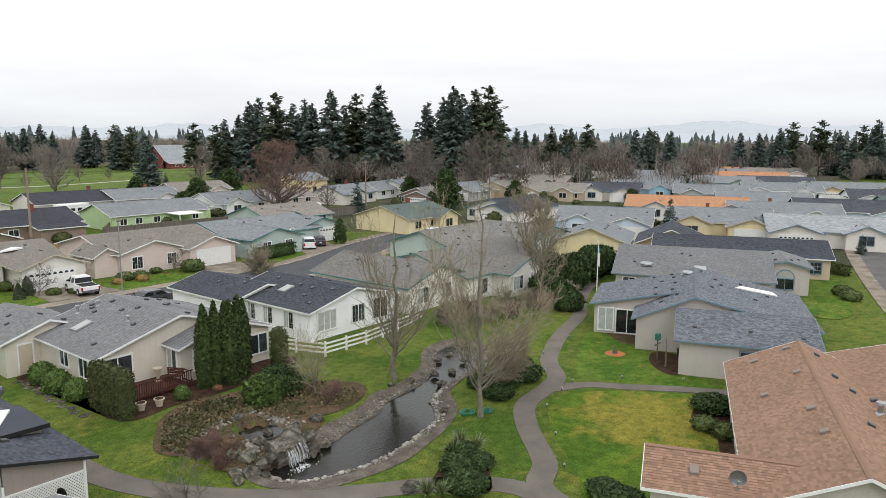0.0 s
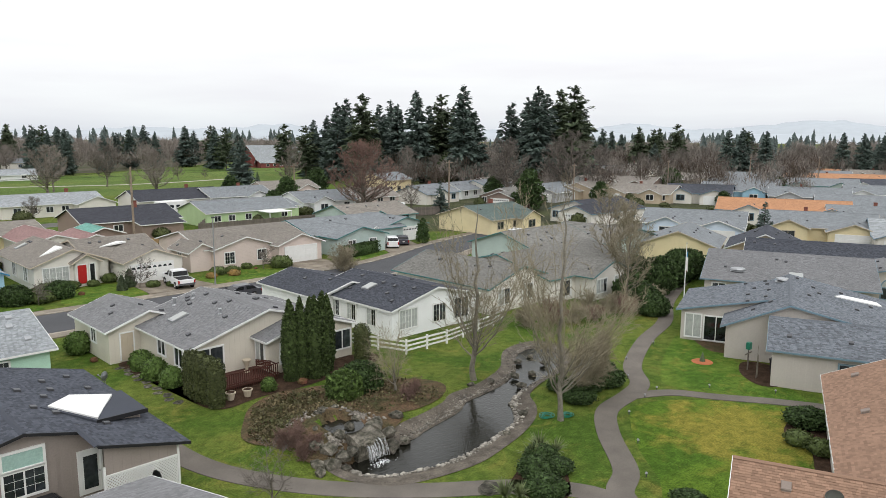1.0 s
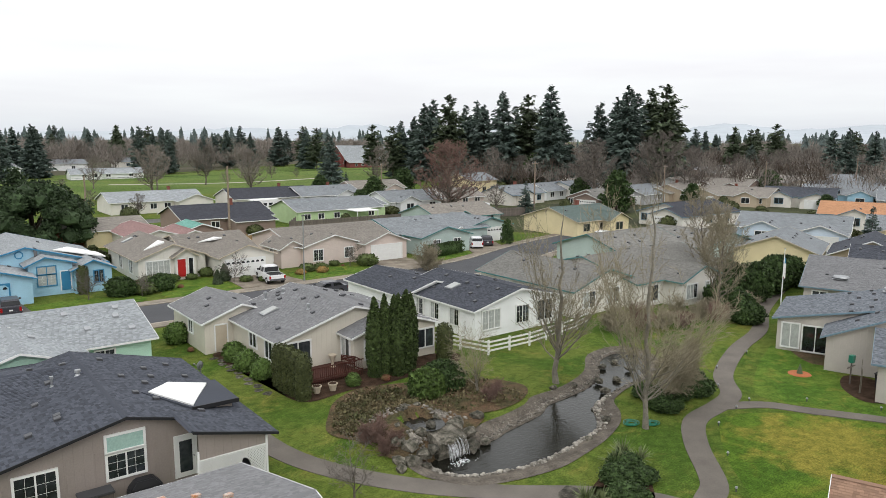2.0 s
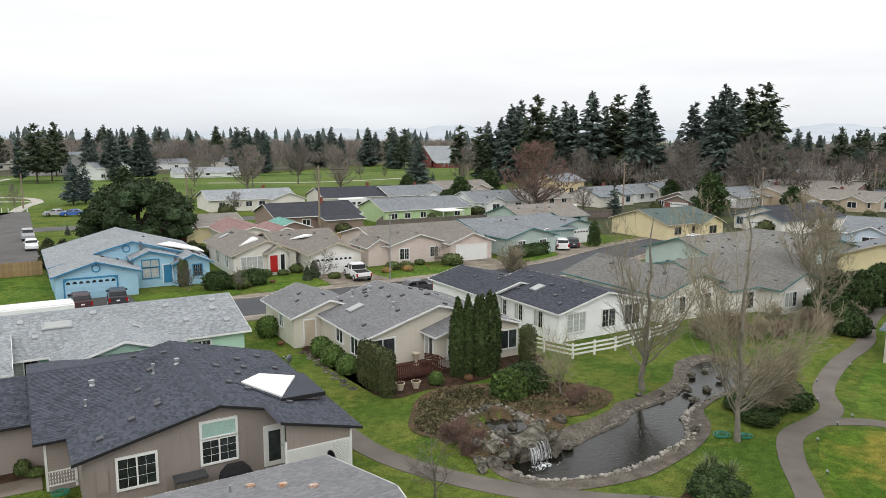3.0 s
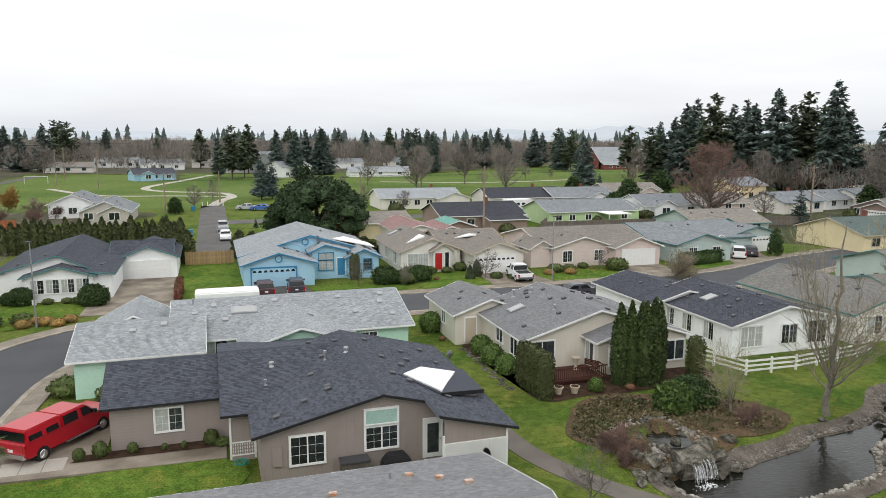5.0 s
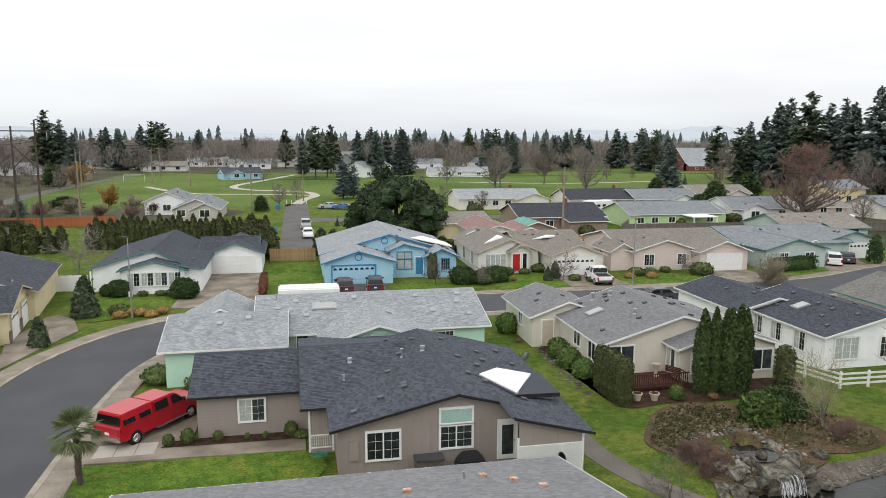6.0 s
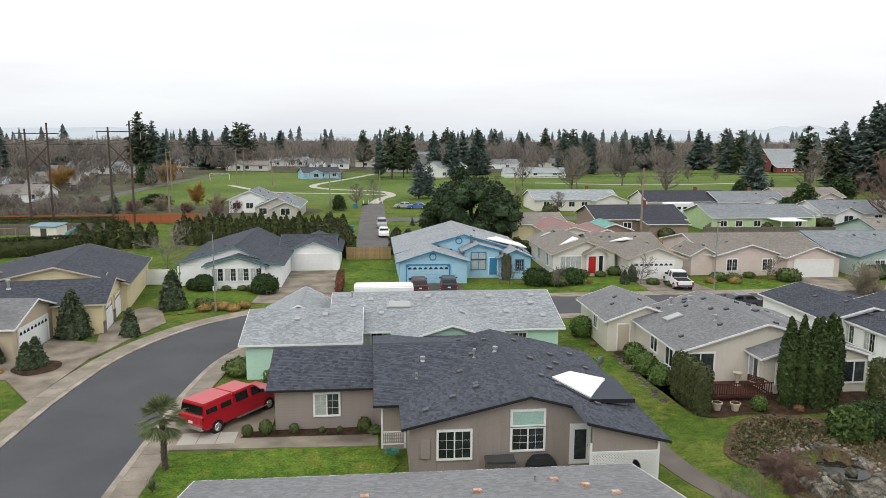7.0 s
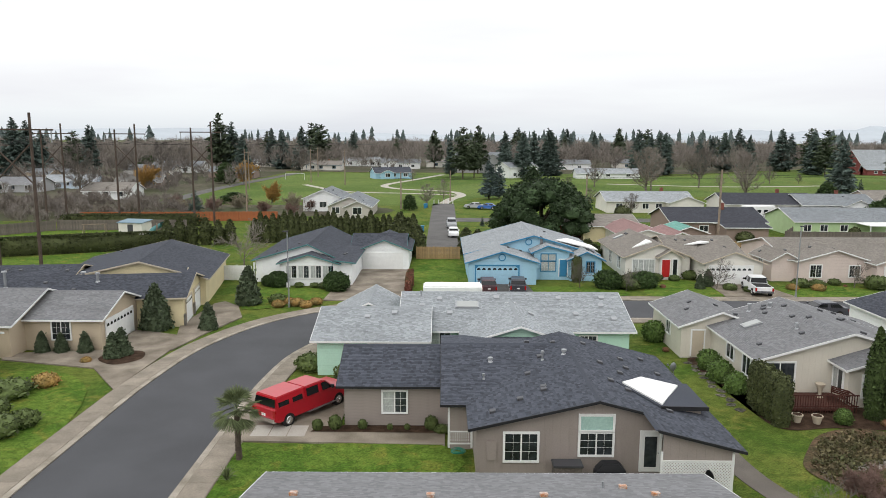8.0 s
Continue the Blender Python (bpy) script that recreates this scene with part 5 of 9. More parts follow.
# houses of the older street behind
OLD = "houses of the older street"
h = House(0, 0, 0, "lime green bungalow with a grey roof", "lime", "slate", group=OLD)
h.block(61.5, 80.5, 124.0, 136.0, 2.65, 4.4, "x")
h.block(78.0, 84.0, 128.0, 138.0, 2.6, 3.6, "x")
for a in (63.6, 66.5, 70.0, 78.0):
    h.window("S", 123.97, a, 1.0, 1.2, 1.0, 2, False)
b = bmesh.new()
box(b, 72.0, 77.0, 119.6, 124.0, 2.35, 2.5)
for x in (72.1, 76.8):
    box(b, x, x + 0.12, 119.7, 119.85, 0, 2.4)
part("patio_cover", b, "white", h.ob, "white patio cover")
h = House(0, 0, 0, "brown brick bungalow with a black roof", "brick", "black", group=OLD)
h.block(39.4, 55.6, 122.5, 135.0, 2.65, 4.5, "x")
h.block(47.0, 54.0, 117.6, 123.0, 2.3, 2.7, "x")
h.chimney(50.0, 128.0)
for a in (41.5, 45.0):
    h.window("S", 122.47, a, 1.0, 1.4, 1.0, 2, False)
h = House(0, 0, 0, "long pale bungalow with a grey metal roof", "offwhite", "light_grey", group=OLD)
h.block(37.2, 57.0, 162.0, 174.0, 2.65, 4.4, "x")
h.block(50.5, 58.0, 158.5, 168.0, 2.65, 4.0, "y")
h.chimney(51.5, 169.0)
for a in (40, 43, 46, 49):
    h.window("S", 161.97, a, 1.0, 1.3, 1.1, 2, False)
h = House(0, 0, 0, "pale brick bungalow with a charcoal roof", "offwhite", "black", group=OLD)
h.block(62.0, 82.0, 156.0, 168.0, 2.65, 4.6, "x")
h.chimney(76.0, 163.0)
for a in (70, 74, 78):
    h.window("S", 155.97, a, 1.0, 1.3, 1.1, 2, False)
h = House(0, 0, 0, "tan bungalow with a brown roof", "yellow", "tan", group=OLD)
h.block(23.0, 32.0, 116.0, 128.0, 2.65, 3.9, "x")
h = House(0, 0, 0, "dark red brick house beside the great evergreen", "darkbrick", "tan", group=OLD)
h.block(15.0, 25.0, 118.0, 126.0, 2.65, 3.6, "x")
h.window("S", 117.97, 22.6, 0.9, 1.8, 1.2, 3, False)
h = House(0, 0, 0, "low house with faded red roofing sheets", "offwhite", "red", group=OLD)
h.block(26.6, 33.4, 104.0, 118.0, 2.6, 3.6, "y")
h.block(33.0, 37.0, 104.0, 113.0, 2.5, 3.2, "y")
h = House(0, 0, 0, "shed with a teal metal roof", "brick", "teal", group=OLD)
h.block(35.6, 41.0, 110.0, 117.0, 2.4, 3.3, "y")
GENERIC = (
    (-88.5, 193, 0, 12, 10, "white", "tan", 4.2), (-119, 232, 10, 15, 10, "paleblue", "light_grey", 4.0), (-147, 269, 0, 16, 10, "white", "slate", 4.2), (-126, 215, 0, 14, 10, "grey", "grey", 4.2), (-125, 311, 0, 20, 10, "offwhite", "slate", 4.2), (-99, 236, 10, 14, 9, "brick", "weathered", 3.6),
    (-144, 381, 0, 22, 10, "white", "light_grey", 4.2), (-108, 262, -10, 16, 9, "tan", "weathered", 3.8), (-170, 300, 0, 18, 10, "white", "slate", 4.4), (-196, 350, 5, 20, 10, "paleblue", "slate", 4.6), (-90, 392, 0, 24, 10, "offwhite", "light_grey", 4.6), (-112, 420, 0, 26, 10, "tan", "slate", 4.6),
    (-21, 291, 20, 15, 9, "blue", "dark_grey", 4.4), (31, 302, 30, 14, 10, "white", "slate", 6.4), (18, 346, 0, 26, 14, "grey", "slate", 9.4), (-22, 380, 0, 20, 10, "white", "slate", 5.0), (6, 402, 0, 30, 12, "offwhite", "tan", 5.0), (-44, 410, 0, 24, 10, "white", "light_grey", 5.0), (68, 300, 0, 26, 8, "white", "light_grey", 4.0),
    (190, 128, 10, 13, 11, "white", "tan", 5.2), (156, 140, 15, 15, 11, "offwhite", "slate", 4.6), (172, 116, 15, 16, 11, "tan", "tan", 4.6), (140, 116, 10, 14, 11, "brick", "weathered", 4.4), (184, 88, 20, 14, 16, "offwhite", "dark_grey", 4.6), (240, 76, 20, 14, 20, "sage", "slate", 4.6), (292, 96, 20, 14, 26, "white", "slate", 4.8), (310, 104, 15, 16, 24, "tan", "orange", 4.8), (330, 118, 15, 16, 24, "grey", "slate", 5.0), (360, 130, 15, 16, 26, "white", "slate", 5.0),
    # x, y, turn, length, depth, wall, roof, ridge height
    (86, 160, 0, 16, 11, "white", "slate", 4.6), (94, 136, 0, 14, 11, "white", "slate", 4.6), (108, 172, 0, 16, 11, "pink", "tan", 4.6), (112, 140, 0, 12, 10, "pink", "tan", 4.2),
    (128, 135, 10, 14, 10, "offwhite", "slate", 4.6), (146, 140, 10, 14, 9, "white", "slate", 4.4), (140, 166, 10, 12, 10, "yellow", "slate", 6.0), (170, 150, 10, 14, 10, "brick", "tan", 4.4),
    (99, 88, 0, 13, 13, "yellow", "green", 4.6), (126, 82, 0, 16, 12, "offwhite", "black", 4.5), (86, 108, 0, 15, 12, "sage", "tan", 4.2), (96, 48, 20, 12, 10, "yellow", "slate", 4.4),
    (129, 41, 20, 13, 17, "yellow", "slate", 4.7), (130, 24, 20, 13, 18, "offwhite", "light_grey", 4.5), (118, 57, 20, 11, 16, "paleblue", "slate", 4.6), (152, 55, 20, 14, 24, "offwhite", "orange", 4.6),
    (152, 36, 20, 13, 20, "palegreen", "slate", 4.4), (176, 46, 20, 14, 20, "paleblue", "slate", 4.6), (166, 27, 20, 14, 20, "paleblue", "dark_grey", 4.6), (198, 84, 20, 16, 18, "blue", "slate", 4.8),
    (194, 64, 20, 14, 18, "grey", "slate", 4.6), (222, 92, 20, 14, 20, "sage", "slate", 4.6), (216, 52, 20, 14, 20, "white", "slate", 4.6), (250, 62, 20, 14, 22, "white", "dark_grey", 4.6),
    (276, 82, 20, 14, 34, "tan", "orange", 4.6), (232, 36, 20, 14, 22, "yellow", "slate", 4.6), (262, 110, 20, 14, 22, "paleblue", "slate", 4.6), (240, 118, 10, 14, 18, "tan", "tan", 4.6), (176, 100, 10, 14, 18, "tan", "tan", 4.4),
    (204, 120, 10, 14, 16, "brick", "tan", 4.6), (160, 120, 10, 14, 14, "grey", "slate", 4.4), (300, 120, 15, 14, 24, "brick", "dark_grey", 5.0), (320, 80, 15, 14, 24, "pink", "tan", 4.6), (186, 14, 20, 14, 20, "sage", "green", 4.5), (206, 24, 20, 14, 20, "white", "dark_grey", 4.5), (340, 150, 10, 16, 20, "white", "slate", 5.5), (290, 170, 10, 16, 16, "offwhite", "tan", 5.5), (250, 160, 10, 14, 14, "brick", "slate", 5.5),
    (-19.5, 157, 0, 9, 15, "greige", "slate", 4.3), (-27, 168, 0, 9, 13, "white", "slate", 4.8), 
    (-60, 360, 0, 20, 10, "offwhite", "tan", 4.5), (-120, 330, 0, 22, 10, "white", "slate", 5.0), (-150, 260, 0, 20, 10, "tan", "slate", 4.6), (60, 380, 0, 34, 12, "white", "slate", 5.0), (110, 400, 0, 30, 12, "offwhite", "slate", 5.0), (-180, 210, 0, 16, 10, "pink", "tan", 4.6), (-84, 290, 0, 18, 9, "brick", "slate", 4.4),
)
names_ = {"white": "white", "offwhite": "off-white", "paleblue": "pale blue", "sage": "grey-green", "palegreen": "pale green", "greige": "beige", "brick": "brown"}
roofs_ = {"slate": "grey", "light_grey": "pale grey", "dark_grey": "charcoal", "black": "black"}
for k, (x, y, rz, dx, dy, wl, rf, zr) in enumerate(GENERIC):
    trim = {"paleblue": "white", "offwhite": "slate", "sage": "teal", "yellow": "tan", "blue": "white"}.get(wl, "white")
    h = House(x, y, rz, "%s house with a %s roof among others" % (names_.get(wl, wl), roofs_.get(rf, rf)), wl, rf, trim, group="far houses")
    tall = zr - 1.9
    h.block(-dx / 2, dx / 2, -dy / 2, dy / 2, tall, zr, "y" if dy > dx else "x")
    face = "W" if x > 100 and y < 130 else "S"
    at, span = (-dx / 2 - 0.03, dy) if face == "W" else (-dy / 2 - 0.03, dx)
    q = 1 if k % 3 else -1
    if face == "W":
        g0 = -q * (dy / 2 - 3.6)
        h.block(-dx / 2 - 3.2, 1.0, g0 - 3.5, g0 + 3.5, 2.6, 3.85, "x", ends=(1, 0))
        h.garage("W", -dx / 2 - 3.24, g0, 4.88, 2.1, lights=k % 2 == 0)
        if dy > 15:
            h.block(-dx / 2 - 1.6, 1.0, q * dy * 0.25 - 2.8, q * dy * 0.25 + 2.8, tall, tall + 1.2, "x", ends=(1, 0))
            h.window("W", -dx / 2 - 1.63, q * dy * 0.25, 0.95, 1.9, 1.3, 2, False, trim)
        h.window("W", at, q * dy * 0.43 - q * 0.4, 0.95, 1.2, 1.2, 2, False, trim)
        h.window("S", -dy / 2 - 0.03, -dx * 0.15, 0.95, 1.4, 1.2, 2, False, trim)
        h.window("S", -dy / 2 - 0.03, dx * 0.22, 0.95, 1.4, 1.2, 2, False, trim)
    else:
        for f_ in (-0.32, 0.0, 0.32):
            h.window(face, at, f_ * span, 0.95, 1.5, 1.2, 2, False, trim)
        if dx * dy > 130:
            h.block(q * dx * 0.2 - 2.6, q * dx * 0.2 + 2.6, -dy / 2 - 1.6, 1.0, tall, tall + 1.15, "y", ends=(1, 0))
            h.window("S", -dy / 2 - 1.63, q * dx * 0.2, 0.95, 1.8, 1.3, 2, False, trim)
    if k % 4 == 1:
        h.chimney(dx * 0.15, dy * 0.1)
    h.scatter(6, k + 30)

# red barn
h = House(0, 0, 0, "old red barn with a weathered pale metal roof", "barnred", "light_grey", category="barn", overhang=0.6)
h.block(196, 226, 336, 356, 4.2, 11.5, "x", 346)
h.block(196, 226, 332.5, 338, 2.8, 4.6, "x", 337)
for a in range(200, 226, 4):
    h.window("S", 332.4, a, 1.0, 1.4, 1.0, 1, False)

# ---- plants ----
def leaf_quads(centres, size, rng, level=False, droop=0.0, aspect=0.6):
    """One small tilted leaf at each centre."""
    n = len(centres)
    c = np.asarray(centres, float)
    a = rng.normal(size=(n, 3))
    a[:, 2] = a[:, 2] * (0.25 if level else 1) - droop
    a /= np.linalg.norm(a, axis=1)[:, None]
    b = np.cross(a, rng.normal(size=(n, 3)) * (0.25 if level else 1) + np.array((0, 0, 1.0 if level else 0)))
    b /= np.linalg.norm(b, axis=1)[:, None] + 1e-9
    s = (size * rng.uniform(0.6, 1.4, n))[:, None]
    v = np.stack([c - a * s, c + b * s * aspect, c + a * s, c - b * s * aspect], 1).reshape(-1, 3)
    f = np.arange(4 * n).reshape(-1, 4)
    return v, f


def crown(name, v, f, material, parent, label=""):
    return raw(name, v.tolist(), f.tolist(), material, parent, label)


def wobble(p, scale, seed):
    return noise.noise(Vector((p[0] * scale + seed, p[1] * scale, p[2] * scale)))


def lump(bm, cx, cy, cz, rx, ry, rz_, seed, rough=0.18, flat=-0.5, sub=2):
    """A rounded uneven body, cut off level below."""
    r = bmesh.ops.create_icosphere(bm, subdivisions=sub, radius=1.0)
    for v in r["verts"]:
        k = 1 + rough * wobble(v.co, 1.7, seed) * 2
        v.co = Vector((cx + v.co.x * rx * k, cy + v.co.y * ry * k, cz + max(v.co.z, flat) * rz_ * k))


def bush_mesh(name, rx, ry, h, material, seed, leaf=0.07, count=900, shape="round", label="", category="shrub", box_k=2.0):
    """A shrub: a dense body with leaves all over it. shape: round, cone, column or block."""
    ob = base(name, label=label, category=category)
    rng = np.random.default_rng(seed)
    u, th = rng.uniform(0, 1, count), rng.uniform(0, math.tau, count)
    pts = []
    for ui, ti in zip(u, th):
        z = ui
        if shape == "round":
            w = math.sqrt(max(0, 1 - (2 * z - 0.9) ** 2 / 1.25))
        elif shape == "cone":
            w = (1 - z) ** 0.75 * 0.97 + 0.03
            w *= min(1, 0.75 + z * 2)
        elif shape == "column":
            w = min(1, 0.72 + z * 1.2) * (1 - max(0, z - 0.55) ** 1.6 * 3.4)
            w = max(w, 0.05)
        elif shape == "pillar":
            w = min(1, 0.8 + z) * (1 - max(0, z - 0.72) ** 2 * 7)
        else:
            w = 1.0
        c, s = math.cos(ti), math.sin(ti)
        if shape == "block":
            m = max(abs(c), abs(s))
            k = (abs(c) ** 6 + abs(s) ** 6) ** (-1 / 6)
            c, s = c * k, s * k
            if rng.random() < 0.4:
                q = math.sqrt(rng.random())
                c, s, z = c * q, s * q, 1.0
        jit = rng.normal(0, 0.075)
        k = w * (0.93 + 0.14 * wobble((c, s, z * 3), 1.8, seed)) + jit
        pts.append((c * rx * k, s * ry * k, max(0.03, z * h * (1 + 0.06 * wobble((c, s, 2), 1.5, seed)))))
    v, f = leaf_quads(pts, leaf, rng)
    crown("foliage", v, f, material, ob)
    bm = bmesh.new()
    if shape == "block":
        bmesh.ops.create_cube(bm, size=1.0)
        bmesh.ops.bevel(bm, geom=bm.edges[:], offset=0.12, segments=2, affect="EDGES")
        for w_ in bm.verts:
            w_.co = Vector((w_.co.x * rx * 1.86, w_.co.y * ry * 1.86, (w_.co.z + 0.5) * h * 0.97))
    else:
        n, rings = 10, 7
        prev = None
        for r in range(rings + 1):
            z = r / rings
            if shape == "round":
                w = math.sqrt(max(0, 1 - (2 * z - 0.9) ** 2 / 1.25))
            elif shape == "cone":
                w = ((1 - z) ** 0.75 * 0.97 + 0.03) * min(1, 0.75 + z * 2)
            elif shape == "pillar":
                w = min(1, 0.8 + z) * (1 - max(0, z - 0.72) ** 2 * 7)
            else:
                w = max(0.05, min(1, 0.72 + z * 1.2) * (1 - max(0, z - 0.55) ** 1.6 * 3.4))
            ring = []
            for k in range(n):
                a = math.tau * k / n
                q = w * 0.88 * (1 + 0.2 * wobble((math.cos(a), math.sin(a), z * 3), 1.8, seed))
                ring.append(bm.verts.new((math.cos(a) * rx * q, math.sin(a) * ry * q, z * h * 0.96)))
            if prev:
                for k in range(n):
                    bm.faces.new((prev[k], prev[(k + 1) % n], ring[(k + 1) % n], ring[k]))
            prev = ring
        bm.faces.new(prev)
    part("twig_body", bm, material, ob, smooth=True)
    return ob


def grow(segs, p, d, length, r, level, rng, spec):
    """Branches: segs gathers (from, to, radius, radius)."""
    kids, ratio, spread, lift, wob = spec[level]
    n = 4 if level == 0 else 3
    step = length / n
    last = len(spec) - 1
    for i in range(n):
        d = (d + Vector((rng.gauss(0, wob), rng.gauss(0, wob), rng.gauss(0, wob) + lift))).normalized()
        q = p + d * step
        r1 = r * (0.86 if level == 0 else 0.72)
        segs.append((p, q, r, r1))
        p, r = q, r1
        if level < last and (i > 0 or level > 0):
            for _ in range(kids // n + (1 if rng.random() < (kids % n) / n else 0)):
                side = Vector((rng.gauss(0, 1), rng.gauss(0, 1), rng.gauss(0, 0.5)))
                side = (side - d * side.dot(d)).normalized()
                nd = (d + side * spread * rng.uniform(0.7, 1.3)).normalized()
                grow(segs, p.lerp(p - d * step, rng.random() * 0.8), nd, length * ratio * rng.uniform(0.7, 1.15), max(r * 0.6, 0.006), level + 1, rng, spec)
    if level < last:
        for _ in range(2):
            side = Vector((rng.gauss(0, 1), rng.gauss(0, 1), rng.gauss(0, 0.4)))
            grow(segs, p, (d + side * spread * 0.5).normalized(), length * ratio, max(r * 0.8, 0.006), level + 1, rng, spec)


def tubes(segs, thin=0.0, sides=(3, 5)):
    vs, fs = [], []
    for a, b, r0, r1 in segs:
        n = sides[1] if r0 > 0.05 else sides[0]
        d = (b - a).normalized()
        u = d.orthogonal().normalized()
        w = d.cross(u)
        k0 = len(vs)
        for p, r in ((a, max(r0, thin)), (b, max(r1, thin))):
            for k in range(n):
                t = math.tau * k / n
                vs.append(tuple(p + (u * math.cos(t) + w * math.sin(t)) * r))
        for k in range(n):
            fs.append((k0 + k, k0 + (k + 1) % n, k0 + n + (k + 1) % n, k0 + n + k))
    return vs, fs


def bare_tree(h, seed, spec, trunk=0.22, r0=0.16, thin=0.0, wood="bark", twig="twig", label="", name="bare_tree"):
    """A leafless tree: trunk and limbs as one part, the twigs as another."""
    ob = base(name, label=label, category="tree")
    rng = random.Random(seed)
    segs = []
    grow(segs, Vector((0, 0, -0.1)), Vector((0, 0, 1)), h * trunk, r0, 0, rng, spec)
    top = max(s[1].z for s in segs)
    k = h / top
    segs = [(a * k, b * k, ra, rb) for a, b, ra, rb in segs]
    big = [s for s in segs if s[2] >= 0.03]
    small = [s for s in segs if s[2] < 0.03]
    raw("trunk", *tubes(big, thin), wood, ob, smooth=True)
    if small:
        raw("crown", *tubes(small, thin), twig, ob)
    return ob


def limb_tree(h, width, seed, limbs=26, fork=0.14, low=0.12, widest=0.45, r0=0.2, thin=0.012, wood="bark_pale", twig="twig_pale", label="", name="bare_tree", fine=2, limb=0.5, vase=False):
    """A leafless tree whose upswept limbs fill an oval crown; each limb carries branches and twigs."""
    ob = base(name, label=label, category="tree")
    rng = random.Random(seed)
    segs = []

    def vec(a, b=None):
        return Vector((rng.gauss(0, a), rng.gauss(0, a), rng.gauss(0, a if b is None else b)))

    def reach(z):
        q = z / h
        return width * (math.sin(math.pi / 2 * min(1, q / widest)) if q < widest else math.sqrt(max(0.0, 1 - ((q - widest) / (1.02 - widest)) ** 2)))

    def shoot(p, d, length, r, level):
        n = 4 if level == 0 else 3
        for k in range(n):
            d = (d + vec(0.13) + Vector((0, 0, 0.09))).normalized()
            q = p + d * length / n
            segs.append((p, q, r, r * 0.72))
            p, r = q, r * 0.72
            if level < fine and (k > 0 or level > 0):
                for _ in range(2 if level == 0 else 1):
                    shoot(p, (d + vec(0.55, 0.4)).normalized(), length * rng.uniform(0.4, 0.65), max(r * 0.7, 0.006), level + 1)

    top = Vector((rng.gauss(0, 0.03) * h, rng.gauss(0, 0.03) * h, h))
    prev, steps = Vector((0, 0, -0.1)), 14
    stem = []
    for k in range(1, steps + 1):
        u = k / steps
        q = Vector((top.x * u, top.y * u, h * u)) + vec(0.006 * h, 0)
        ra, rb = r0 * (1 - (k - 1) / steps) ** 0.8 + 0.008, r0 * (1 - u) ** 0.8 + 0.008
        segs.append((prev, q, ra * (1.3 if k == 1 else 1), rb))
        stem.append((q, rb))
        prev = q
    for i in range(limbs):
        u = i / (limbs - 1)
        z0 = h * (fork + (0.86 - fork) * u ** 1.25)
        k = min(steps - 1, max(0, int(z0 / h * steps)))
        p0 = stem[k][0].copy()
        p0.z = z0
        a = i * 2.4 + rng.uniform(-0.4, 0.4)
        z1 = min(h * 0.99, z0 + h * (rng.uniform(low, low + 0.45)) * (1.0 - 0.55 * u))
        if vase:    # many leaders from a low fork
            z0 = h * (fork + 0.26 * u ** 1.3)
            p0 = stem[min(steps - 1, int(z0 / h * steps))][0].copy()
            p0.z = z0
            z1 = h * (0.3 + 0.68 * ((i * 0.618) % 1.0) ** 0.8)
        rad = reach(z1) * rng.uniform(0.7, 1.05)
        out = Vector((math.cos(a), math.sin(a), 0))
        p2 = Vector((top.x * z1 / h, top.y * z1 / h, z1)) + out * rad
        p1 = p0 + out * rad * 0.62 + Vector((0, 0, (z1 - z0) * 0.3))
        n = 8
        rl = max(0.018, r0 * limb * (1 - u * 0.8))
        last = p0
        for j in range(1, n + 1):
            q = j / n
            p = p0 * (1 - q) ** 2 + p1 * 2 * q * (1 - q) + p2 * q * q + vec(0.012 * width)
            r1 = max(0.008, rl * (1 - q) ** 0.9)
            segs.append((last, p, max(0.008, rl * (1 - (j - 1) / n) ** 0.9), r1))
            d = (p - last).normalized()
            if j > 1:
                for _ in range(2):
                    shoot(p.lerp(last, rng.random()), (d + vec(0.6, 0.35) + Vector((0, 0, 0.1))).normalized(), h * 0.12 * rng.uniform(0.5, 1.1) * (1.1 - 0.5 * q), max(0.007, r1 * 0.55), 0)
            last = p
    raw("trunk", *tubes([g_ for g_ in segs if g_[2] >= 0.03], thin), wood, ob, smooth=True)
    raw("crown", *tubes([g_ for g_ in segs if g_[2] < 0.03], thin), twig, ob)
    return ob


SMALL = [(6, 1.5, 0.8, 0.06, 0.08), (8, 0.5, 0.8, 0.03, 0.15), (6, 0.55, 0.9, 0.02, 0.2), (0, 0, 0, 0, 0.25)]
DOME = [(9, 1.6, 0.75, 0.04, 0.06), (10, 0.5, 0.7, 0.05, 0.12), (8, 0.5, 0.75, 0.03, 0.18), (4, 0.55, 0.8, 0.02, 0.2), (0, 0, 0, 0, 0.25)]


def stand(ob, x, y, z=0.0, rz=0.0, s=1.0):
    ob.matrix_basis = pose(x, y, z, 0, 0, rz) @ Matrix.Scale(s, 4)
    return ob


def plant(ob, x, y, z=0.0, rz=0.0, s=1.0, sz=None):
    """Another of the same kind, turned and sized."""
    return copy_thing(ob, pose(x, y, z, 0, 0, rz) @ Matrix.Diagonal((s, s, sz or s, 1)))


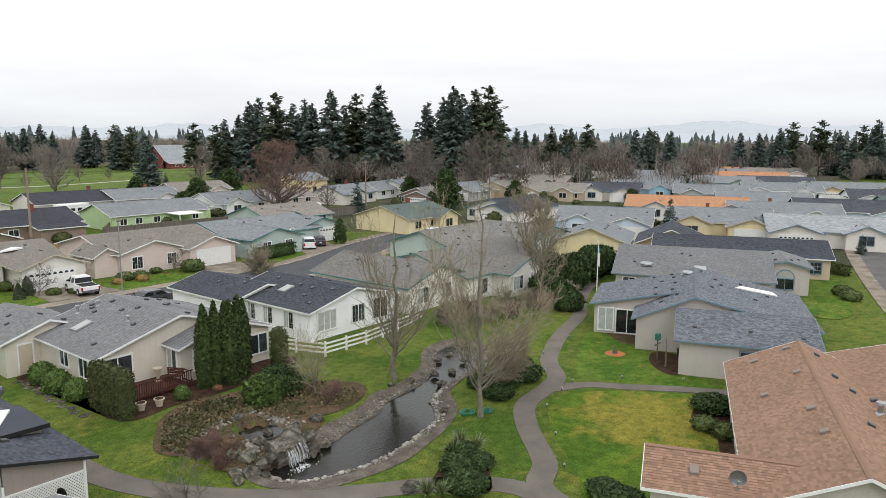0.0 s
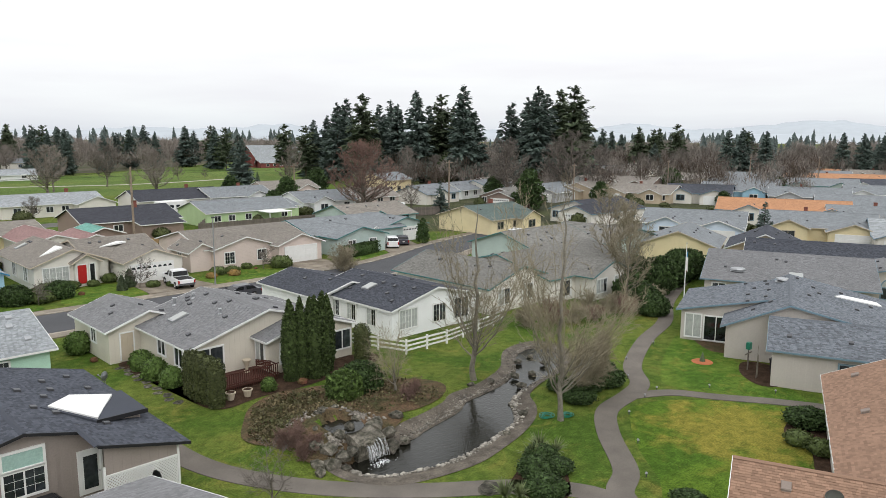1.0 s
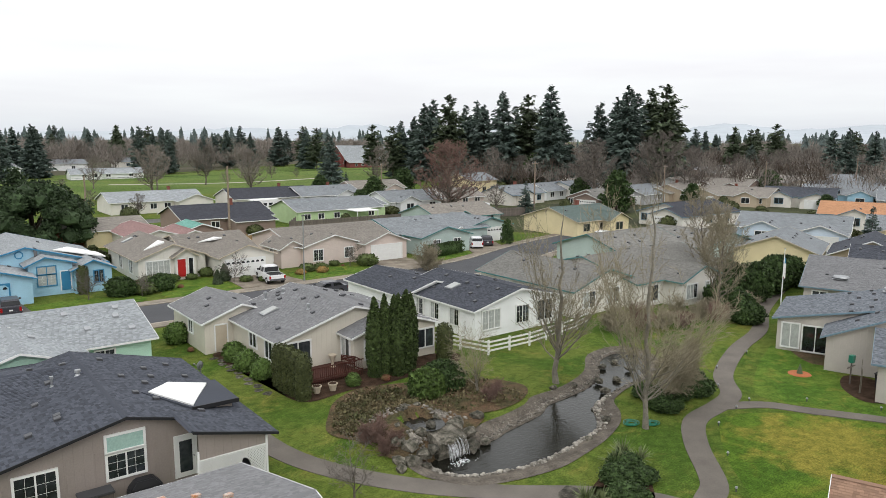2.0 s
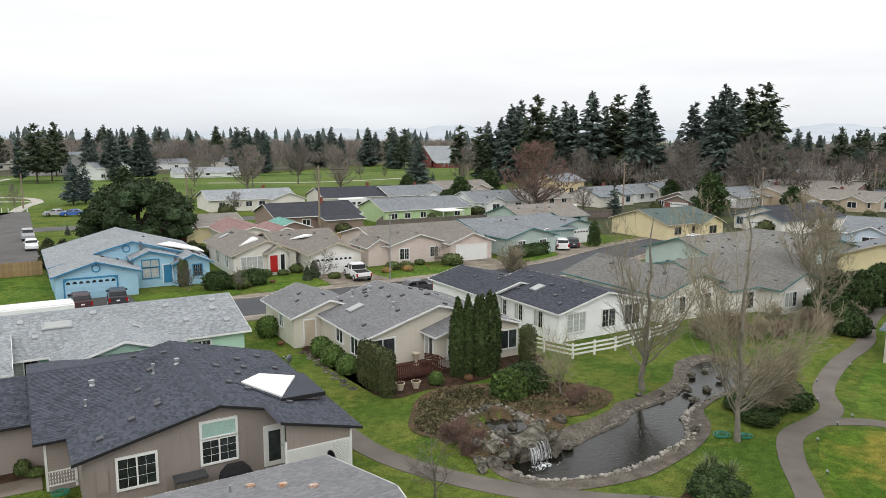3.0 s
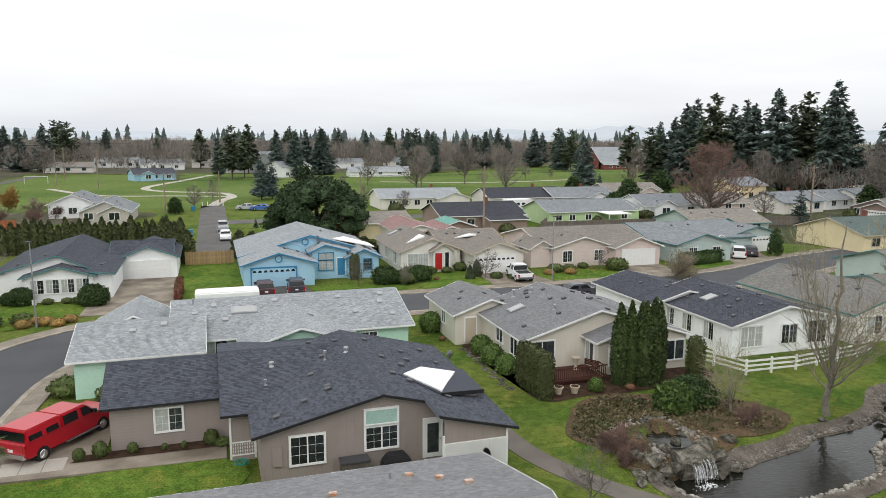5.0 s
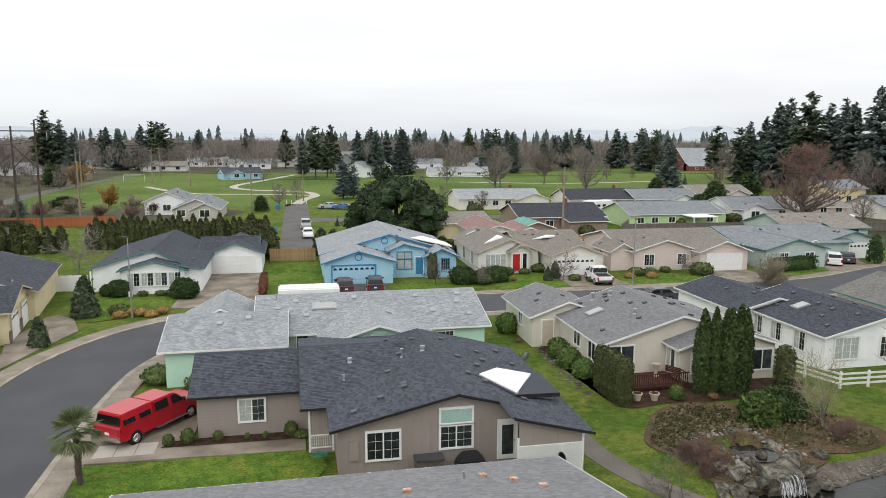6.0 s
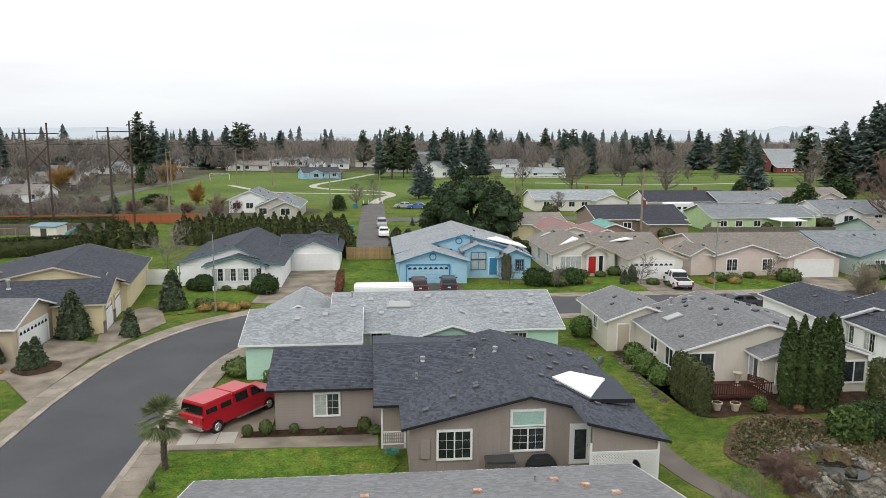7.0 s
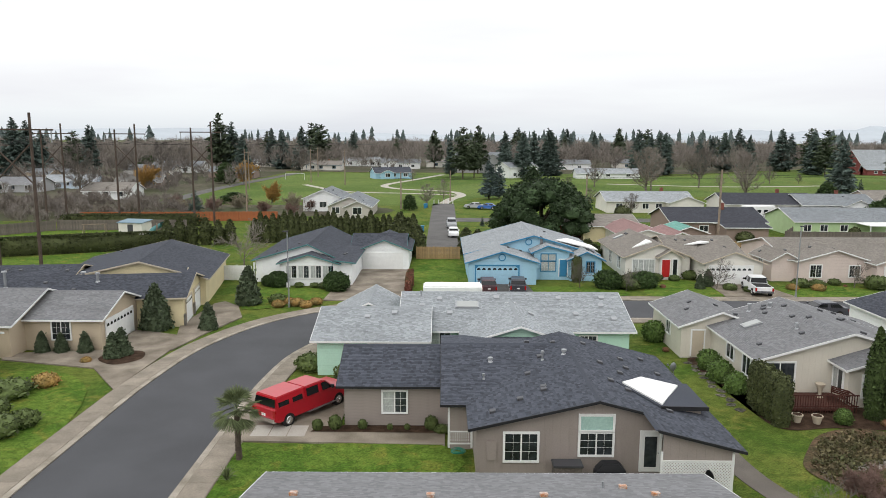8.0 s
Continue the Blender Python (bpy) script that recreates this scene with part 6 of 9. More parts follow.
# the three bare trees by the pond and the young one by the footpath
stand(limb_tree(15.0, 5.4, 4, 32, 0.1, 0.26, 0.42, 0.16, 0.0095, limb=0.36, vase=True, fine=1, label="tall leafless tree with pale upright limbs by the pond"), 34.2, 24.3, 0, 20)
stand(limb_tree(12.4, 4.3, 9, 28, 0.13, 0.26, 0.45, 0.2, 0.0095, limb=0.36, vase=True, fine=1, label="leafless tree with a mulch ring on the pond bank"), 35.7, 32.9, ground_height(35.7, 32.9), 80)
stand(bare_tree(5.0, 12, SMALL, 0.28, 0.11, 0.007, "bark_pale", "twig_pale", "small spreading leafless tree in the bark bed"), 29.6, 34.2, ground_height(29.6, 34.2), 10)
stand(bare_tree(3.4, 15, SMALL, 0.28, 0.07, 0.006, "bark", "twig", "young leafless tree beside the footpath"), 16.2, 27.5, 0, 40)
# a leaning leafless shrub beside the tall tree
stand(bare_tree(4.6, 31, DOME, 0.10, 0.08, 0.008, "bark_pale", "twig_pale", "wide twiggy leafless shrub over evergreen bushes", "bare_shrub"), 38.6, 26.0, 0, 0)
stand(bare_tree(3.6, 33, DOME, 0.10, 0.07, 0.008, "bark_pale", "twig_pale", "wide twiggy leafless shrub over evergreen bushes", "bare_shrub"), 41.2, 27.0, 0, 60)
stand(limb_tree(9.5, 2.6, 35, 22, 0.16, 0.2, 0.45, 0.14, 0.013, "bark", "twig_pale", "upright leafless tree beside the footpath", fine=1), 61.5, 36.5, 0, 60)
stand(limb_tree(11.0, 2.8, 36, 22, 0.16, 0.2, 0.45, 0.15, 0.015, "bark", "twig_pale", "upright leafless tree beside the footpath", fine=1), 73.0, 45.0, 0, 10)
stand(limb_tree(10.0, 2.8, 37, 22, 0.16, 0.2, 0.45, 0.15, 0.015, "bark", "twig_pale", "upright leafless tree beside the footpath", fine=1), 68.5, 40.6, 0, 110)
# street trees in front gardens
YOUNG = stand(bare_tree(3.6, 41, SMALL, 0.3, 0.07, 0.012, "bark", "twig", "small leafless ornamental tree in a front garden"), 31.0, 79.2)
for x, y, s in ((15.6, 79.6, 0.95), (47.2, 80.4, 0.9), (-26.1, 93.0, 1.7), (60.4, 79.0, 0.8), (20.6, 78.5, 0.8), (134.0, 34, 1.3)):
    plant(YOUNG, x, y, 0, x * 13, s)

# evergreens round the cream house
COL = stand(bush_mesh("columnar_cypress", 0.62, 0.62, 5.9, "cypress", 3, 0.11, 2600, "column", "tall dark green columnar cypress against the house", "cypress"), 27.9, 41.0)
for x, y, s, sz in ((26.4, 41.7, 0.95, 0.97), (27.1, 41.5, 0.85, 1.0), (28.7, 41.2, 1.0, 1.02), (29.5, 41.7, 0.9, 0.96), (28.2, 42.0, 0.8, 0.95)):
    plant(COL, x, y, 0, x * 77, s, sz)
HEDGE = stand(bush_mesh("clipped_hedge", 0.6, 0.6, 3.15, "hedge", 5, 0.07, 1700, "pillar", "tall clipped dark green arborvitae column", "hedge"), 20.25, 40.7)
for x, y, s, sz in ((20.2, 41.6, 0.95, 1.0), (20.1, 42.4, 0.92, 1.03), (20.05, 43.2, 0.9, 1.0), (20.1, 43.9, 0.85, 0.97), (32.9, 42.0, 1.1, 0.9)):
    plant(HEDGE, x, y, 0, x * 91 + y * 37, s, sz)
BALL = stand(bush_mesh("clipped_bush", 0.85, 0.85, 1.5, "laurel", 7, 0.09, 900, "round", "clipped round bright green bush in a mulch bed", "bush"), 19.8, 51.2)
for x, y, s in ((19.6, 48.5, 1.05), (19.8, 46.2, 0.95), (17.9, 58.6, 1.15), (24.2, 41.0, 0.62)):
    plant(BALL, x, y, 0, x * 50, s)
RHODO = stand(bush_mesh("rhododendron", 1.2, 1.1, 2.0, "laurel", 9, 0.15, 1900, "round", "large glossy green rhododendron in the bark bed", "bush"), 26.4, 35.6, 0.2)
RHODO2 = stand(bush_mesh("evergreen_shrub", 1.5, 1.4, 2.0, "holly", 11, 0.13, 2200, "round", "dark glossy evergreen garden shrub", "bush"), 28.2, 36.2, 0.2)
for x, y, s in ((27.6, 20.9, 0.7), (29.0, 21.8, 0.62), (28.6, 20.4, 0.55), (26.2, 19.4, 0.7), (37.6, 25.4, 0.75), (39.6, 26.2, 0.8), (41.8, 26.0, 0.9), (43.4, 27.6, 0.8), (38.6, 27.4, 0.7), (44.2, 13.6, 0.85), (29.0, 12.7, 0.85), (30.0, 14.0, 0.6), (62.0, 33.6, 1.0), (64.0, 36.0, 1.2), (66.0, 38.4, 1.3), (70.0, 40.0, 1.5), (74.0, 43.0, 1.5), (77, 45, 1.4), (72, 38.8, 1.0)):
    plant(RHODO2, x, y, 0, x * 31, s, s * (0.62 if x < 46 else 1.0))
LOW = stand(bush_mesh("low_shrub", 0.8, 0.8, 0.8, "shrub", 13, 0.08, 500, "round", "low rounded green shrub", "shrub"), 40.6, 11.6)
for x, y, s in ((41.0, 13.0, 1.0), (-6.5, 48.3, 1.4), (-9.6, 50.6, 1.5), (0.0, 39.4, 0.6), (27.8, 84.2, 0.9), (25.6, 84.4, 1.1), (30.0, 85.4, 1.3), (23.4, 80.6, 1.5), (22.6, 82.6, 1.6), (21.2, 79.4, 1.5), (32.4, 79.0, 1.0), (34.6, 77.4, 1.0), (43.0, 80.6, 1.2), (49.6, 80.0, 1.9), (41.2, 80.8, 1.3), (46.0, 82.4, 0.9), (-12.9, 78.6, 1.1), (-14.4, 79.4, 0.7), (-16.2, 79.5, 0.7), (-18.6, 79.8, 1.2), (-16.8, 71.6, 1.2), (85.0, 12.6, 1.4), (87.2, 13.8, 1.4), (86, 20.0, 1.4), (90, 21.5, 1.2), (-24.6, 40.0, 1.2), (34.2, 78.0, 0.9)):
    plant(LOW, x, y, 0, x * 41, s)
REDB = stand(bush_mesh("red_shrub", 0.8, 0.8, 0.9, "shrub_red", 17, 0.07, 500, "round", "reddish winter shrub in a bed", "shrub"), 26.6, 40.6, 0, 0, 0.45)
for x, y, s in ((22.2, 83.0, 1.2), (24.0, 83.4, 0.9), (18.0, 55.6, 0.85), (46.6, 81.2, 0.7), (20.4, 80.6, 1.4), (25.2, 80.2, 1.0)):
    plant(REDB, x, y, 0, x * 29, s)
GOLD = stand(bush_mesh("gold_shrub", 0.7, 0.7, 0.7, "shrub_gold", 19, 0.06, 450, "round", "clipped golden-brown winter shrub", "shrub"), -13.6, 69.9)
for x, y, s in ((-14.6, 70.6, 1.1), (-12.8, 71.2, 1.0), (-16.4, 70.0, 1.0), (-15.6, 71.4, 0.9), (-26.8, 52.0, 0.6), (-27.0, 46.8, 1.3), (39.6, 79.4, 1.0), (42.4, 79.0, 1.1)):
    plant(GOLD, x, y, 0, x * 37, s)
for x, y, sx in ((-28.6, 44.6, 2.2), (-25.6, 38.6, 2.0), (-27.4, 41.2, 1.5)):
    plant(LOW, x, y, 0, 20, sx, 1.4)
CONE = stand(bush_mesh("dwarf_spruce", 1.0, 1.0, 2.6, "fir_mid", 23, 0.12, 1300, "cone", "dense cone-shaped dwarf evergreen", "conifer"), -25.2, 61.4, 0, 0, 1.55)
for x, y, s in ((-19.6, 71.0, 0.95), (-20.6, 61.4, 0.6), (-31.4, 54.4, 0.42), (-29.9, 54.4, 0.4), (-28.0, 54.4, 0.42), (-25.2, 53.0, 0.5), (-24.8, 53.6, 0.55), (29.2, 79.6, 0.42), (30.6, 81.0, 0.5)):
    plant(CONE, x, y, 0, x * 61, s)
for x, y, s in ((21.6, 83.6, 1.5), (21.7, 79.6, 1.3), (19.9, 82.5, 1.2)):
    plant(REDB, x, y, 0, x * 43, s, s * 1.3)
for x, y, s in ((23.2, 80.4, 1.00), (18.8, 79.9, 1.10)):
    plant(RHODO2, x, y, 0, x * 43, s, s * 0.9)
for x, y, s in ((-11.7, 77.6, 0.95), (-18.6, 79.6, 0.8), (-19.8, 80.2, 0.55)):
    plant(RHODO2, x, y, 0, x * 19, s, s * 1.1)
plant(HEDGE, 15.9, 83.4, 0, 30, 1.0, 1.0)
ARB = stand(bush_mesh("arborvitae", 0.75, 0.75, 3.9, "hedge", 29, 0.16, 700, "column", "dark pointed arborvitae in a hedge row", "arborvitae"), -30.0, 113.6)
rng = random.Random(8)
for k in range(1, 27):
    plant(ARB, -30 + k * 0.98 + rng.uniform(-0.1, 0.1), 113.6 + rng.uniform(-0.3, 0.3), 0, k * 53, rng.uniform(0.95, 1.15), rng.uniform(1.05, 1.35))
for x, y, s, sz in ((-4.8, 101.5, 1.6, 1.25), (-3.4, 100.6, 1.4, 1.15), (-5.6, 105, 1.6, 1.3), (-6.6, 108, 1.7, 1.4), (3.4, 103, 1.5, 1.0), (5.2, 104, 1.5, 0.9), (-33.5, 112, 1.2, 1.0), (-35, 111, 1.2, 1.0), (-37, 111, 1.3, 1.1), (-39, 110.6, 1.3, 1.0), (-41, 111, 1.3, 1.05), (-43, 111, 1.3, 1.0), (20.6, 100.4, 1.6, 0.7), (21.2, 98.4, 1.4, 0.6)):
    plant(ARB, x, y, 0, x * 71, s, sz)
# long low hedges
def hedge_row(x0, y0, x1, y1, h, w, material, label, seed, leaf=0.12):
    L = math.hypot(x1 - x0, y1 - y0)
    ob = bush_mesh("hedge", L / 2, w / 2, h, material, seed, leaf, int(L * 420), "block", label, "hedge")
    stand(ob, (x0 + x1) / 2, (y0 + y1) / 2, 0, math.degrees(math.atan2(y1 - y0, x1 - x0)))
hedge_row(-64, 98, -42, 107, 2.6, 1.4, "hedge", "long dark green hedge behind the houses", 41, 0.16)
hedge_row(-70, 133, -46, 134, 2.2, 1.6, "hedge", "clipped hedge before the stained fence", 42, 0.16)
hedge_row(59.5, 79.8, 66.5, 81.0, 1.7, 1.2, "holly", "clipped dark hedge before the porch", 43)
hedge_row(-3.7, 76.0, -3.7, 83.0, 1.5, 0.7, "shrub_red", "leafless brown hedge beside the driveway", 44)
hedge_row(100, 15.5, 104, 20, 1.2, 1.6, "shrub", "clipped green hedge beside the street", 45)
hedge_row(70, 150, 118, 153, 1.6, 1.4, "hedge", "low hedge along the side street", 46, 0.2)
hedge_row(104, 62, 112, 56, 1.4, 2.4, "holly", "rounded dark laurel hedge by houses", 47)

# reddish leafless shrubs beside the waterfall
TWIGGY = stand(bare_tree(1.5, 61, DOME, 0.06, 0.03, 0.005, "twig", "twig_red", "low reddish leafless shrub by the waterfall", "bare_shrub"), 20.1, 31.4, ground_height(20.1, 31.4))
for x, y, s in ((19.7, 30.4, 0.8), (20.6, 30.4, 0.65), (19.6, 32.2, 0.8), (29.0, 32.4, 0.7), (30.2, 33.0, 0.8)):
    plant(TWIGGY, x, y, ground_height(x, y), x * 83, s)

# brush and tall evergreens between the white house and the footpath
BRUSH = [bare_tree(2.8, 71 + k, DOME, 0.06, 0.05, 0.008, "twig", tw, lb, "bare_shrub") for k, (tw, lb) in enumerate((("twig_pale", "tan leafless brush beside the white house"), ("twig_red", "reddish leafless brush beside the footpath")))]
for k, (x, y) in enumerate([(49.7, 38.9), (52.3, 38.4), (54.3, 37.6), (56.3, 36.7), (59.1, 36.9), (60.3, 35.7), (62.7, 35.5), (67.4, 36.9), (59.0, 39.5), (62.6, 38.1)]):
    if k < 2:
        stand(BRUSH[k], x, y, 0, k * 70)
    else:
        plant(BRUSH[k % 2 if k < 6 else 0], x, y, 0, k * 70, 0.8 + 0.07 * (k % 4), 0.6 + 0.1 * (k % 3))
for k, (x, y) in enumerate([(70.9, 39.8), (71.2, 38.6), (75.4, 39.6), (78.9, 39.9), (82.4, 40.3)]):
    plant(RHODO2, x, y, 0, k * 57, 1.35 + 0.12 * (k % 3), 1.7 + 0.2 * (k % 2))

for k, (x, y, q) in enumerate([(-58, 158, 1.4), (-52, 162, 1.5), (-47, 168, 1.7), (-40, 160, 1.3), (-36, 170, 1.8), (-30, 162, 1.4), (-26, 168, 1.5), (-62, 166, 1.6), (-55, 172, 1.3), (-33, 156, 1.2), (-20, 163, 1.3)]):
    plant(BRUSH[k % 2], x, y, 0, k * 50, q, q * 0.8)
for x, y, q in ((53.4, 72.8, 1.2), (55.0, 73.6, 1.0)):
    plant(BRUSH[0], x, y, 0, x * 31, q, q * 1.15)
# dry ground cover in the bark bed
rng_ = np.random.default_rng(77)
BED = smooth_loop([(19.6, 33.0), (19.3, 35.0), (20.3, 36.8), (21.8, 38.6), (24.4, 39.2), (26.0, 38.0), (24.6, 36.0), (24.6, 33.4), (21.8, 32.6)])
pts = []
while len(pts) < 5200:
    x, y = rng_.uniform(18.5, 33), rng_.uniform(30, 40.5)
    if inside(BED, x, y) or (rng_.random() < 0.25 and 24 < x < 32 and 31.6 < y < 38):
        pts.append((x, y, ground_height(x, y) + 0.05 + abs(rng_.normal(0, 0.16)) + 0.25 * max(0, wobble((x, y, 0), 0.8, 3))))
v, f = leaf_quads(pts, 0.1, rng_)
tagged(raw("ground_cover", v.tolist(), f.tolist(), "heath"), "dry brown heath-like ground cover", "ground cover", kind="stuff")
# yuccas
def yucca(x, y, s, seed):
    ob = base("yucca", x, y, 0, 0, "spiky yucca clump with dry tips", "yucca")
    rr = random.Random(seed)
    bm = bmesh.new()
    for k in range(60):
        a, t = rr.uniform(0, math.tau), rr.uniform(0.15, 1.2)
        d = Vector((math.cos(a) * math.sin(t), math.sin(a) * math.sin(t), math.cos(t)))
        side = d.cross(Vector((0, 0, 1))).normalized() * 0.035 * s
        L = s * rr.uniform(0.7, 1.1)
        m, e = d * L * 0.5 + Vector((0, 0, 0.2)), d * L + Vector((0, 0, 0.2 - 0.15 * t))
        vs = [bm.verts.new(c) for c in (Vector((0, 0, 0.15)) - side, Vector((0, 0, 0.15)) + side, m + side, m - side, e)]
        bm.faces.new(vs[:4])
        bm.faces.new((vs[3], vs[2], vs[4]))
    part("leaves", bm, "palm", ob)
for x, y, s, q in ((29.6, 22.4, 1.2, 1), (28.6, 22.0, 1.1, 2), (24.4, 20.4, 1.0, 3), (24.9, 19.9, 0.9, 4), (30.0, 21.6, 1.0, 5), (-8.2, 31.4, 1.2, 6), (-10.6, 33.2, 0.8, 7)):
    yucca(x, y, s, q)
# palm by the street
def palm(x, y):
    ob = base("palm_tree", x, y, 0, 0, "small fan palm with a shaggy brown trunk", "palm")
    bm = bmesh.new()
    for k in range(14):
        z = k * 0.2
        tube(bm, (0.02 * math.sin(k), 0, z), (0.02 * math.sin(k + 1), 0, z + 0.21), 0.17 + 0.02 * (k % 2), 0.13, 9)
    part("trunk", bm, "bark_dark", ob)
    rr = random.Random(3)
    bm = bmesh.new()
    for k in range(38):
        a, t = rr.uniform(0, math.tau), rr.uniform(0.2, 2.2)
        d = Vector((math.cos(a) * math.sin(t), math.sin(a) * math.sin(t), math.cos(t)))
        c = Vector((0, 0, 2.85))
        stem = c + d * 0.65
        side = d.cross(Vector((0, 0, 1))).normalized()
        up = side.cross(d)
        for j in range(13):
            q = (j - 6) / 6 * 1.25
            e = stem + (d * math.cos(q) + side * math.sin(q)) * 0.82 - Vector((0, 0, 0.16 + 0.1 * abs(q)))
            w = (d * -math.sin(q) + side * math.cos(q)) * 0.035
            m = stem.lerp(e, 0.5) + up * 0.03
            vs = [bm.verts.new(p) for p in (stem, m + w, e, m - w)]
            bm.faces.new(vs)
        vs = [bm.verts.new(p) for p in (c - side * 0.012, c + side * 0.012, stem + side * 0.012, stem - side * 0.012)]
        bm.faces.new(vs)
    part("fronds", bm, "palm", ob)
palm(-10.7, 35.7)


# conifers
def bough_quads(h, r, seed, profile, bare, count, gaps):
    """Whorls of boughs, each a flat drooping spray of needled twigs; four corners for each twig."""
    rng = np.random.default_rng(seed)
    per = 13
    nb = max(12, count // per)
    t = bare + (1 - bare) * (1 - rng.random(nb) ** 0.66)
    whorls = max(12, int(h * 0.95))
    t = np.minimum(0.985, (np.floor(t * whorls) + rng.uniform(0.0, 0.95, nb)) / whorls)
    a = rng.uniform(0, math.tau, nb)
    side = 1 + 0.16 * np.sin(a * 2 + seed) + 0.12 * np.sin(a * 3 + t * 9 + seed * 2)
    L = r * (1 - t) ** profile * rng.uniform(0.72, 1.1, nb) * side + 0.012 * h
    L *= np.where(rng.random(nb) < gaps * 0.35, rng.uniform(0.35, 0.7, nb), 1.0)
    L *= np.clip(0.45 + (t - bare) * 6, 0, 1)
    s = (np.arange(per) + rng.random((nb, per))) / per
    s = 0.12 + 0.9 * s ** 0.8
    out = np.stack([np.cos(a), np.sin(a), np.zeros(nb)], 1)[:, None, :]
    cross = np.stack([-np.sin(a), np.cos(a), np.zeros(nb)], 1)[:, None, :]
    drop = (-0.42 + 0.75 * t)[:, None]
    z = (h * t)[:, None] + L[:, None] * (drop * s + 0.16 * s * s)
    hand = np.where(np.arange(per) % 2, 1.0, -1.0)[None, :] * rng.uniform(0.2, 1.0, (nb, per))
    wide = 0.24 * L[:, None] * (1.1 - s) + 0.0036 * h
    c = out * (L[:, None] * s)[..., None] + cross * (hand * wide * 0.7)[..., None]
    c[..., 2] += z + rng.normal(0, 0.012 * h, (nb, per)) * 0.6
    d = out + cross * (hand * 0.9)[..., None] + np.array((0, 0, -0.3)) + rng.normal(0, 0.22, (nb, per, 3))
    d /= np.linalg.norm(d, axis=2)[..., None]
    w = np.cross(d, np.array((0, 0, 1.0)) + rng.normal(0, 0.45, (nb, per, 3)))
    w /= np.linalg.norm(w, axis=2)[..., None]
    ln = ((0.12 * L + 0.014 * h)[:, None] * rng.uniform(0.7, 1.3, (nb, per)))[..., None]
    quad = np.stack([c - d * ln, c + w * ln * 0.42, c + d * ln * 1.15, c - w * ln * 0.42], 2).reshape(-1, 3)
    n = 26
    zt = rng.uniform(0.9, 1.0, n)
    at = rng.uniform(0, math.tau, n)
    rt = (1 - zt) * r * 0.9 * rng.random(n)
    ct = np.stack([rt * np.cos(at), rt * np.sin(at), zt * h], 1)
    dt = np.stack([np.cos(at) * 0.7, np.sin(at) * 0.7, np.full(n, 0.5)], 1) * 0.012 * h
    wt_ = np.stack([-np.sin(at), np.cos(at), np.zeros(n)], 1) * 0.005 * h
    tip = np.stack([ct - dt, ct + wt_, ct + dt, ct - wt_], 1).reshape(-1, 3)
    return np.concatenate([quad, tip])


def conifer(h, r, seed, material, profile=0.85, bare=0.08, quads=1700, label="tall dark green fir tree", name="fir_tree", gaps=0.25):
    """A tapered trunk with whorls of drooping boughs, each bough a spray of small twigs."""
    ob = base(name, label=label, category="tree", group="conifers")
    bm = bmesh.new()
    tube(bm, (0, 0, -0.2), (0, 0, h * 0.55), h * 0.014 + 0.06, h * 0.007, 7)
    tube(bm, (0, 0, h * 0.55), (0, 0, h * 0.98), h * 0.007, 0.02, 6)
    part("trunk", bm, "bark_dark", ob)
    v = bough_quads(h, r, seed, profile, bare, quads // 3, gaps)
    crown("crown", v, np.arange(len(v)).reshape(-1, 4), material, ob)
    return ob


FIRS = [
    conifer(28, 7.6, 1, "fir", 0.82, 0.05, 15000, label="tall dark green fir with drooping boughs"),
    conifer(28, 6.4, 2, "fir", 0.7, 0.10, 13000, label="tall narrow dark green fir", gaps=0.5),
    conifer(28, 7.6, 3, "fir_mid", 0.5, 0.2, 13000, label="broad open-crowned green pine tree", name="pine_tree", gaps=1.4),
    conifer(28, 8.4, 4, "fir", 0.78, 0.03, 16000, label="broad conical dark evergreen tree"),
]
SPRUCE = conifer(12, 3.6, 6, "fir_blue", 0.8, 0.10, 9000, "blue-green spruce on the park lawn", "spruce_tree")
stand(SPRUCE, 12.6, 195, 0, 0, 0.95)
plant(SPRUCE, 15.6, 198, 0, 90, 0.85)
DARKFIR = conifer(7, 2.1, 7, "fir", 0.8, 0.02, 8000, "small dark fir between houses", "fir_tree")
stand(DARKFIR, 112, 43, 0, 0, 1.05)
for x, y, s in ((126.8, 230.3, 2.35), (110.6, 112.6, 1.0), (130.7, 224.4, 0.6), (57.0, 83.0, 0.45), (-52, 150, 0.8), (150, 119, 1.35), (120.4, 17.1, 0.4), (125.5, 26.4, 0.36), (7.6, 136.2, 0.25)):
    plant(DARKFIR, x, y, 0, x * 17, s)
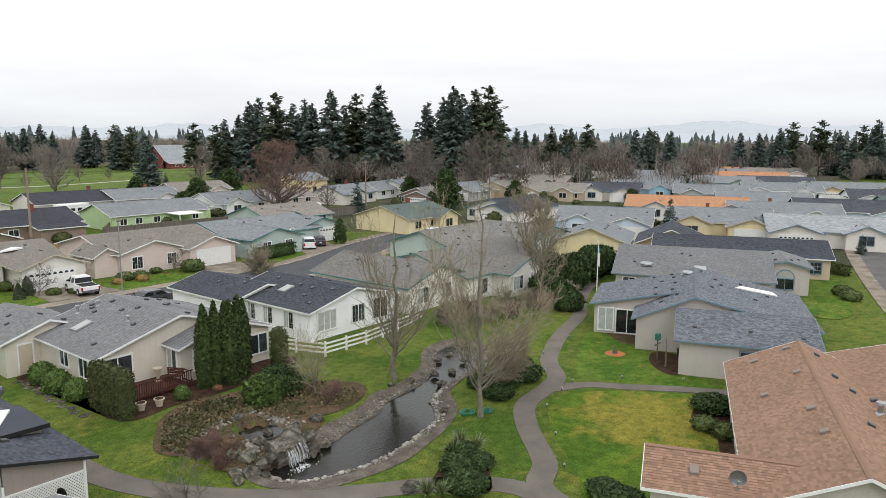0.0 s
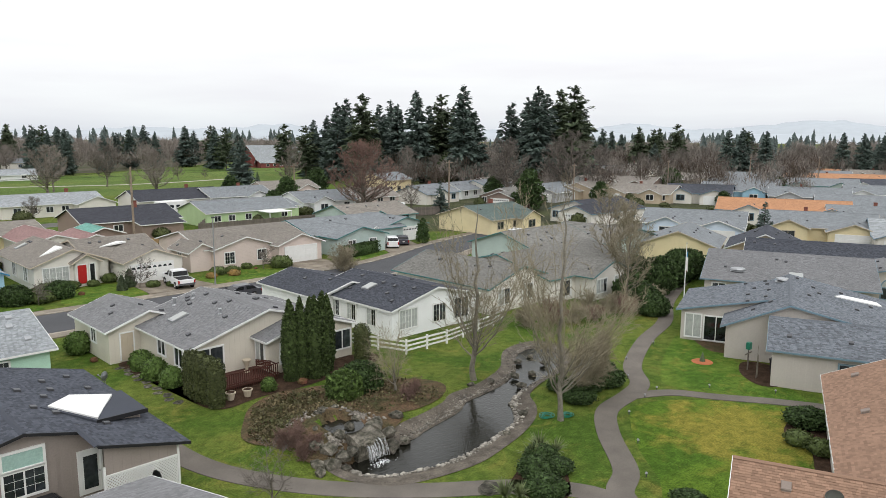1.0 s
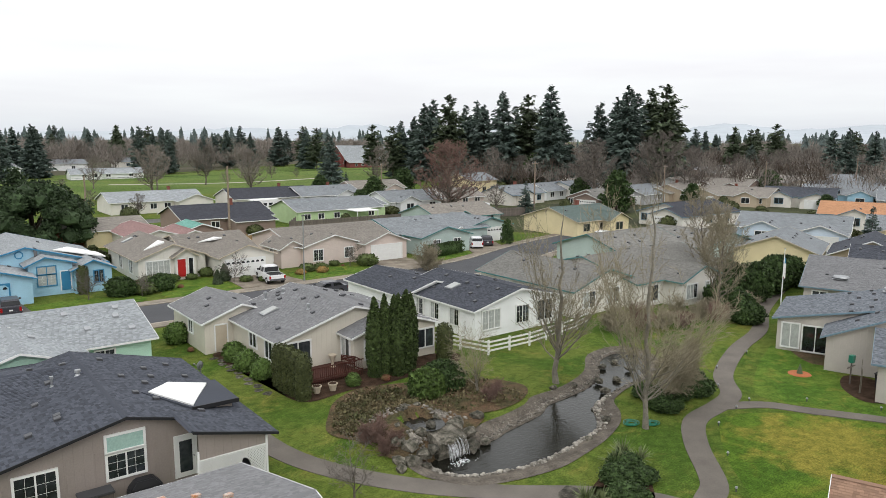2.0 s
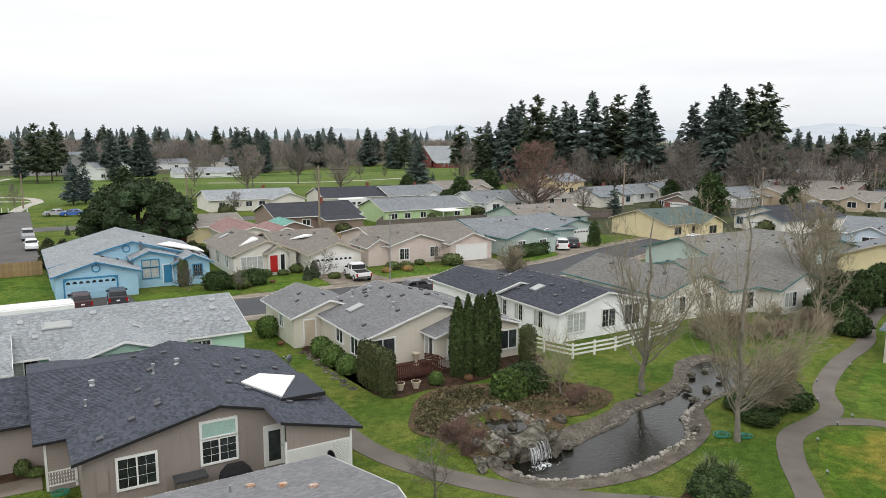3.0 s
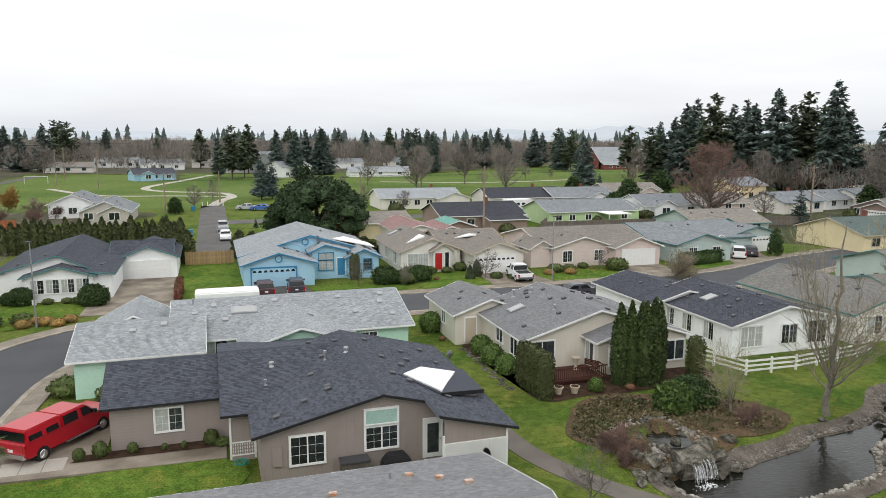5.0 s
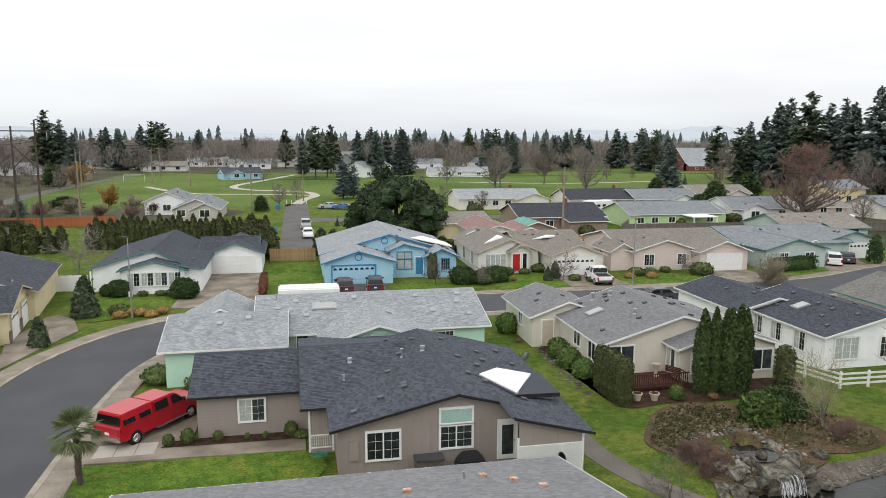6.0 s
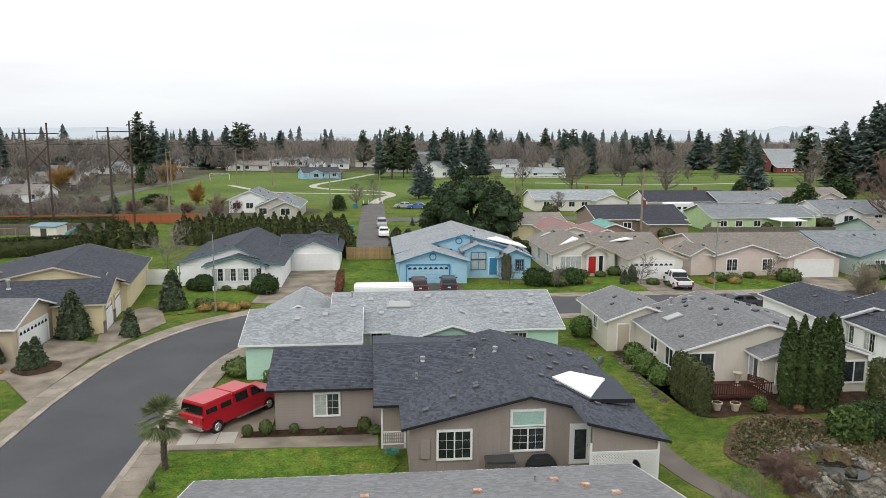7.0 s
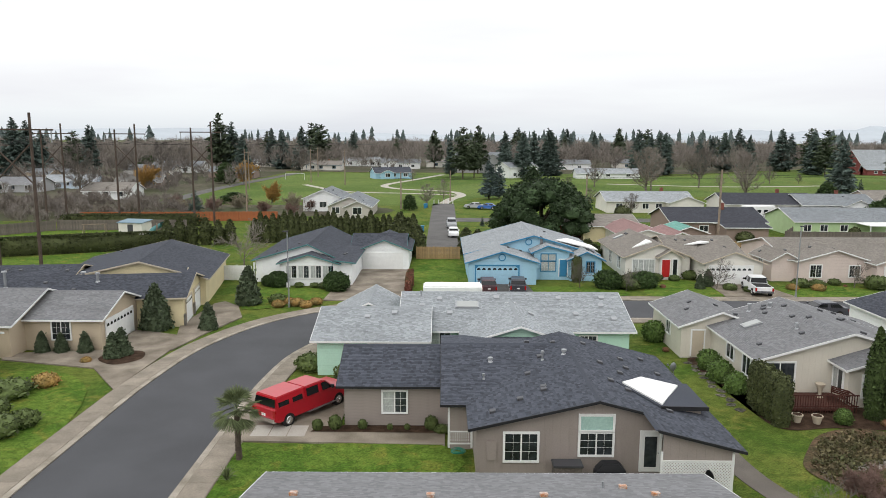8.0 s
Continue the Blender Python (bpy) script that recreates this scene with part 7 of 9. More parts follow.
def clump_tree(r, h, seed, material, label):
    """A dense evergreen of many leafy clumps on a short forked trunk, with an uneven outline."""
    ob = base("evergreen_tree", label=label, category="tree")
    rr, rng = random.Random(seed), np.random.default_rng(seed)
    bm = bmesh.new()
    tube(bm, (0, 0, -0.2), (0, 0, h * 0.6), 0.045 * r + 0.1, 0.06, 8)
    for k in range(5):
        a = k * 1.26 + rr.uniform(-0.3, 0.3)
        tube(bm, (0, 0, h * 0.18), (r * 0.6 * math.cos(a), r * 0.6 * math.sin(a), h * 0.5), 0.12, 0.05, 6)
    part("trunk", bm, "bark_dark", ob)
    pts = []
    for k in range(46):
        a, z = k * 2.4 + rr.uniform(-0.3, 0.3), (k + rr.random()) / 46
        wide = math.sqrt(max(0.02, 1 - (2 * z - 0.75) ** 2 / 1.6)) * (1.05 - 0.55 * z)
        q = r * wide * rr.uniform(0.45, 0.92)
        c = np.array((q * math.cos(a), q * math.sin(a), h * (0.1 + 0.84 * z)))
        rs = r * rr.uniform(0.2, 0.34)
        d = rng.normal(size=(85, 3))
        d /= np.linalg.norm(d, axis=1)[:, None]
        d[:, 2] *= 0.8
        pts += (c + d * rs * rng.uniform(0.6, 1.15, (85, 1))).tolist()
    v, f = leaf_quads(pts, 0.075 * r, rng)
    crown("crown", v, f, material, ob)
    return ob


ROUND = clump_tree(4.0, 9.0, 37, "holly", "dense dark rounded evergreen between houses")
stand(ROUND, 131.5, 104.5, 0, 0, 1.05)
for x, y, r_, h_ in ((98.2, 183.1, 3.3, 5.4), (98.5, 155.1, 3.5, 6.4), (122.2, 176.6, 4.6, 7.2), (203.8, 278.0, 5.1, 11.5), (180.8, 178.3, 7.3, 10.5), (77.5, 82.9, 1.2, 3.8), (185.7, 35.1, 1.8, 2.8), (139.5, 19.0, 1.5, 2.6), (125.0, 34.5, 1.2, 2.0), (-76.9, 254.6, 4.2, 7.0), (-52.3, 180.2, 4.1, 2.6), (-153.2, 374.3, 5.4, 6.0), (-7.6, 165.0, 1.9, 3.4), (9.3, 121.7, 1.2, 2.0), (90, 148, 2.6, 4.0), (106, 150, 2.2, 3.6), (146, 128, 3.4, 6.0), (164, 106, 3.0, 5.0), (210, 110, 4.0, 7.0), (176, 78, 2.4, 3.6), (228, 84, 3.0, 5.0)):
    plant(ROUND, x, y, 0, x * 23, r_ / 4.0, h_ / 9.0)
FARBUSH = bush_mesh("shrub", 1.4, 1.4, 1.4, "hedge", 39, 0.16, 420, "round", "dark green garden shrub between houses", "shrub")
stand(FARBUSH, 131.8, 53.8)
rng = random.Random(64)
for k in range(100):
    if k < 45:
        x, y = rng.uniform(110, 300), rng.uniform(22, 100)
    elif k < 75:
        x, y = rng.uniform(84, 200), rng.uniform(98, 180)
    else:
        x, y = rng.uniform(36, 90), rng.choice((104, 118, 138, 152, 176)) + rng.uniform(-3, 3)
    plant(FARBUSH, x, y, 0, k * 40, rng.uniform(0.6, 1.5), rng.uniform(0.7, 1.8))
FIR_GROVE = [(163, 221, 29), (181, 239, 32), (167, 211, 32), (185, 223, 29), (201, 235, 28), (184, 211, 28), (179, 195, 32), (206, 217, 28), (189, 192, 28), (207, 203, 25), (180, 172, 30), (192, 178, 25), (174, 243, 24), (164, 238, 22), (156, 232, 18), (171, 270, 19), (191, 160, 25), (210, 168, 30), (189, 147, 32), (199, 151, 30), (209, 153, 29), (196, 138, 29), (205, 142, 25)]
FIR_EAST = [(323, 95, 18.6), (329, 89, 18.4), (338, 83, 20.4), (344, 79, 20.8), (360, 71, 21.8), (345, 47, 21.8), (352, 41, 22.4), (340, 55, 17), (372, 66, 20), (366, 190, 21), (420, 230, 19.6), (460, 290, 19), (280, 118, 20), (288, 112, 19), (275, 121, 19), (302, 176, 19), (314, 175, 18), (335, 217, 19), (357, 219, 18), (443, 230, 18), (360, 50, 22), (384, 58, 20)]
FIR_WEST = [(-97, 315, 23), (-92, 316, 20), (-80, 289, 17), (-92, 389, 20), (-82, 370, 19), (-75, 413, 21), (-66, 394, 20), (-131, 268, 18), (-160, 288, 18), (-153, 258, 22), (-153, 266, 21), (-150, 294, 16), (16, 329, 19), (29, 338, 17), (40, 357, 19), (41, 327, 19), (47, 316, 19), (99, 407, 19), (95, 336, 18), (103, 334, 17), (145, 372, 19), (156, 368, 17), (173, 337, 20), (173, 326, 18)]
FIR_PARK = [(8, 289, 18), (3, 299, 14), (33, 298, 18), (46, 316, 20), (27, 308, 14), (13, 299, 15), (106, 437, 19), (86, 318, 18), (91, 317, 17), (100, 324, 15), (127, 358, 15), (152, 391, 17), (181, 356, 19), (182, 378, 17), (104, 187, 16)]
for k, (x, y, h_) in enumerate(FIR_GROVE + FIR_EAST + FIR_WEST + FIR_PARK):
    if k < 4:
        stand(FIRS[k], x, y, 0, k * 40, h_ / 28)
    else:
        plant(FIRS[(k * 7 + k // 3) % 4], x, y, 0, k * 40, h_ / 28)
# the great broad evergreen behind the blue house
def broad_evergreen(x, y):
    ob = base("evergreen_tree", x, y, 0, 0, "great broad dark evergreen tree behind the blue house", "tree")
    bm = bmesh.new()
    tube(bm, (0, 0, -0.2), (0, 0, 6), 0.5, 0.3, 9)
    for a in range(7):
        tube(bm, (0, 0, 2.2), (4.5 * math.cos(a), 4.5 * math.sin(a), 6.0), 0.22, 0.08, 6)
    part("trunk", bm, "bark_dark", ob)
    rng = np.random.default_rng(5)
    pts = []
    rr = random.Random(4)
    core = bmesh.new()
    for k in range(120):
        a, q = rr.uniform(0, math.tau), math.sqrt(rr.random())
        rad = 7.7 * q
        z = 0.6 + 8.5 * math.sqrt(max(0, 1 - (rad / 8.9) ** 2)) * (rr.uniform(0.1, 1.0) if rad > 5 else rr.uniform(0.7, 1.0))
        c = np.array((rad * math.cos(a), rad * math.sin(a), z))
        rs = rr.uniform(1.2, 2.0)
        d = rng.normal(size=(150, 3))
        d /= np.linalg.norm(d, axis=1)[:, None]
        d[:, 2] = np.abs(d[:, 2]) * 1.0 - 0.25
        pts += (c + d * rs * rng.uniform(0.85, 1.12, (150, 1))).tolist()
        lump(core, *c, rs * 0.82, rs * 0.82, rs * 0.7, k, sub=1, flat=-0.9)
    for k in range(26):     # a pointed head behind
        t = k / 26
        c = np.array((-1.0 + 1.0 * math.sin(k * 2.4) * (1 - t) * 3, 4.6 + math.cos(k * 2.4) * (1 - t) * 3, 6 + 5.4 * t))
        d = rng.normal(size=(70, 3)) * (0.9 - 0.5 * t)
        pts += (c + d).tolist()
    v, f = leaf_quads(pts, 0.24, rng)
    cr = crown("crown", v, f, "yew", ob)
    part("inner_mass", core, "yew", cr)
broad_evergreen(16.6, 120.0)

# leafless woods
BARES = [limb_tree(14, 5.6, 51, 24, 0.16, 0.16, 0.5, 0.3, 0.026, "bark", "twig", "leafless broad tree in the distance", fine=1),
         limb_tree(15, 5.0, 52, 24, 0.2, 0.18, 0.55, 0.3, 0.026, "bark", "twig", "leafless rounded tree in the distance", fine=1),
         limb_tree(14, 4.2, 53, 24, 0.14, 0.2, 0.5, 0.26, 0.026, "bark", "twig", "leafless upright tree in the distance", fine=1)]
stand(limb_tree(15.0, 9.4, 55, 44, 0.1, 0.3, 0.42, 0.5, 0.024, "bark", "twig_red", "wide round leafless tree with reddish twigs"), 98.2, 124.2)
stand(bare_tree(6.4, 56, DOME, 0.1, 0.2, 0.03, "bark", "twig_gold", "golden leafless willow by the field", "willow"), -43, 180, 0, 0, 0.9)
stand(bare_tree(8, 57, DOME, 0.1, 0.2, 0.035, "bark", "twig_gold", "round golden leafless willow tree", "willow"), -92, 222, 0, 0)
stand(bare_tree(9, 58, DOME, 0.1, 0.2, 0.035, "bark", "twig_gold", "round golden leafless willow tree", "willow"), -68, 246, 0, 0)
spots = [(0.2, 192, 5.5), (67.1, 231.3, 12.4), (87.2, 244.7, 13.1), (93.1, 241.4, 12.3), (98.7, 233.6, 11.7), (122.0, 268.1, 7.0), (133.3, 269.0, 9.0), (41.5, 157.3, 4.9), (52, 246, 11), (110, 262, 11), (-3.7, 171.4, 5.8), (-21.6, 301.6, 5), (-11.6, 275.5, 11), (109.0, 120.5, 6.4), (147.6, 124.9, 17), (161.2, 123.2, 14), (170.3, 120.2, 19), (179.4, 117.6, 14.4), (203.5, 124.8, 15), (154, 130, 15), (176, 128, 16), (282.6, 125.7, 19), (279.8, 43.8, 10), (149.1, 41.3, 3.4), (161.1, 34.3, 2.4), (170, 175, 11), (185, 160, 12), (200, 175, 13), (215, 160, 12), (228, 180, 13), (232, 150, 13), (222, 128, 12), (196, 205, 12), (262, 120, 14), (258, 132, 13), (300, 100, 14), (310, 140, 14)]
rng = random.Random(21)
def in_field(x, y):
    return inside([(-70, 176), (10, 176), (40, 206), (170, 210), (260, 300), (255, 420), (120, 330), (30, 330), (-64, 330)], x, y)
while len(spots) < 270:
    az, dist = rng.uniform(-88, 36), 150 + 460 * rng.random() ** 0.8
    x, y = -dist * math.sin(radians(az)), dist * math.cos(radians(az))
    if in_field(x, y) or (abs(x) < 8 and y < 330) or (y < 135 and x < 300) or (x > 30 and y < 175 and x < 170) or (dist < 230 and az < -62 and az > -80):
        continue
    if az > 8 and dist < 190 and x > -70:
        continue
    spots.append((x, y, rng.uniform(9, 15)))
for k, (x, y, h_) in enumerate(spots):
    src = BARES[k % 3]
    if k < 3:
        stand(src, x, y, 0, k * 50, h_ / 14)
    else:
        plant(src, x, y, 0, k * 50, h_ / 14 * rng.uniform(1.1, 1.5), h_ / 14)
# far woods
def twig_woods(name, label, count, area, hmin, hmax, seed, material="twig"):
    """Far leafless trees too many to count: fans of thin twigs on short stems."""
    rng = np.random.default_rng(seed)
    vs = []
    made = 0
    while made < count:
        az, dist = rng.uniform(area[0], area[1]), area[2] + (area[3] - area[2]) * rng.random() ** 0.8
        x, y = -dist * math.sin(radians(az)), dist * math.cos(radians(az))
        if in_field(x, y):
            continue
        made += 1
        h_ = rng.uniform(hmin, hmax)
        n = 150 if dist < 420 else 80
        th, u = rng.uniform(0, math.tau, n), rng.uniform(0, 1, n) ** 0.6
        rad = h_ * 0.42 * np.sqrt(rng.uniform(0, 1, n))
        top = np.stack([x + rad * np.cos(th), y + rad * np.sin(th), h_ * (0.35 + 0.65 * u * np.sqrt(np.maximum(0.05, 1 - (rad / (h_ * 0.5)) ** 2)))], 1)
        foot = np.stack([x + 0.35 * (top[:, 0] - x), y + 0.35 * (top[:, 1] - y), top[:, 2] * 0.45], 1)
        k = top - (top - foot) * rng.uniform(0.15, 0.7, (n, 1)) + rng.normal(size=(n, 3)) * h_ * 0.07
        side = np.stack([-np.sin(th), np.cos(th), np.zeros(n)], 1) * (0.02 + dist * 0.00016)
        turn = rng.normal(size=(n, 3)) * (0.02 + dist * 0.0001)
        vs.append(np.stack([k - side - turn, k + side + turn, top + side * 0.3, top - side * 0.3], 1).reshape(-1, 3))
    v = np.concatenate(vs)
    f = np.arange(len(v)).reshape(-1, 4)
    tagged(raw(name, v.tolist(), f.tolist(), material), label, "woods", kind="stuff")


twig_woods("leafless_woods", "grey-brown leafless woods west of the playing field", 170, (13, 40, 240, 420), 4, 9, 1)
twig_woods("leafless_woods", "grey-brown leafless woods beyond the park", 900, (-45, 30, 340, 620), 9, 16, 2)
twig_woods("leafless_woods", "grey-brown leafless woods behind the houses", 230, (-72, -38, 200, 420), 5, 13, 3)
twig_woods("leafless_woods", "dark leafless woods behind the houses", 120, (-72, -38, 200, 420), 6, 14, 13, "bark_dark")
twig_woods("leafless_woods", "dark leafless woods beyond the park", 260, (-45, 38, 340, 620), 8, 15, 14, "bark")
twig_woods("leafless_woods", "grey-brown leafless woods towards the hills", 420, (-95, -60, 300, 650), 7, 14, 4)
twig_woods("leafless_woods", "far belt of leafless woods at the horizon", 1100, (-95, 45, 600, 1000), 11, 18, 5)
twig_woods("thicket", "dense brown leafless thicket beside the playing field", 150, (18.5, 38, 152, 196), 2, 4.2, 16)
twig_woods("thicket", "dark leafless thicket beside the playing field", 70, (18.5, 37, 155, 200), 2, 4, 17, "bark")
twig_woods("thicket", "low grey-brown leafless thicket", 150, (18, 40, 200, 330), 2, 4.5, 6, "twig")


def far_conifers(name, label, count, area, hmin, hmax, seed, clump=6):
    """Conifers too many to count, in loose clumps along the woods."""
    rng = np.random.default_rng(seed)
    kinds = []
    for r_, pr in ((0.22, 0.8), (0.3, 0.6), (0.2, 0.55), (0.34, 0.8), (0.26, 0.7)):
        tri = []
        for i in range(9):      # each tier a ragged skirt under the next
            z0 = 0.04 + i * 0.105
            n, a0 = 8, rng.uniform(0, 6)
            ring = []
            for k in range(n):
                rad = r_ * (1 - z0) ** pr * rng.uniform(0.45, 1.3)
                ring.append((rad * math.cos(a0 + k * math.tau / n), rad * math.sin(a0 + k * math.tau / n), z0 - 0.05 * rng.random()))
            tip = (rng.normal(0, 0.006), rng.normal(0, 0.006), min(1.0, z0 + 0.24))
            for k in range(n):
                tri += [ring[k], ring[(k + 1) % n], tip]
        kinds.append(np.array(tri))
    vs = []
    middles = rng.uniform(area[0], area[1], max(8, count // clump))
    while len(vs) < count:
        az, dist = rng.choice(middles) + rng.normal() * 0.9, rng.uniform(area[2], area[3])
        x, y = -dist * math.sin(radians(az)), dist * math.cos(radians(az))
        if in_field(x, y):
            continue
        h_, a = rng.uniform(hmin, hmax), rng.uniform(0, math.tau)
        q = kinds[len(vs) % 5] * h_
        vs.append(np.stack([x + q[:, 0] * math.cos(a) - q[:, 1] * math.sin(a), y + q[:, 0] * math.sin(a) + q[:, 1] * math.cos(a), q[:, 2]], 1))
    v = np.concatenate(vs)
    tagged(raw(name, v.tolist(), np.arange(len(v)).reshape(-1, 3).tolist(), "fir_hazed"), label, "woods", kind="stuff")


far_conifers("far_evergreens", "distant evergreens beyond the leafless woods", 190, (-95, 45, 620, 1000), 11, 22, 10, 4)
far_conifers("far_evergreens", "distant belt of evergreens at the horizon", 300, (-95, 45, 1000, 1700), 18, 31, 9, 3)
rng = random.Random(33)
planted = 0
while planted < 44:      # single firs among the leafless woods
    az, dist = rng.uniform(-92, 40), rng.uniform(340, 600)
    x, y = -dist * math.sin(radians(az)), dist * math.cos(radians(az))
    if in_field(x, y):
        continue
    q = rng.uniform(13, 22) / 28
    plant(FIRS[planted % 4], x, y, 0, planted * 47, q * rng.uniform(0.95, 1.25), q)
    planted += 1

# ---- pond stones, waterfall ----
STONES = []
for k in range(6):
    bm = bmesh.new()
    lump(bm, 0, 0, 0.25, 1, 0.8, 0.62, k * 7.3, 0.28, -0.55, 1)
    me = bpy.data.meshes.new("stone")
    bm.to_mesh(me)
    bm.free()
    me.polygons.foreach_set("use_smooth", [False] * len(me.polygons))
    me.materials.append(MAT["boulder"])
    STONES.append(me)


def boulder(x, y, z, s, k, label="grey-brown boulder by the waterfall", flat=1.0):
    ob = new("boulder", STONES[k % 6])
    ob.matrix_basis = pose(x, y, z, 0, 0, k * 67) @ Matrix.Diagonal((s, s, s * flat, 1))
    tagged(ob, label, "boulder", "pond boulders")


for k, (x, y, z, s) in enumerate(((22.1, 30.2, 0.75, 0.62), (22.9, 30.4, 0.95, 0.5), (21.0, 29.7, 0.45, 0.75), (20.6, 30.4, 0.55, 0.6), (21.4, 29.0, 0.05, 0.75), (20.5, 28.8, 0.0, 0.7), (21.9, 28.8, 0.35, 0.6), (20.0, 29.3, 0.0, 0.6), (24.4, 30.2, 0.6, 0.8), (24.0, 29.5, 0.25, 0.75), (25.0, 29.6, 0.15, 0.7), (25.0, 30.6, 0.5, 0.6), (23.9, 31.2, 0.9, 0.45), (26.8, 31.0, 0.35, 0.55), (25.6, 28.9, -0.2, 0.55), (24.7, 28.9, -0.2, 0.6), (19.6, 28.5, 0.0, 0.5), (21.3, 31.3, 1.0, 0.4), (21.5, 32.1, 1.0, 0.35), (33.4, 26.6, -0.1, 0.45), (30.4, 25.4, -0.1, 0.4), (37.4, 30.0, -0.2, 0.5), (38.6, 31.6, -0.2, 0.55), (40.2, 31.2, -0.25, 0.45), (41.4, 33.6, -0.2, 0.5), (36.4, 31.9, -0.1, 0.45), (43.4, 34.0, -0.25, 0.4), (34.7, 32.2, 0.0, 0.4), (42.6, 32.0, -0.2, 0.5), (21.0, 28.2, -0.1, 0.4), (22.9, 28.7, 0.55, 0.5), (24.3, 28.5, -0.2, 0.45))):
    boulder(x, y, z, s * 0.82, k)
# river stones round the rim, each one tipped and turned
vs, fs = [], []
rng = random.Random(5)
proto = [Vector(v.co) for v in STONES[1].vertices]
faces = [tuple(p.vertices) for p in STONES[1].polygons]
n_rim = len(POND)
near_vs, near_fs = [], []


def cobble(x, y, z, s, store):
    m = Matrix.Translation((x, y, z)) @ Euler((rng.uniform(-0.4, 0.4), rng.uniform(-0.4, 0.4), rng.uniform(0, 6))).to_matrix().to_4x4() @ Matrix.Scale(s, 4)
    n0 = len(store[0])
    store[0].extend(tuple(m @ q) for q in proto)
    store[1].extend(tuple(n0 + j for j in f_) for f_ in faces)


for k in range(2100):
    i = rng.randrange(n_rim)
    a, b = Vector(POND[i]), Vector(POND[(i + 1) % n_rim])
    d = (b - a).normalized()
    out = Vector((d.y, -d.x))
    if inside(POND, *(a + out * 0.05)):
        out = -out
    near = out.y < 0 and a.x < 37
    if near and k % 2:
        continue
    off = abs(rng.gauss(0.0, 0.24)) - 0.05 if near else abs(rng.gauss(0.1, 0.34)) - 0.02
    p = a.lerp(b, rng.random()) + out * off
    if 21.6 < p.x < 24.4 and 28.4 < p.y < 29.6:
        continue
    s = rng.choice((0.06, 0.08, 0.1, 0.12, 0.17)) * rng.uniform(0.8, 1.15) if near else rng.uniform(0.035, 0.09) * (1.2 if off < 0.25 else 0.8)
    cobble(p.x, p.y, ground_height(p.x, p.y) + 0.03, s, (near_vs, near_fs) if near else (vs, fs))
tagged(raw("cobbles", near_vs, near_fs, "cobble", smooth=True), "pale rounded cobbles edging the pond", "stones", kind="stuff")
for k in range(260):     # the two heaps of pale cobbles by the upper pool
    cx, cy, sp = ((21.6, 33.2, 0.6), (24.6, 31.6, 0.55), (21.6, 30.0, 0.3))[k % 3]
    x, y = rng.gauss(cx, sp), rng.gauss(cy, sp * 0.7)
    s = rng.uniform(0.07, 0.16)
    m = Matrix.Translation((x, y, ground_height(x, y) + 0.06)) @ Euler((rng.uniform(-0.4, 0.4), rng.uniform(-0.4, 0.4), rng.uniform(0, 6))).to_matrix().to_4x4() @ Matrix.Scale(s, 4)
    n0 = len(vs)
    vs += [tuple(m @ q) for q in proto]
    fs += [tuple(n0 + j for j in f_) for f_ in faces]
tagged(raw("river_stones", vs, fs, "stone", smooth=True), "rounded grey river stones lining the pond", "stones", kind="stuff")
MAT["foam"] = tex_mat("white_water", (0.78, 0.8, 0.82), 0.35, 0.1, 8.0, 30.0, 0.3)
bm = bmesh.new()
rng = random.Random(6)
for k in range(64):
    x = 22.6 + 0.62 * rng.random() + (0.75 if k % 3 == 0 else 0.0)
    w = rng.uniform(0.002, 0.0065)
    z1, z0 = rng.uniform(0.55, 0.75), rng.uniform(-0.28, 0.1)
    y1, y0 = 28.75 + rng.uniform(-0.06, 0.06), 28.25 + rng.uniform(-0.12, 0.1)
    prev = None
    for s in range(6):      # each strand shoots over the lip and drops
        u = s / 5
        q = Vector((x + rng.uniform(-0.015, 0.015), y1 + (y0 - y1) * u ** 0.6, z1 + (z0 - z1) * u ** 1.6))
        if prev:
            tube(bm, prev, q, w * (0.6 + 0.5 * u), w * (0.7 + 0.6 * u), 4, False)
        prev = q
for k in range(110):
    a, q = rng.uniform(0, math.tau), abs(rng.gauss(0, 0.24))
    lump(bm, 23.1 + math.cos(a) * q * 1.7, 27.95 + math.sin(a) * q * 0.8, -0.29, rng.uniform(0.015, 0.05), rng.uniform(0.015, 0.035), 0.025, k, sub=1)
tagged(part("waterfall", bm, "foam"), "small white waterfall falling into the pond", "waterfall", kind="structure")
bm = bmesh.new()
hexa(bm, [(22.2, 28.8, -0.4), (24.2, 28.7, -0.4), (24.2, 30.0, -0.4), (22.2, 30.0, -0.4), (22.3, 28.75, 0.62), (24.1, 28.65, 0.62), (24.0, 30.0, 0.98), (22.3, 30.0, 0.98)])
bmesh.ops.subdivide_edges(bm, edges=bm.edges[:], cuts=4, use_grid_fill=True)
for v in bm.verts:
    v.co += Vector((wobble(v.co, 3, 1), wobble(v.co, 3, 5), wobble(v.co, 3, 9))) * 0.12
tagged(part("rock_ledge", bm, "boulder"), "wet dark rock ledge under the waterfall", "rock")
for k, (x, y) in enumerate(((22.2, 32.4), (22.6, 32.6), (23.4, 32.5))):
    boulder(x, y, ground_height(x, y), 0.3, k + 2, "small pale boulder by the upper pool")
boulder(24.6, 21.6, 0.0, 0.75, 3, "flat pale stone set in the footpath edge", 0.25)

# ---- vehicles ----
def car_paint(name, col):
    m = plain(name, col, 0.34, 0.0, 0.5)
    m.node_tree.nodes["Principled BSDF"].inputs["Coat Weight"].default_value = 0.3
    return m


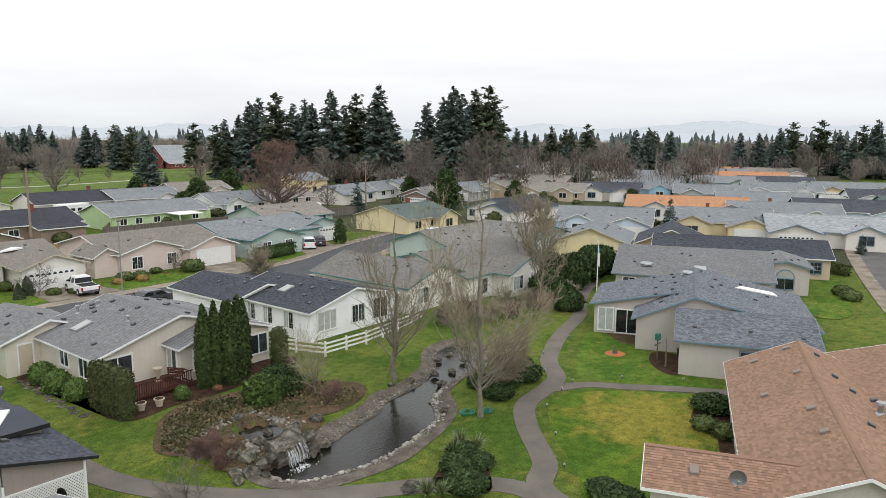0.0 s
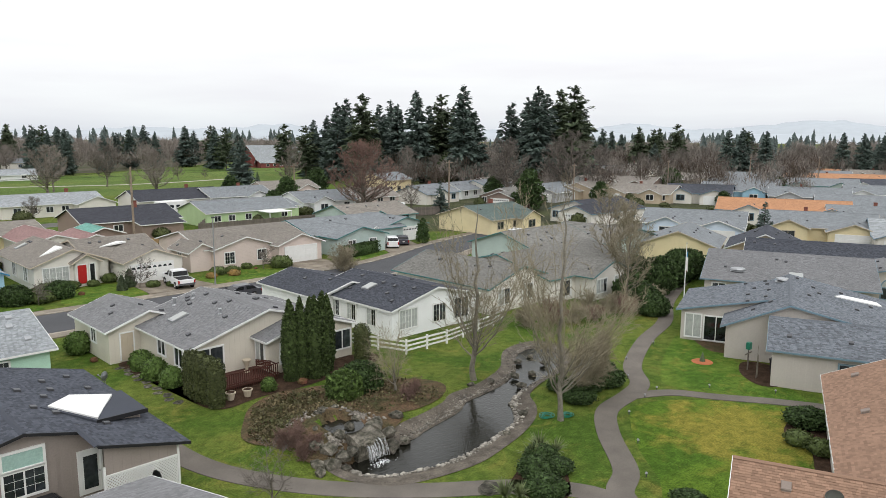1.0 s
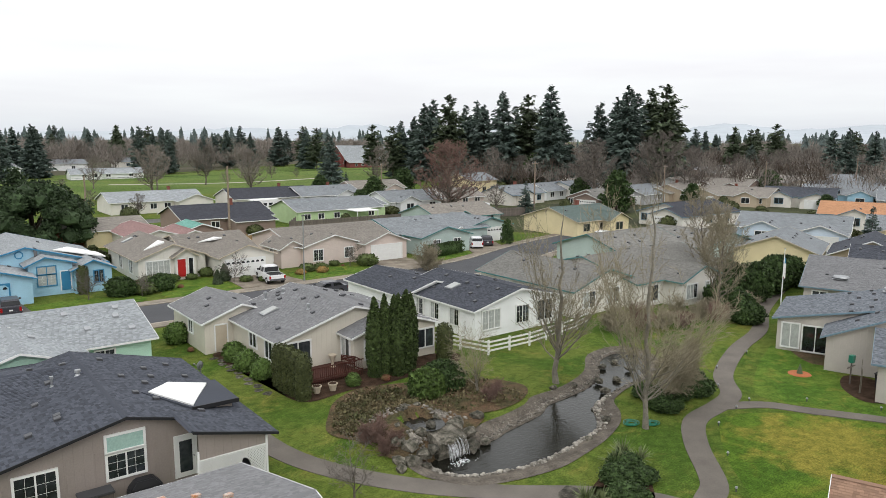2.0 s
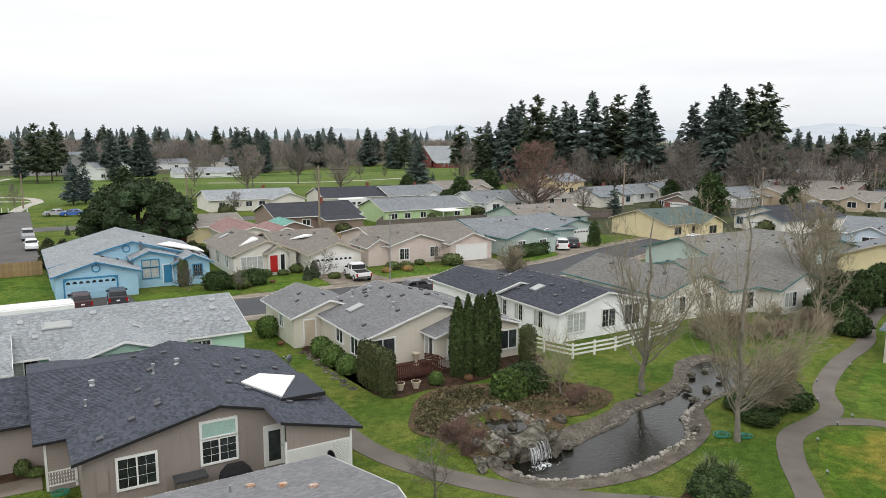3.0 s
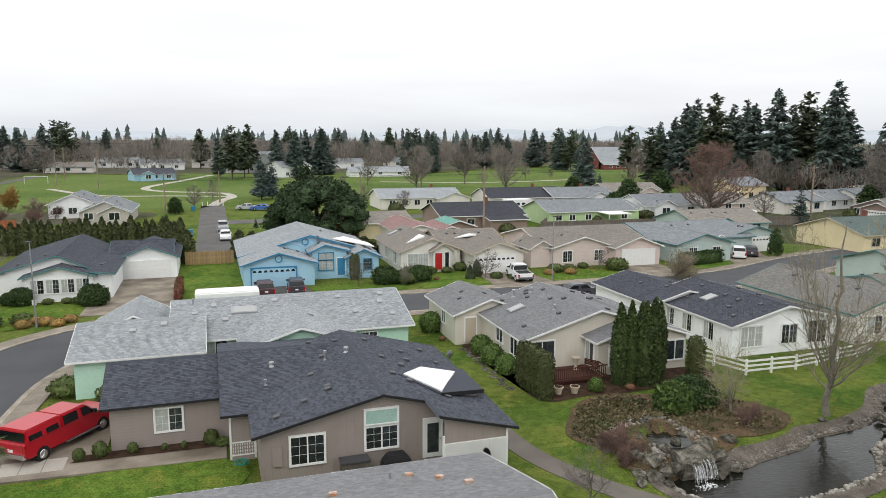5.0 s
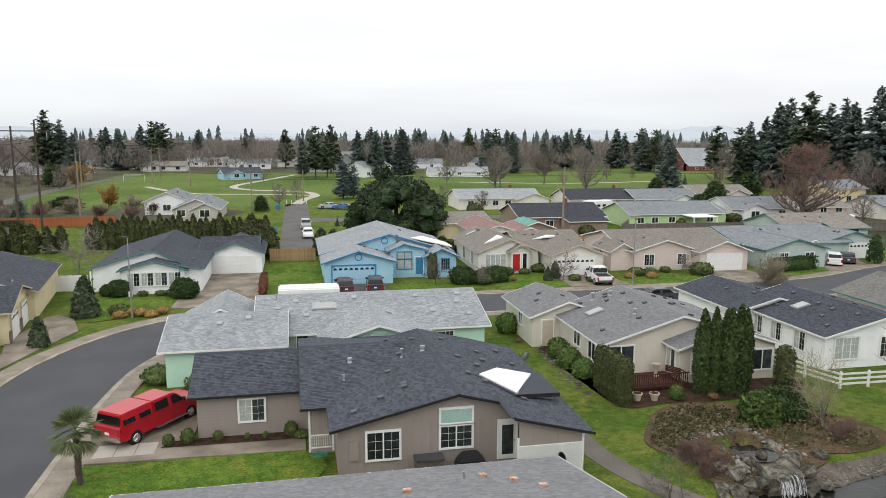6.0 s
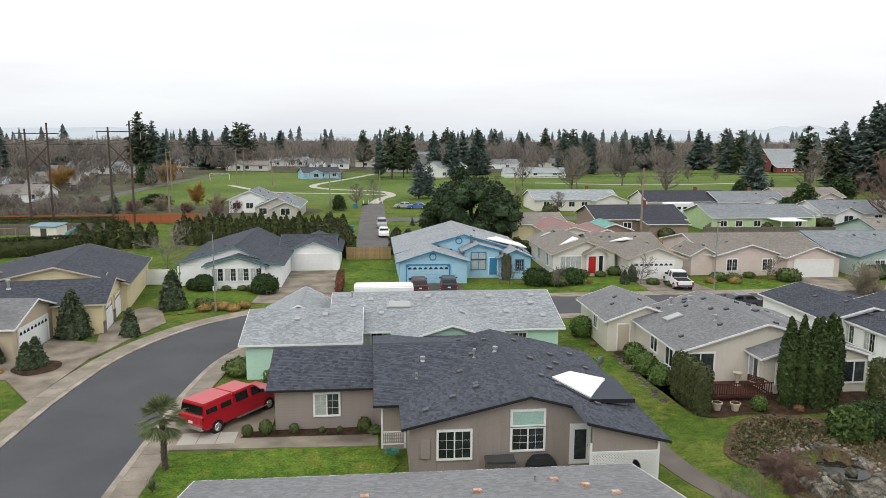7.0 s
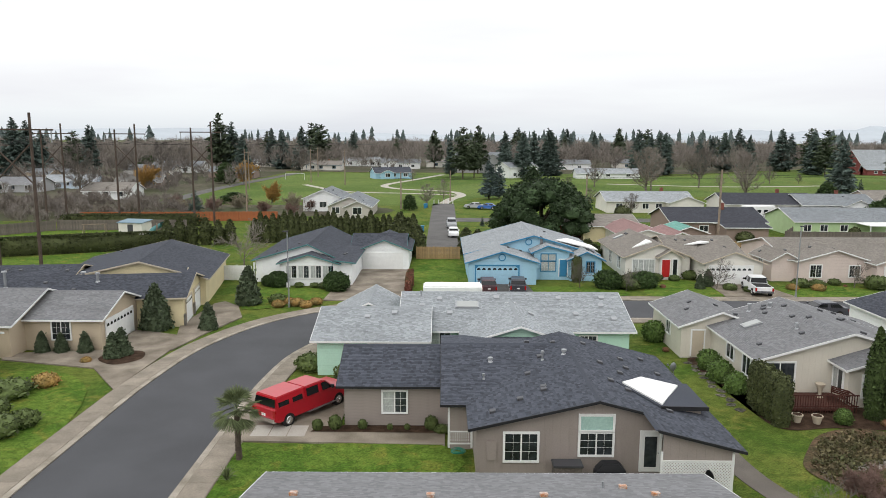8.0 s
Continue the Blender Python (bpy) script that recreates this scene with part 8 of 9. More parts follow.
PAINT = {"red": car_paint("red_car_paint", (0.40, 0.004, 0.014)), "white": car_paint("white_car_paint", (0.75, 0.75, 0.75)), "dark": car_paint("dark_car_paint", (0.035, 0.035, 0.045)), "maroon": car_paint("maroon_car_paint", (0.06, 0.025, 0.03)), "silver": car_paint("silver_car_paint", (0.35, 0.36, 0.37)), "blue": car_paint("blue_car_paint", (0.02, 0.10, 0.36))}
MAT["lamp_red"] = plain("tail_lamp", (0.35, 0.01, 0.01), 0.2)
MAT["lamp_clear"] = plain("head_lamp", (0.6, 0.6, 0.6), 0.15)
MAT["chrome"] = plain("chrome", (0.6, 0.6, 0.6), 0.2, 1.0)


def loft(profile, w, tuck):
    """A body from its side outline: width w below, drawn in towards the top by tuck."""
    bm = bmesh.new()
    top = max(z for _, z in profile)
    low = min(z for _, z in profile)
    sides = []
    for s in (-1, 1):
        sides.append([bm.verts.new((x, s * w / 2 * (1 - tuck * ((z - low) / (top - low)) ** 2), z)) for x, z in profile])
    n = len(profile)
    bm.faces.new(sides[0][::-1])
    bm.faces.new(sides[1])
    for i in range(n):
        bm.faces.new((sides[0][i], sides[0][(i + 1) % n], sides[1][(i + 1) % n], sides[1][i]))
    bmesh.ops.recalc_face_normals(bm, faces=bm.faces)
    bmesh.ops.bevel(bm, geom=[e for e in bm.edges if e.calc_length() > 0.25], offset=0.05, segments=2, affect="EDGES", clamp_overlap=True)
    return bm


def vehicle(kind, paint, x, y, rz, label, L, W, wb, hood, waist, top, cab, canopy=None):
    """cab: x of rear foot, rear top, front top, front foot of the cabin, from the middle, forward positive."""
    ob = base(kind, x, y, 0.02, rz, label, "pickup truck" if kind == "pickup_truck" else "car")
    p = PAINT[paint]
    r = 0.36 if kind != "pickup_truck" else 0.42
    clear = 0.28 if kind != "pickup_truck" else 0.48
    prof = [(-L / 2, clear + 0.12), (-L / 2, waist - 0.04), (-L / 2 + 0.06, waist), (cab[3], waist), (L / 2 - 0.25, hood), (L / 2, hood - 0.22), (L / 2, clear + 0.12), (L / 2 - 0.3, clear), (-L / 2 + 0.25, clear)]
    part("body", loft(prof, W, 0.08), p, ob)
    part("cabin", loft([(cab[0], waist - 0.03), (cab[1], top), (cab[2], top), (cab[3], waist - 0.03)], W * 0.97, 0.2), p, ob)
    if canopy:
        part("canopy", loft([(canopy[0], waist - 0.03), (canopy[0] + 0.12, top + 0.02), (canopy[1], top + 0.05), (canopy[1], waist - 0.03)], W * 0.97, 0.14), p, ob, "colour-matched bed canopy")
    h0, h1 = waist + 0.08, top - 0.12
    def width_at(z, tuck=0.2):
        return W * 0.97 / 2 * (1 - tuck * ((z - waist + 0.03) / (top - waist + 0.03)) ** 2) + 0.012
    def edge(a, b, z):
        return a + (b - a) * (z - waist) / (top - waist)
    mid = (cab[0] + cab[3]) / 2
    spans = [(cab[0], cab[1], mid - 0.06, mid - 0.06), (mid + 0.06, mid + 0.06, cab[3], cab[2])]
    if canopy:
        cm = (canopy[0] + canopy[1]) / 2
        spans += [(canopy[0] + 0.1, canopy[0] + 0.15, cm - 0.05, cm - 0.05), (cm + 0.05, cm + 0.05, canopy[1] - 0.12, canopy[1] - 0.12)]
    for s in (-1, 1):
        for a0, a1, b0, b1 in spans:
            g = bmesh.new()
            q = [(edge(a0, a1, h0) + 0.1, h0), (edge(b0, b1, h0) - 0.1, h0), (edge(b0, b1, h1) - 0.08, h1), (edge(a0, a1, h1) + 0.08, h1)]
            vs = [g.verts.new((xx, s * width_at(zz), zz)) for xx, zz in q]
            g.faces.new(vs if s < 0 else vs[::-1])
            part("side_window", g, "car_glass", ob)
    for nm, a, b, s in (("windscreen", cab[3], cab[2], 1), ("rear_window", canopy[0] if canopy else cab[0], canopy[0] + 0.12 if canopy else cab[1], -1)):
        g = bmesh.new()
        q = []
        for zz, k in ((h0, 0.86), (h1, 0.8)):
            q += [(edge(a, b, zz) + s * 0.03, -W / 2 * k, zz), (edge(a, b, zz) + s * 0.03, W / 2 * k, zz)]
        g.faces.new([g.verts.new(q[i]) for i in (0, 1, 3, 2)])
        part(nm, g, "car_glass", ob)
    for sx in (-1, 1):
        for s in (-1, 1):
            cx, cy = sx * wb / 2 - (0.1 if sx > 0 else 0), s * (W / 2 - 0.1)
            g = bmesh.new()
            tube(g, (cx, cy - 0.12, r), (cx, cy + 0.13, r), r, r, 18)
            tyre = part("tyre", g, "rubber", ob)
            g = bmesh.new()
            tube(g, (cx, cy + s * 0.11, r), (cx, cy + s * 0.15, r), r * 0.62, r * 0.55, 14)
            for k in range(5):
                a = math.tau * k / 5
                tube(g, (cx, cy + s * 0.15, r), (cx + math.cos(a) * r * 0.55, cy + s * 0.15, r + math.sin(a) * r * 0.55), 0.04, 0.03, 5)
            part("rim", g, "chrome", tyre)
    for nm, xx, m_ in (("front_bumper", L / 2, "chrome" if kind == "pickup_truck" else p), ("rear_bumper", -L / 2, "chrome" if kind == "pickup_truck" else p)):
        g = bmesh.new()
        box(g, xx - 0.1, xx + 0.1, -W * 0.46, W * 0.46, clear + 0.05, clear + 0.28)
        part(nm, g, m_, ob)
    for s in (-1, 1):
        g = bmesh.new()
        box(g, L / 2 - 0.12, L / 2 + 0.015, s * W * 0.38 - 0.14, s * W * 0.38 + 0.14, hood - 0.34, hood - 0.2)
        part("headlight", g, "lamp_clear", ob)
        g = bmesh.new()
        box(g, -L / 2 - 0.015, -L / 2 + 0.1, s * W * 0.43 - 0.09, s * W * 0.43 + 0.09, waist - 0.5, waist - 0.08)
        part("tail_light", g, "lamp_red", ob)
        g = bmesh.new()
        box(g, cab[3] - 0.35, cab[3] - 0.2, s * (W / 2 + 0.02) - 0.1, s * (W / 2 + 0.02) + 0.1, waist + 0.06, waist + 0.24)
        part("wing_mirror", g, p if kind != "pickup_truck" else "rubber", ob)
        if kind == "pickup_truck":
            g = bmesh.new()
            box(g, cab[0] + 0.1, cab[3], s * (W / 2 + 0.02) - 0.08, s * (W / 2 + 0.02) + 0.08, clear - 0.05, clear)
            part("running_board", g, "metal", ob)
    g = bmesh.new()
    box(g, -L / 2 - 0.02, -L / 2, -0.16, 0.16, clear + 0.34, clear + 0.48)
    part("number_plate", g, "white", ob)
    return ob


vehicle("pickup_truck", "red", -8.55, 42.45, 55, "bright red crew-cab pickup with canopy on the driveway", 6.4, 2.03, 4.3, 1.28, 1.32, 1.98, (-0.75, -0.68, 0.95, 1.75), (-3.1, -0.78))
tr = vehicle("pickup_truck", "white", 34.9, 78.0, 83, "white crew-cab pickup truck parked on the driveway", 5.8, 2.0, 3.8, 1.2, 1.16, 1.88, (-0.75, -0.6, 0.75, 1.5))
g = bmesh.new()
box(g, -2.75, -0.85, -0.8, 0.8, 1.16, 1.18)
part("bed_liner", g, "rubber", tr)
vehicle("car", "maroon", 5.0, 78.0, 92, "dark maroon hatchback parked before the garage", 4.4, 1.8, 2.65, 0.95, 1.0, 1.55, (-2.1, -1.4, 0.3, 1.1))
vehicle("car", "dark", 8.4, 78.2, 86, "dark grey hatchback parked before the garage", 4.3, 1.8, 2.6, 1.0, 1.05, 1.6, (-2.05, -1.6, 0.3, 1.05))
vehicle("car", "white", 71.6, 83.6, 55, "white crossover parked on the driveway", 4.5, 1.85, 2.7, 1.05, 1.1, 1.7, (-2.1, -1.6, 0.3, 1.1))
vehicle("car", "dark", 74.6, 84.6, 55, "dark saloon car parked on the driveway", 4.6, 1.8, 2.7, 0.92, 0.97, 1.45, (-1.8, -1.1, 0.3, 1.2))
vehicle("car", "silver", 1.7, 134.0, -88, "silver car parked on the dead-end street", 4.6, 1.85, 2.7, 1.05, 1.1, 1.7, (-2.1, -1.6, 0.3, 1.1))
vehicle("car", "white", 1.9, 122.0, -90, "white car parked on the dead-end street", 4.4, 1.8, 2.6, 0.95, 1.0, 1.5, (-1.9, -1.3, 0.3, 1.1))
vehicle("car", "blue", 10.5, 168.0, 172, "bright blue saloon car beside the park", 4.5, 1.8, 2.6, 0.92, 0.97, 1.45, (-1.8, -1.1, 0.3, 1.2))
vehicle("car", "silver", 7.4, 170.0, 172, "grey saloon car beside the park", 4.5, 1.8, 2.6, 0.92, 0.97, 1.45, (-1.8, -1.1, 0.3, 1.2))
vehicle("car", "white", 92.5, 76.0, 20, "white van-like car on the street", 4.8, 1.9, 2.8, 1.1, 1.15, 1.8, (-2.2, -1.9, 0.6, 1.4))
vehicle("car", "dark", 36.6, 67.4, 180, "dark car parked at the kerb", 4.5, 1.8, 2.6, 0.92, 0.97, 1.45, (-1.8, -1.1, 0.3, 1.2))


def trailer(x, y, rz, L, W, H, label):
    ob = base("travel_trailer", x, y, 0, rz, label, "trailer")
    g = bmesh.new()
    box(g, -L / 2, L / 2, -W / 2, W / 2, 0.5, H)
    bmesh.ops.bevel(g, geom=g.edges[:], offset=0.12, segments=3, affect="EDGES")
    part("body", g, "white", ob, smooth=False)
    for s in (-1, 1):
        for cx in (-0.4, 0.45):
            g = bmesh.new()
            tube(g, (cx, s * (W / 2 - 0.12), 0.36), (cx, s * (W / 2 + 0.06), 0.36), 0.36, 0.36, 14)
            part("wheel", g, "rubber", ob)
    for k in range(3):
        g = bmesh.new()
        box(g, -L / 2 + 0.8 + k * 1.5, -L / 2 + 1.7 + k * 1.5, -W / 2 - 0.02, -W / 2, 1.5, 2.1)
        part("window", g, "glass", ob)


trailer(1.0, 67.2, 0, 5.6, 2.3, 3.0, "white travel trailer parked at the kerb")
trailer(96.4, 113.6, 0, 7.4, 2.5, 3.2, "pale cargo trailer with rounded nose")
trailer(66.5, 150.5, 10, 6.5, 2.4, 2.9, "white travel trailer beside a bungalow")

# ---- poles, wires, lamps ----
def utility_pole(x, y, h, arms=1, label="weathered wooden utility pole"):
    ob = base("utility_pole", x, y, 0, 0, label, "utility pole")
    g = bmesh.new()
    tube(g, (0, 0, -0.3), (0, 0, h), 0.2, 0.14, 9)
    part("pole", g, "wood_pole", ob)
    for k in range(arms):
        g = bmesh.new()
        box(g, -1.1, 1.1, -0.14, -0.04, h - 0.6 - 0.8 * k, h - 0.48 - 0.8 * k)
        part("crossarm", g, "wood_pole", ob)
        for xx in (-1.0, -0.4, 0.4, 1.0):
            g = bmesh.new()
            tube(g, (xx, -0.09, h - 0.48 - 0.8 * k), (xx, -0.09, h - 0.3 - 0.8 * k), 0.045, 0.03, 7)
            part("insulator", g, "metal", ob)
    return ob


for x, y, h_, n in ((45.0, 116.0, 11.9, 0), (117.8, 117.1, 11.5, 1), (-39.4, 143.8, 12.0, 0), (-9.8, 168.1, 8.6, 0), (30.5, 152, 9.0, 0), (100, 154, 10, 1), (160, 112, 10, 1), (196, 104, 10.5, 1), (235, 96, 11, 0), (-62, 230, 12, 1), (-48, 262, 12, 1), (-34, 250, 12, 1), (-72, 262, 12, 0), (-52, 300, 12, 1), (262, 84, 11, 1), (2, 190, 8, 0)):
    utility_pole(x, y, h_, n)


def hframe(x, y, rz, h, w, label):
    """A transmission H-frame: two poles, a long crossarm and X braces."""
    ob = base("power_pylon", x, y, 0, rz, label, "power pylon")
    for s in (-1, 1):
        g = bmesh.new()
        tube(g, (s * w / 2, 0, -0.3), (s * w / 2, 0, h + (0.8 if s > 0 else -0.3)), 0.22, 0.15, 9)
        part("pole", g, "wood_dark", ob)
        g = bmesh.new()
        tube(g, (s * w / 2, 0.1, h * 0.6), (-s * w / 2, 0.1, h * 0.6 + w * 1.1), 0.1, 0.1, 5)
        part("brace", g, "wood_dark", ob)
        for xx in (s * w * 1.0,):
            g = bmesh.new()
            tube(g, (xx, 0, h - 2.6), (xx, 0, h - 1.2), 0.07, 0.07, 6)
            part("insulator", g, "metal", ob)
    g = bmesh.new()
    box(g, -w * 1.05, w * 1.05, -0.12, 0.12, h - 1.22, h - 1.04)
    part("crossarm", g, "wood_dark", ob)


for x, y, h_ in ((-49.6, 83.0, 18.6), (-75.8, 140.2, 18.2), (-60.6, 138.1, 18.2), (-45.6, 136.6, 18.6)):
    hframe(x, y, 12, h_, 3.6 if y > 100 else 4.4, "tall wooden transmission H-frame with cross braces")


def wire(points, sag, r=0.02):
    g = bmesh.new()
    for a, b in zip(points, points[1:]):
        a, b = Vector(a), Vector(b)
        prev = a
        for k in range(1, 9):
            t = k / 8
            q = a.lerp(b, t) - Vector((0, 0, sag * 4 * t * (1 - t)))
            tube(g, prev, q, r, r, 3, False)
            prev = q
    bmesh.ops.remove_doubles(g, verts=g.verts[:], dist=r * 0.6)
    return tagged(part("power_line", g, "rubber"), "thin sagging overhead power line", "power line", "power lines")


wire([(-10, 112, 10.5), (45.0, 116.0, 11.3), (117.8, 117.1, 11.0), (160, 112, 9.6), (196, 104, 10.0), (235, 96, 10.4), (262, 84, 10.5)], 0.6, 0.022)
wire([(-39.4, 143.8, 11.6), (-9.8, 168.1, 8.4), (30.5, 152, 8.6), (100, 154, 9.6), (160, 150, 10)], 0.6, 0.022)
for o in (-3.6, 0.0, 3.6):
    wire([(-110, 144 + o * 0.2, 16.4), (-75.8 + o, 140.2, 16.0), (-60.6 + o, 138.1, 16.0), (-45.6 + o, 136.6, 16.2), (-45.6 + o + 12, 230, 14.5), (-30 + o, 420, 14)], 1.0, 0.025)
    wire([(-49.6 + o, 83.0, 16.6), (-75.8 + o, 140.2, 16.0)], 1.0, 0.025)


def street_lamp(x, y, h, rz=0):
    ob = base("street_lamp", x, y, 0, rz, "slim grey street lamp with a small head", "street lamp")
    g = bmesh.new()
    tube(g, (0, 0, -0.1), (0, 0, h), 0.08, 0.055, 9)
    tube(g, (0, 0, 0), (0, 0, 0.5), 0.13, 0.1, 9)
    part("pole", g, "metal", ob)
    g = bmesh.new()
    box(g, -0.12, 0.42, -0.1, 0.1, h, h + 0.12)
    part("lamp_head", g, "vent", ob)
    return ob


street_lamp(38.0, 75.3, 7.7)
sl = street_lamp(-15.3, 69.9, 7.6, 200)
g = bmesh.new()
box(g, -0.18, 0.18, -0.13, -0.11, 2.0, 2.5)
part("sign", g, "white", sl, "small white street sign")
g = bmesh.new()
box(g, -0.1, 0.1, -0.136, -0.13, 2.1, 2.35)
part("sign_mark", g, "trim_teal", sl)
# flagpole with striped flag
fp = base("flagpole", 66.6, 32.9, 0, 0, "white flagpole with a hanging striped flag", "flagpole")
g = bmesh.new()
tube(g, (0, 0, -0.1), (0, 0, 6.6), 0.06, 0.035, 9)
part("pole", g, "white", fp)
g = bmesh.new()
lump(g, 0, 0, 6.65, 0.08, 0.08, 0.08, 1, 0, -1, 1)
part("finial", g, "metal", fp)
for k in range(7):
    g = bmesh.new()
    box(g, 0.06 + 0.05 * k, 0.11 + 0.05 * k, -0.02 + 0.05 * (k % 2), 0.02 + 0.05 * (k % 2), 4.0 - 0.05 * k, 5.5 - 0.06 * k)
    part("flag_fold", g, "red" if k % 2 else "white", fp)
g = bmesh.new()
box(g, 0.05, 0.24, -0.05, 0.08, 5.25, 5.75)
part("flag_canton", g, "trim_blue", fp)

# ---- fences ----
def board_fence(x0, y0, x1, y1, h, material, label, board=0.16, post=2.4):
    L = math.hypot(x1 - x0, y1 - y0)
    ob = base("fence", x0, y0, 0, math.degrees(math.atan2(y1 - y0, x1 - x0)), label, "fence")
    n = int(L / board)
    if n > 150:
        board = L / 150
        n = 150
    g = bmesh.new()
    box(g, 0, board - 0.012, -0.012, 0.012, 0.05, h)
    me = bpy.data.meshes.new("board")
    g.to_mesh(me)
    g.free()
    me.materials.append(MAT[material])
    rr = random.Random(int(L * 10))
    for k in range(n):
        b = new("board", me)
        b.parent = ob
        b.matrix_basis = pose(k * board, rr.uniform(-0.006, 0.006), rr.uniform(-0.02, 0.02))
    for z in (0.3, h - 0.3):
        g = bmesh.new()
        box(g, 0, L, 0.012, 0.06, z, z + 0.09)
        part("rail", g, material, ob)
    k = 0.0
    while k <= L:
        g = bmesh.new()
        box(g, k - 0.05, k + 0.05, 0.012, 0.11, 0, h + 0.08)
        part("post", g, material, ob)
        k += post


board_fence(-3.6, 98.4, 2.6, 98.4, 1.8, "wood_fence", "cedar board fence across the lawn's end")
board_fence(-71, 139.6, -33, 143.0, 1.9, "wood_rust", "rust-red stained board fence", 0.3, 3)
board_fence(-75, 119, -68.5, 126.5, 1.9, "wood_grey", "weathered grey board fence", 0.25)
board_fence(-68.5, 126.5, -46, 128.2, 1.9, "wood_grey", "weathered grey board fence", 0.25)
board_fence(56.5, 117.0, 61.0, 123.6, 1.8, "wood_grey", "weathered grey board fence", 0.25)
board_fence(56.5, 117.0, 84.0, 116.0, 1.8, "wood_grey", "weathered grey board fence", 0.25)
board_fence(38.6, 104.6, 46.5, 105.2, 1.8, "wood_fence", "cedar board fence behind the cream house", 0.2)
board_fence(84.0, 116.0, 110.0, 112.0, 1.8, "wood_grey", "weathered grey board fence", 0.25)


board_fence(-26.6, 83.2, -22.4, 83.0, 1.8, "white", "white vinyl privacy fence beside the white house", 0.2)


def rail_fence(points, label):
    ob = base("rail_fence", *points[0], 0, 0, label, "fence")
    o = Vector((*points[0], 0))
    for a, b in zip(points, points[1:]):
        a, b = Vector((*a, 0)) - o, Vector((*b, 0)) - o
        d = (b - a).normalized()
        w = Vector((-d.y, d.x, 0)) * 0.025
        for z in (0.25, 0.6, 0.95):
            g = bmesh.new()
            lo = [a - w, b - w, b + w, a + w]
            hexa(g, [p + Vector((0, 0, z)) for p in lo] + [p + Vector((0, 0, z + 0.14)) for p in lo])
            part("rail", g, "white", ob)
        n = max(1, int((b - a).length / 2.2))
        for k in range(n):
            p = a.lerp(b, k / n)
            g = bmesh.new()
            box(g, p.x - 0.065, p.x + 0.065, p.y - 0.065, p.y + 0.065, 0, 1.2)
            part("post", g, "white", ob)


rail_fence([(34.6, 45.6), (36.3, 40.7), (40.7, 40.6), (47.6, 41.6), (50.0, 42.4)], "white three-rail vinyl fence round a side garden")

# ---- garden and yard things ----
for x, y in ((21.5, 41.2), (22.6, 41.0)):
    ob = base("planter", x, y, 0.03, 0, "cream round terracotta planter with soil", "planter")
    g = bmesh.new()
    tube(g, (0, 0, 0), (0, 0, 0.42), 0.2, 0.29, 14)
    tube(g, (0, 0, 0.42), (0, 0, 0.5), 0.33, 0.33, 14)
    part("pot", g, "trim_tan", ob)
    g = bmesh.new()
    tube(g, (0, 0, 0.5), (0, 0, 0.508), 0.27, 0.27, 12)
    part("soil", g, "mulch", ob)
urn = base("urn", 24.6, 44.6, 0.34, 0, "pale pedestal urn on the deck", "urn")
g = bmesh.new()
for z0, z1, r0, r1 in ((0, 0.1, 0.22, 0.2), (0.1, 0.45, 0.1, 0.12), (0.45, 0.85, 0.14, 0.27), (0.85, 0.92, 0.32, 0.32)):
    tube(g, (0, 0, z0), (0, 0, z1), r0, r1, 12)
part("bowl", g, "trim_tan", urn)
bench = base("garden_bench", 25.2, 43.6, 0.34, -60, "dark slatted bench on the deck", "bench")
for k in range(4):
    g = bmesh.new()
    box(g, -0.6, 0.6, -0.2 + k * 0.1, -0.12 + k * 0.1, 0.42, 0.45)
    part("slat", g, "deck", bench)
    g = bmesh.new()
    box(g, -0.6, 0.6, 0.22, 0.25, 0.5 + 0.11 * k, 0.59 + 0.11 * k)
    part("back_slat", g, "deck", bench)
for sx in (-0.55, 0.5):
    for sy in (-0.18, 0.2):
        g = bmesh.new()
        box(g, sx, sx + 0.05, sy, sy + 0.05, 0, 0.42 if sy < 0 else 0.9)
        part("leg", g, "deck", bench)
for k in range(12):     # stepping stones
    t = k / 11
    boulder(18.8 - 0.2 * t + 0.25 * (k % 2), 52.6 - 9.5 * t, 0.02, 0.42, k, "flat round stepping stone in the grass", 0.12)
# path lights
PL = base("path_light", 43.2, 22.9, 0, 0, "small low path light with a pale cap", "path light", "path lights")
g = bmesh.new()
tube(g, (0, 0, 0), (0, 0, 0.2), 0.03, 0.03, 7)
part("stem", g, "vent", PL)
g = bmesh.new()
tube(g, (0, 0, 0.2), (0, 0, 0.28), 0.08, 0.05, 9)
part("cap", g, "metal", PL)
for x, y in ((47.6, 27.9), (41.3, 22.7), (46.2, 20.6), (34.6, 19.3), (31.3, 16.9), (48.4, 17.0), (44.0, 25.6), (38.0, 21.9), (53.0, 28.6)):
    copy_thing(PL, pose(x, y, 0))
# barbecue under its cover and a storage chest by the taupe house
bb = base("covered_barbecue", 8.3, 33.1, 0.0, 0, "barbecue under a black fitted cover", "barbecue")
g = bmesh.new()
hexa(g, [(-0.8, -0.35, 0), (0.8, -0.35, 0), (0.8, 0.35, 0), (-0.8, 0.35, 0), (-0.75, -0.32, 0.85), (0.75, -0.32, 0.85), (0.75, 0.32, 0.85), (-0.75, 0.32, 0.85)])
hexa(g, [(-0.75, -0.32, 0.85), (0.75, -0.32, 0.85), (0.75, 0.32, 0.85), (-0.75, 0.32, 0.85), (-0.4, -0.2, 1.25), (0.4, -0.2, 1.25), (0.4, 0.28, 1.25), (-0.4, 0.28, 1.25)])
bmesh.ops.bevel(g, geom=g.edges[:], offset=0.05, segments=2, affect="EDGES")
part("cover", g, "trim_black", bb)
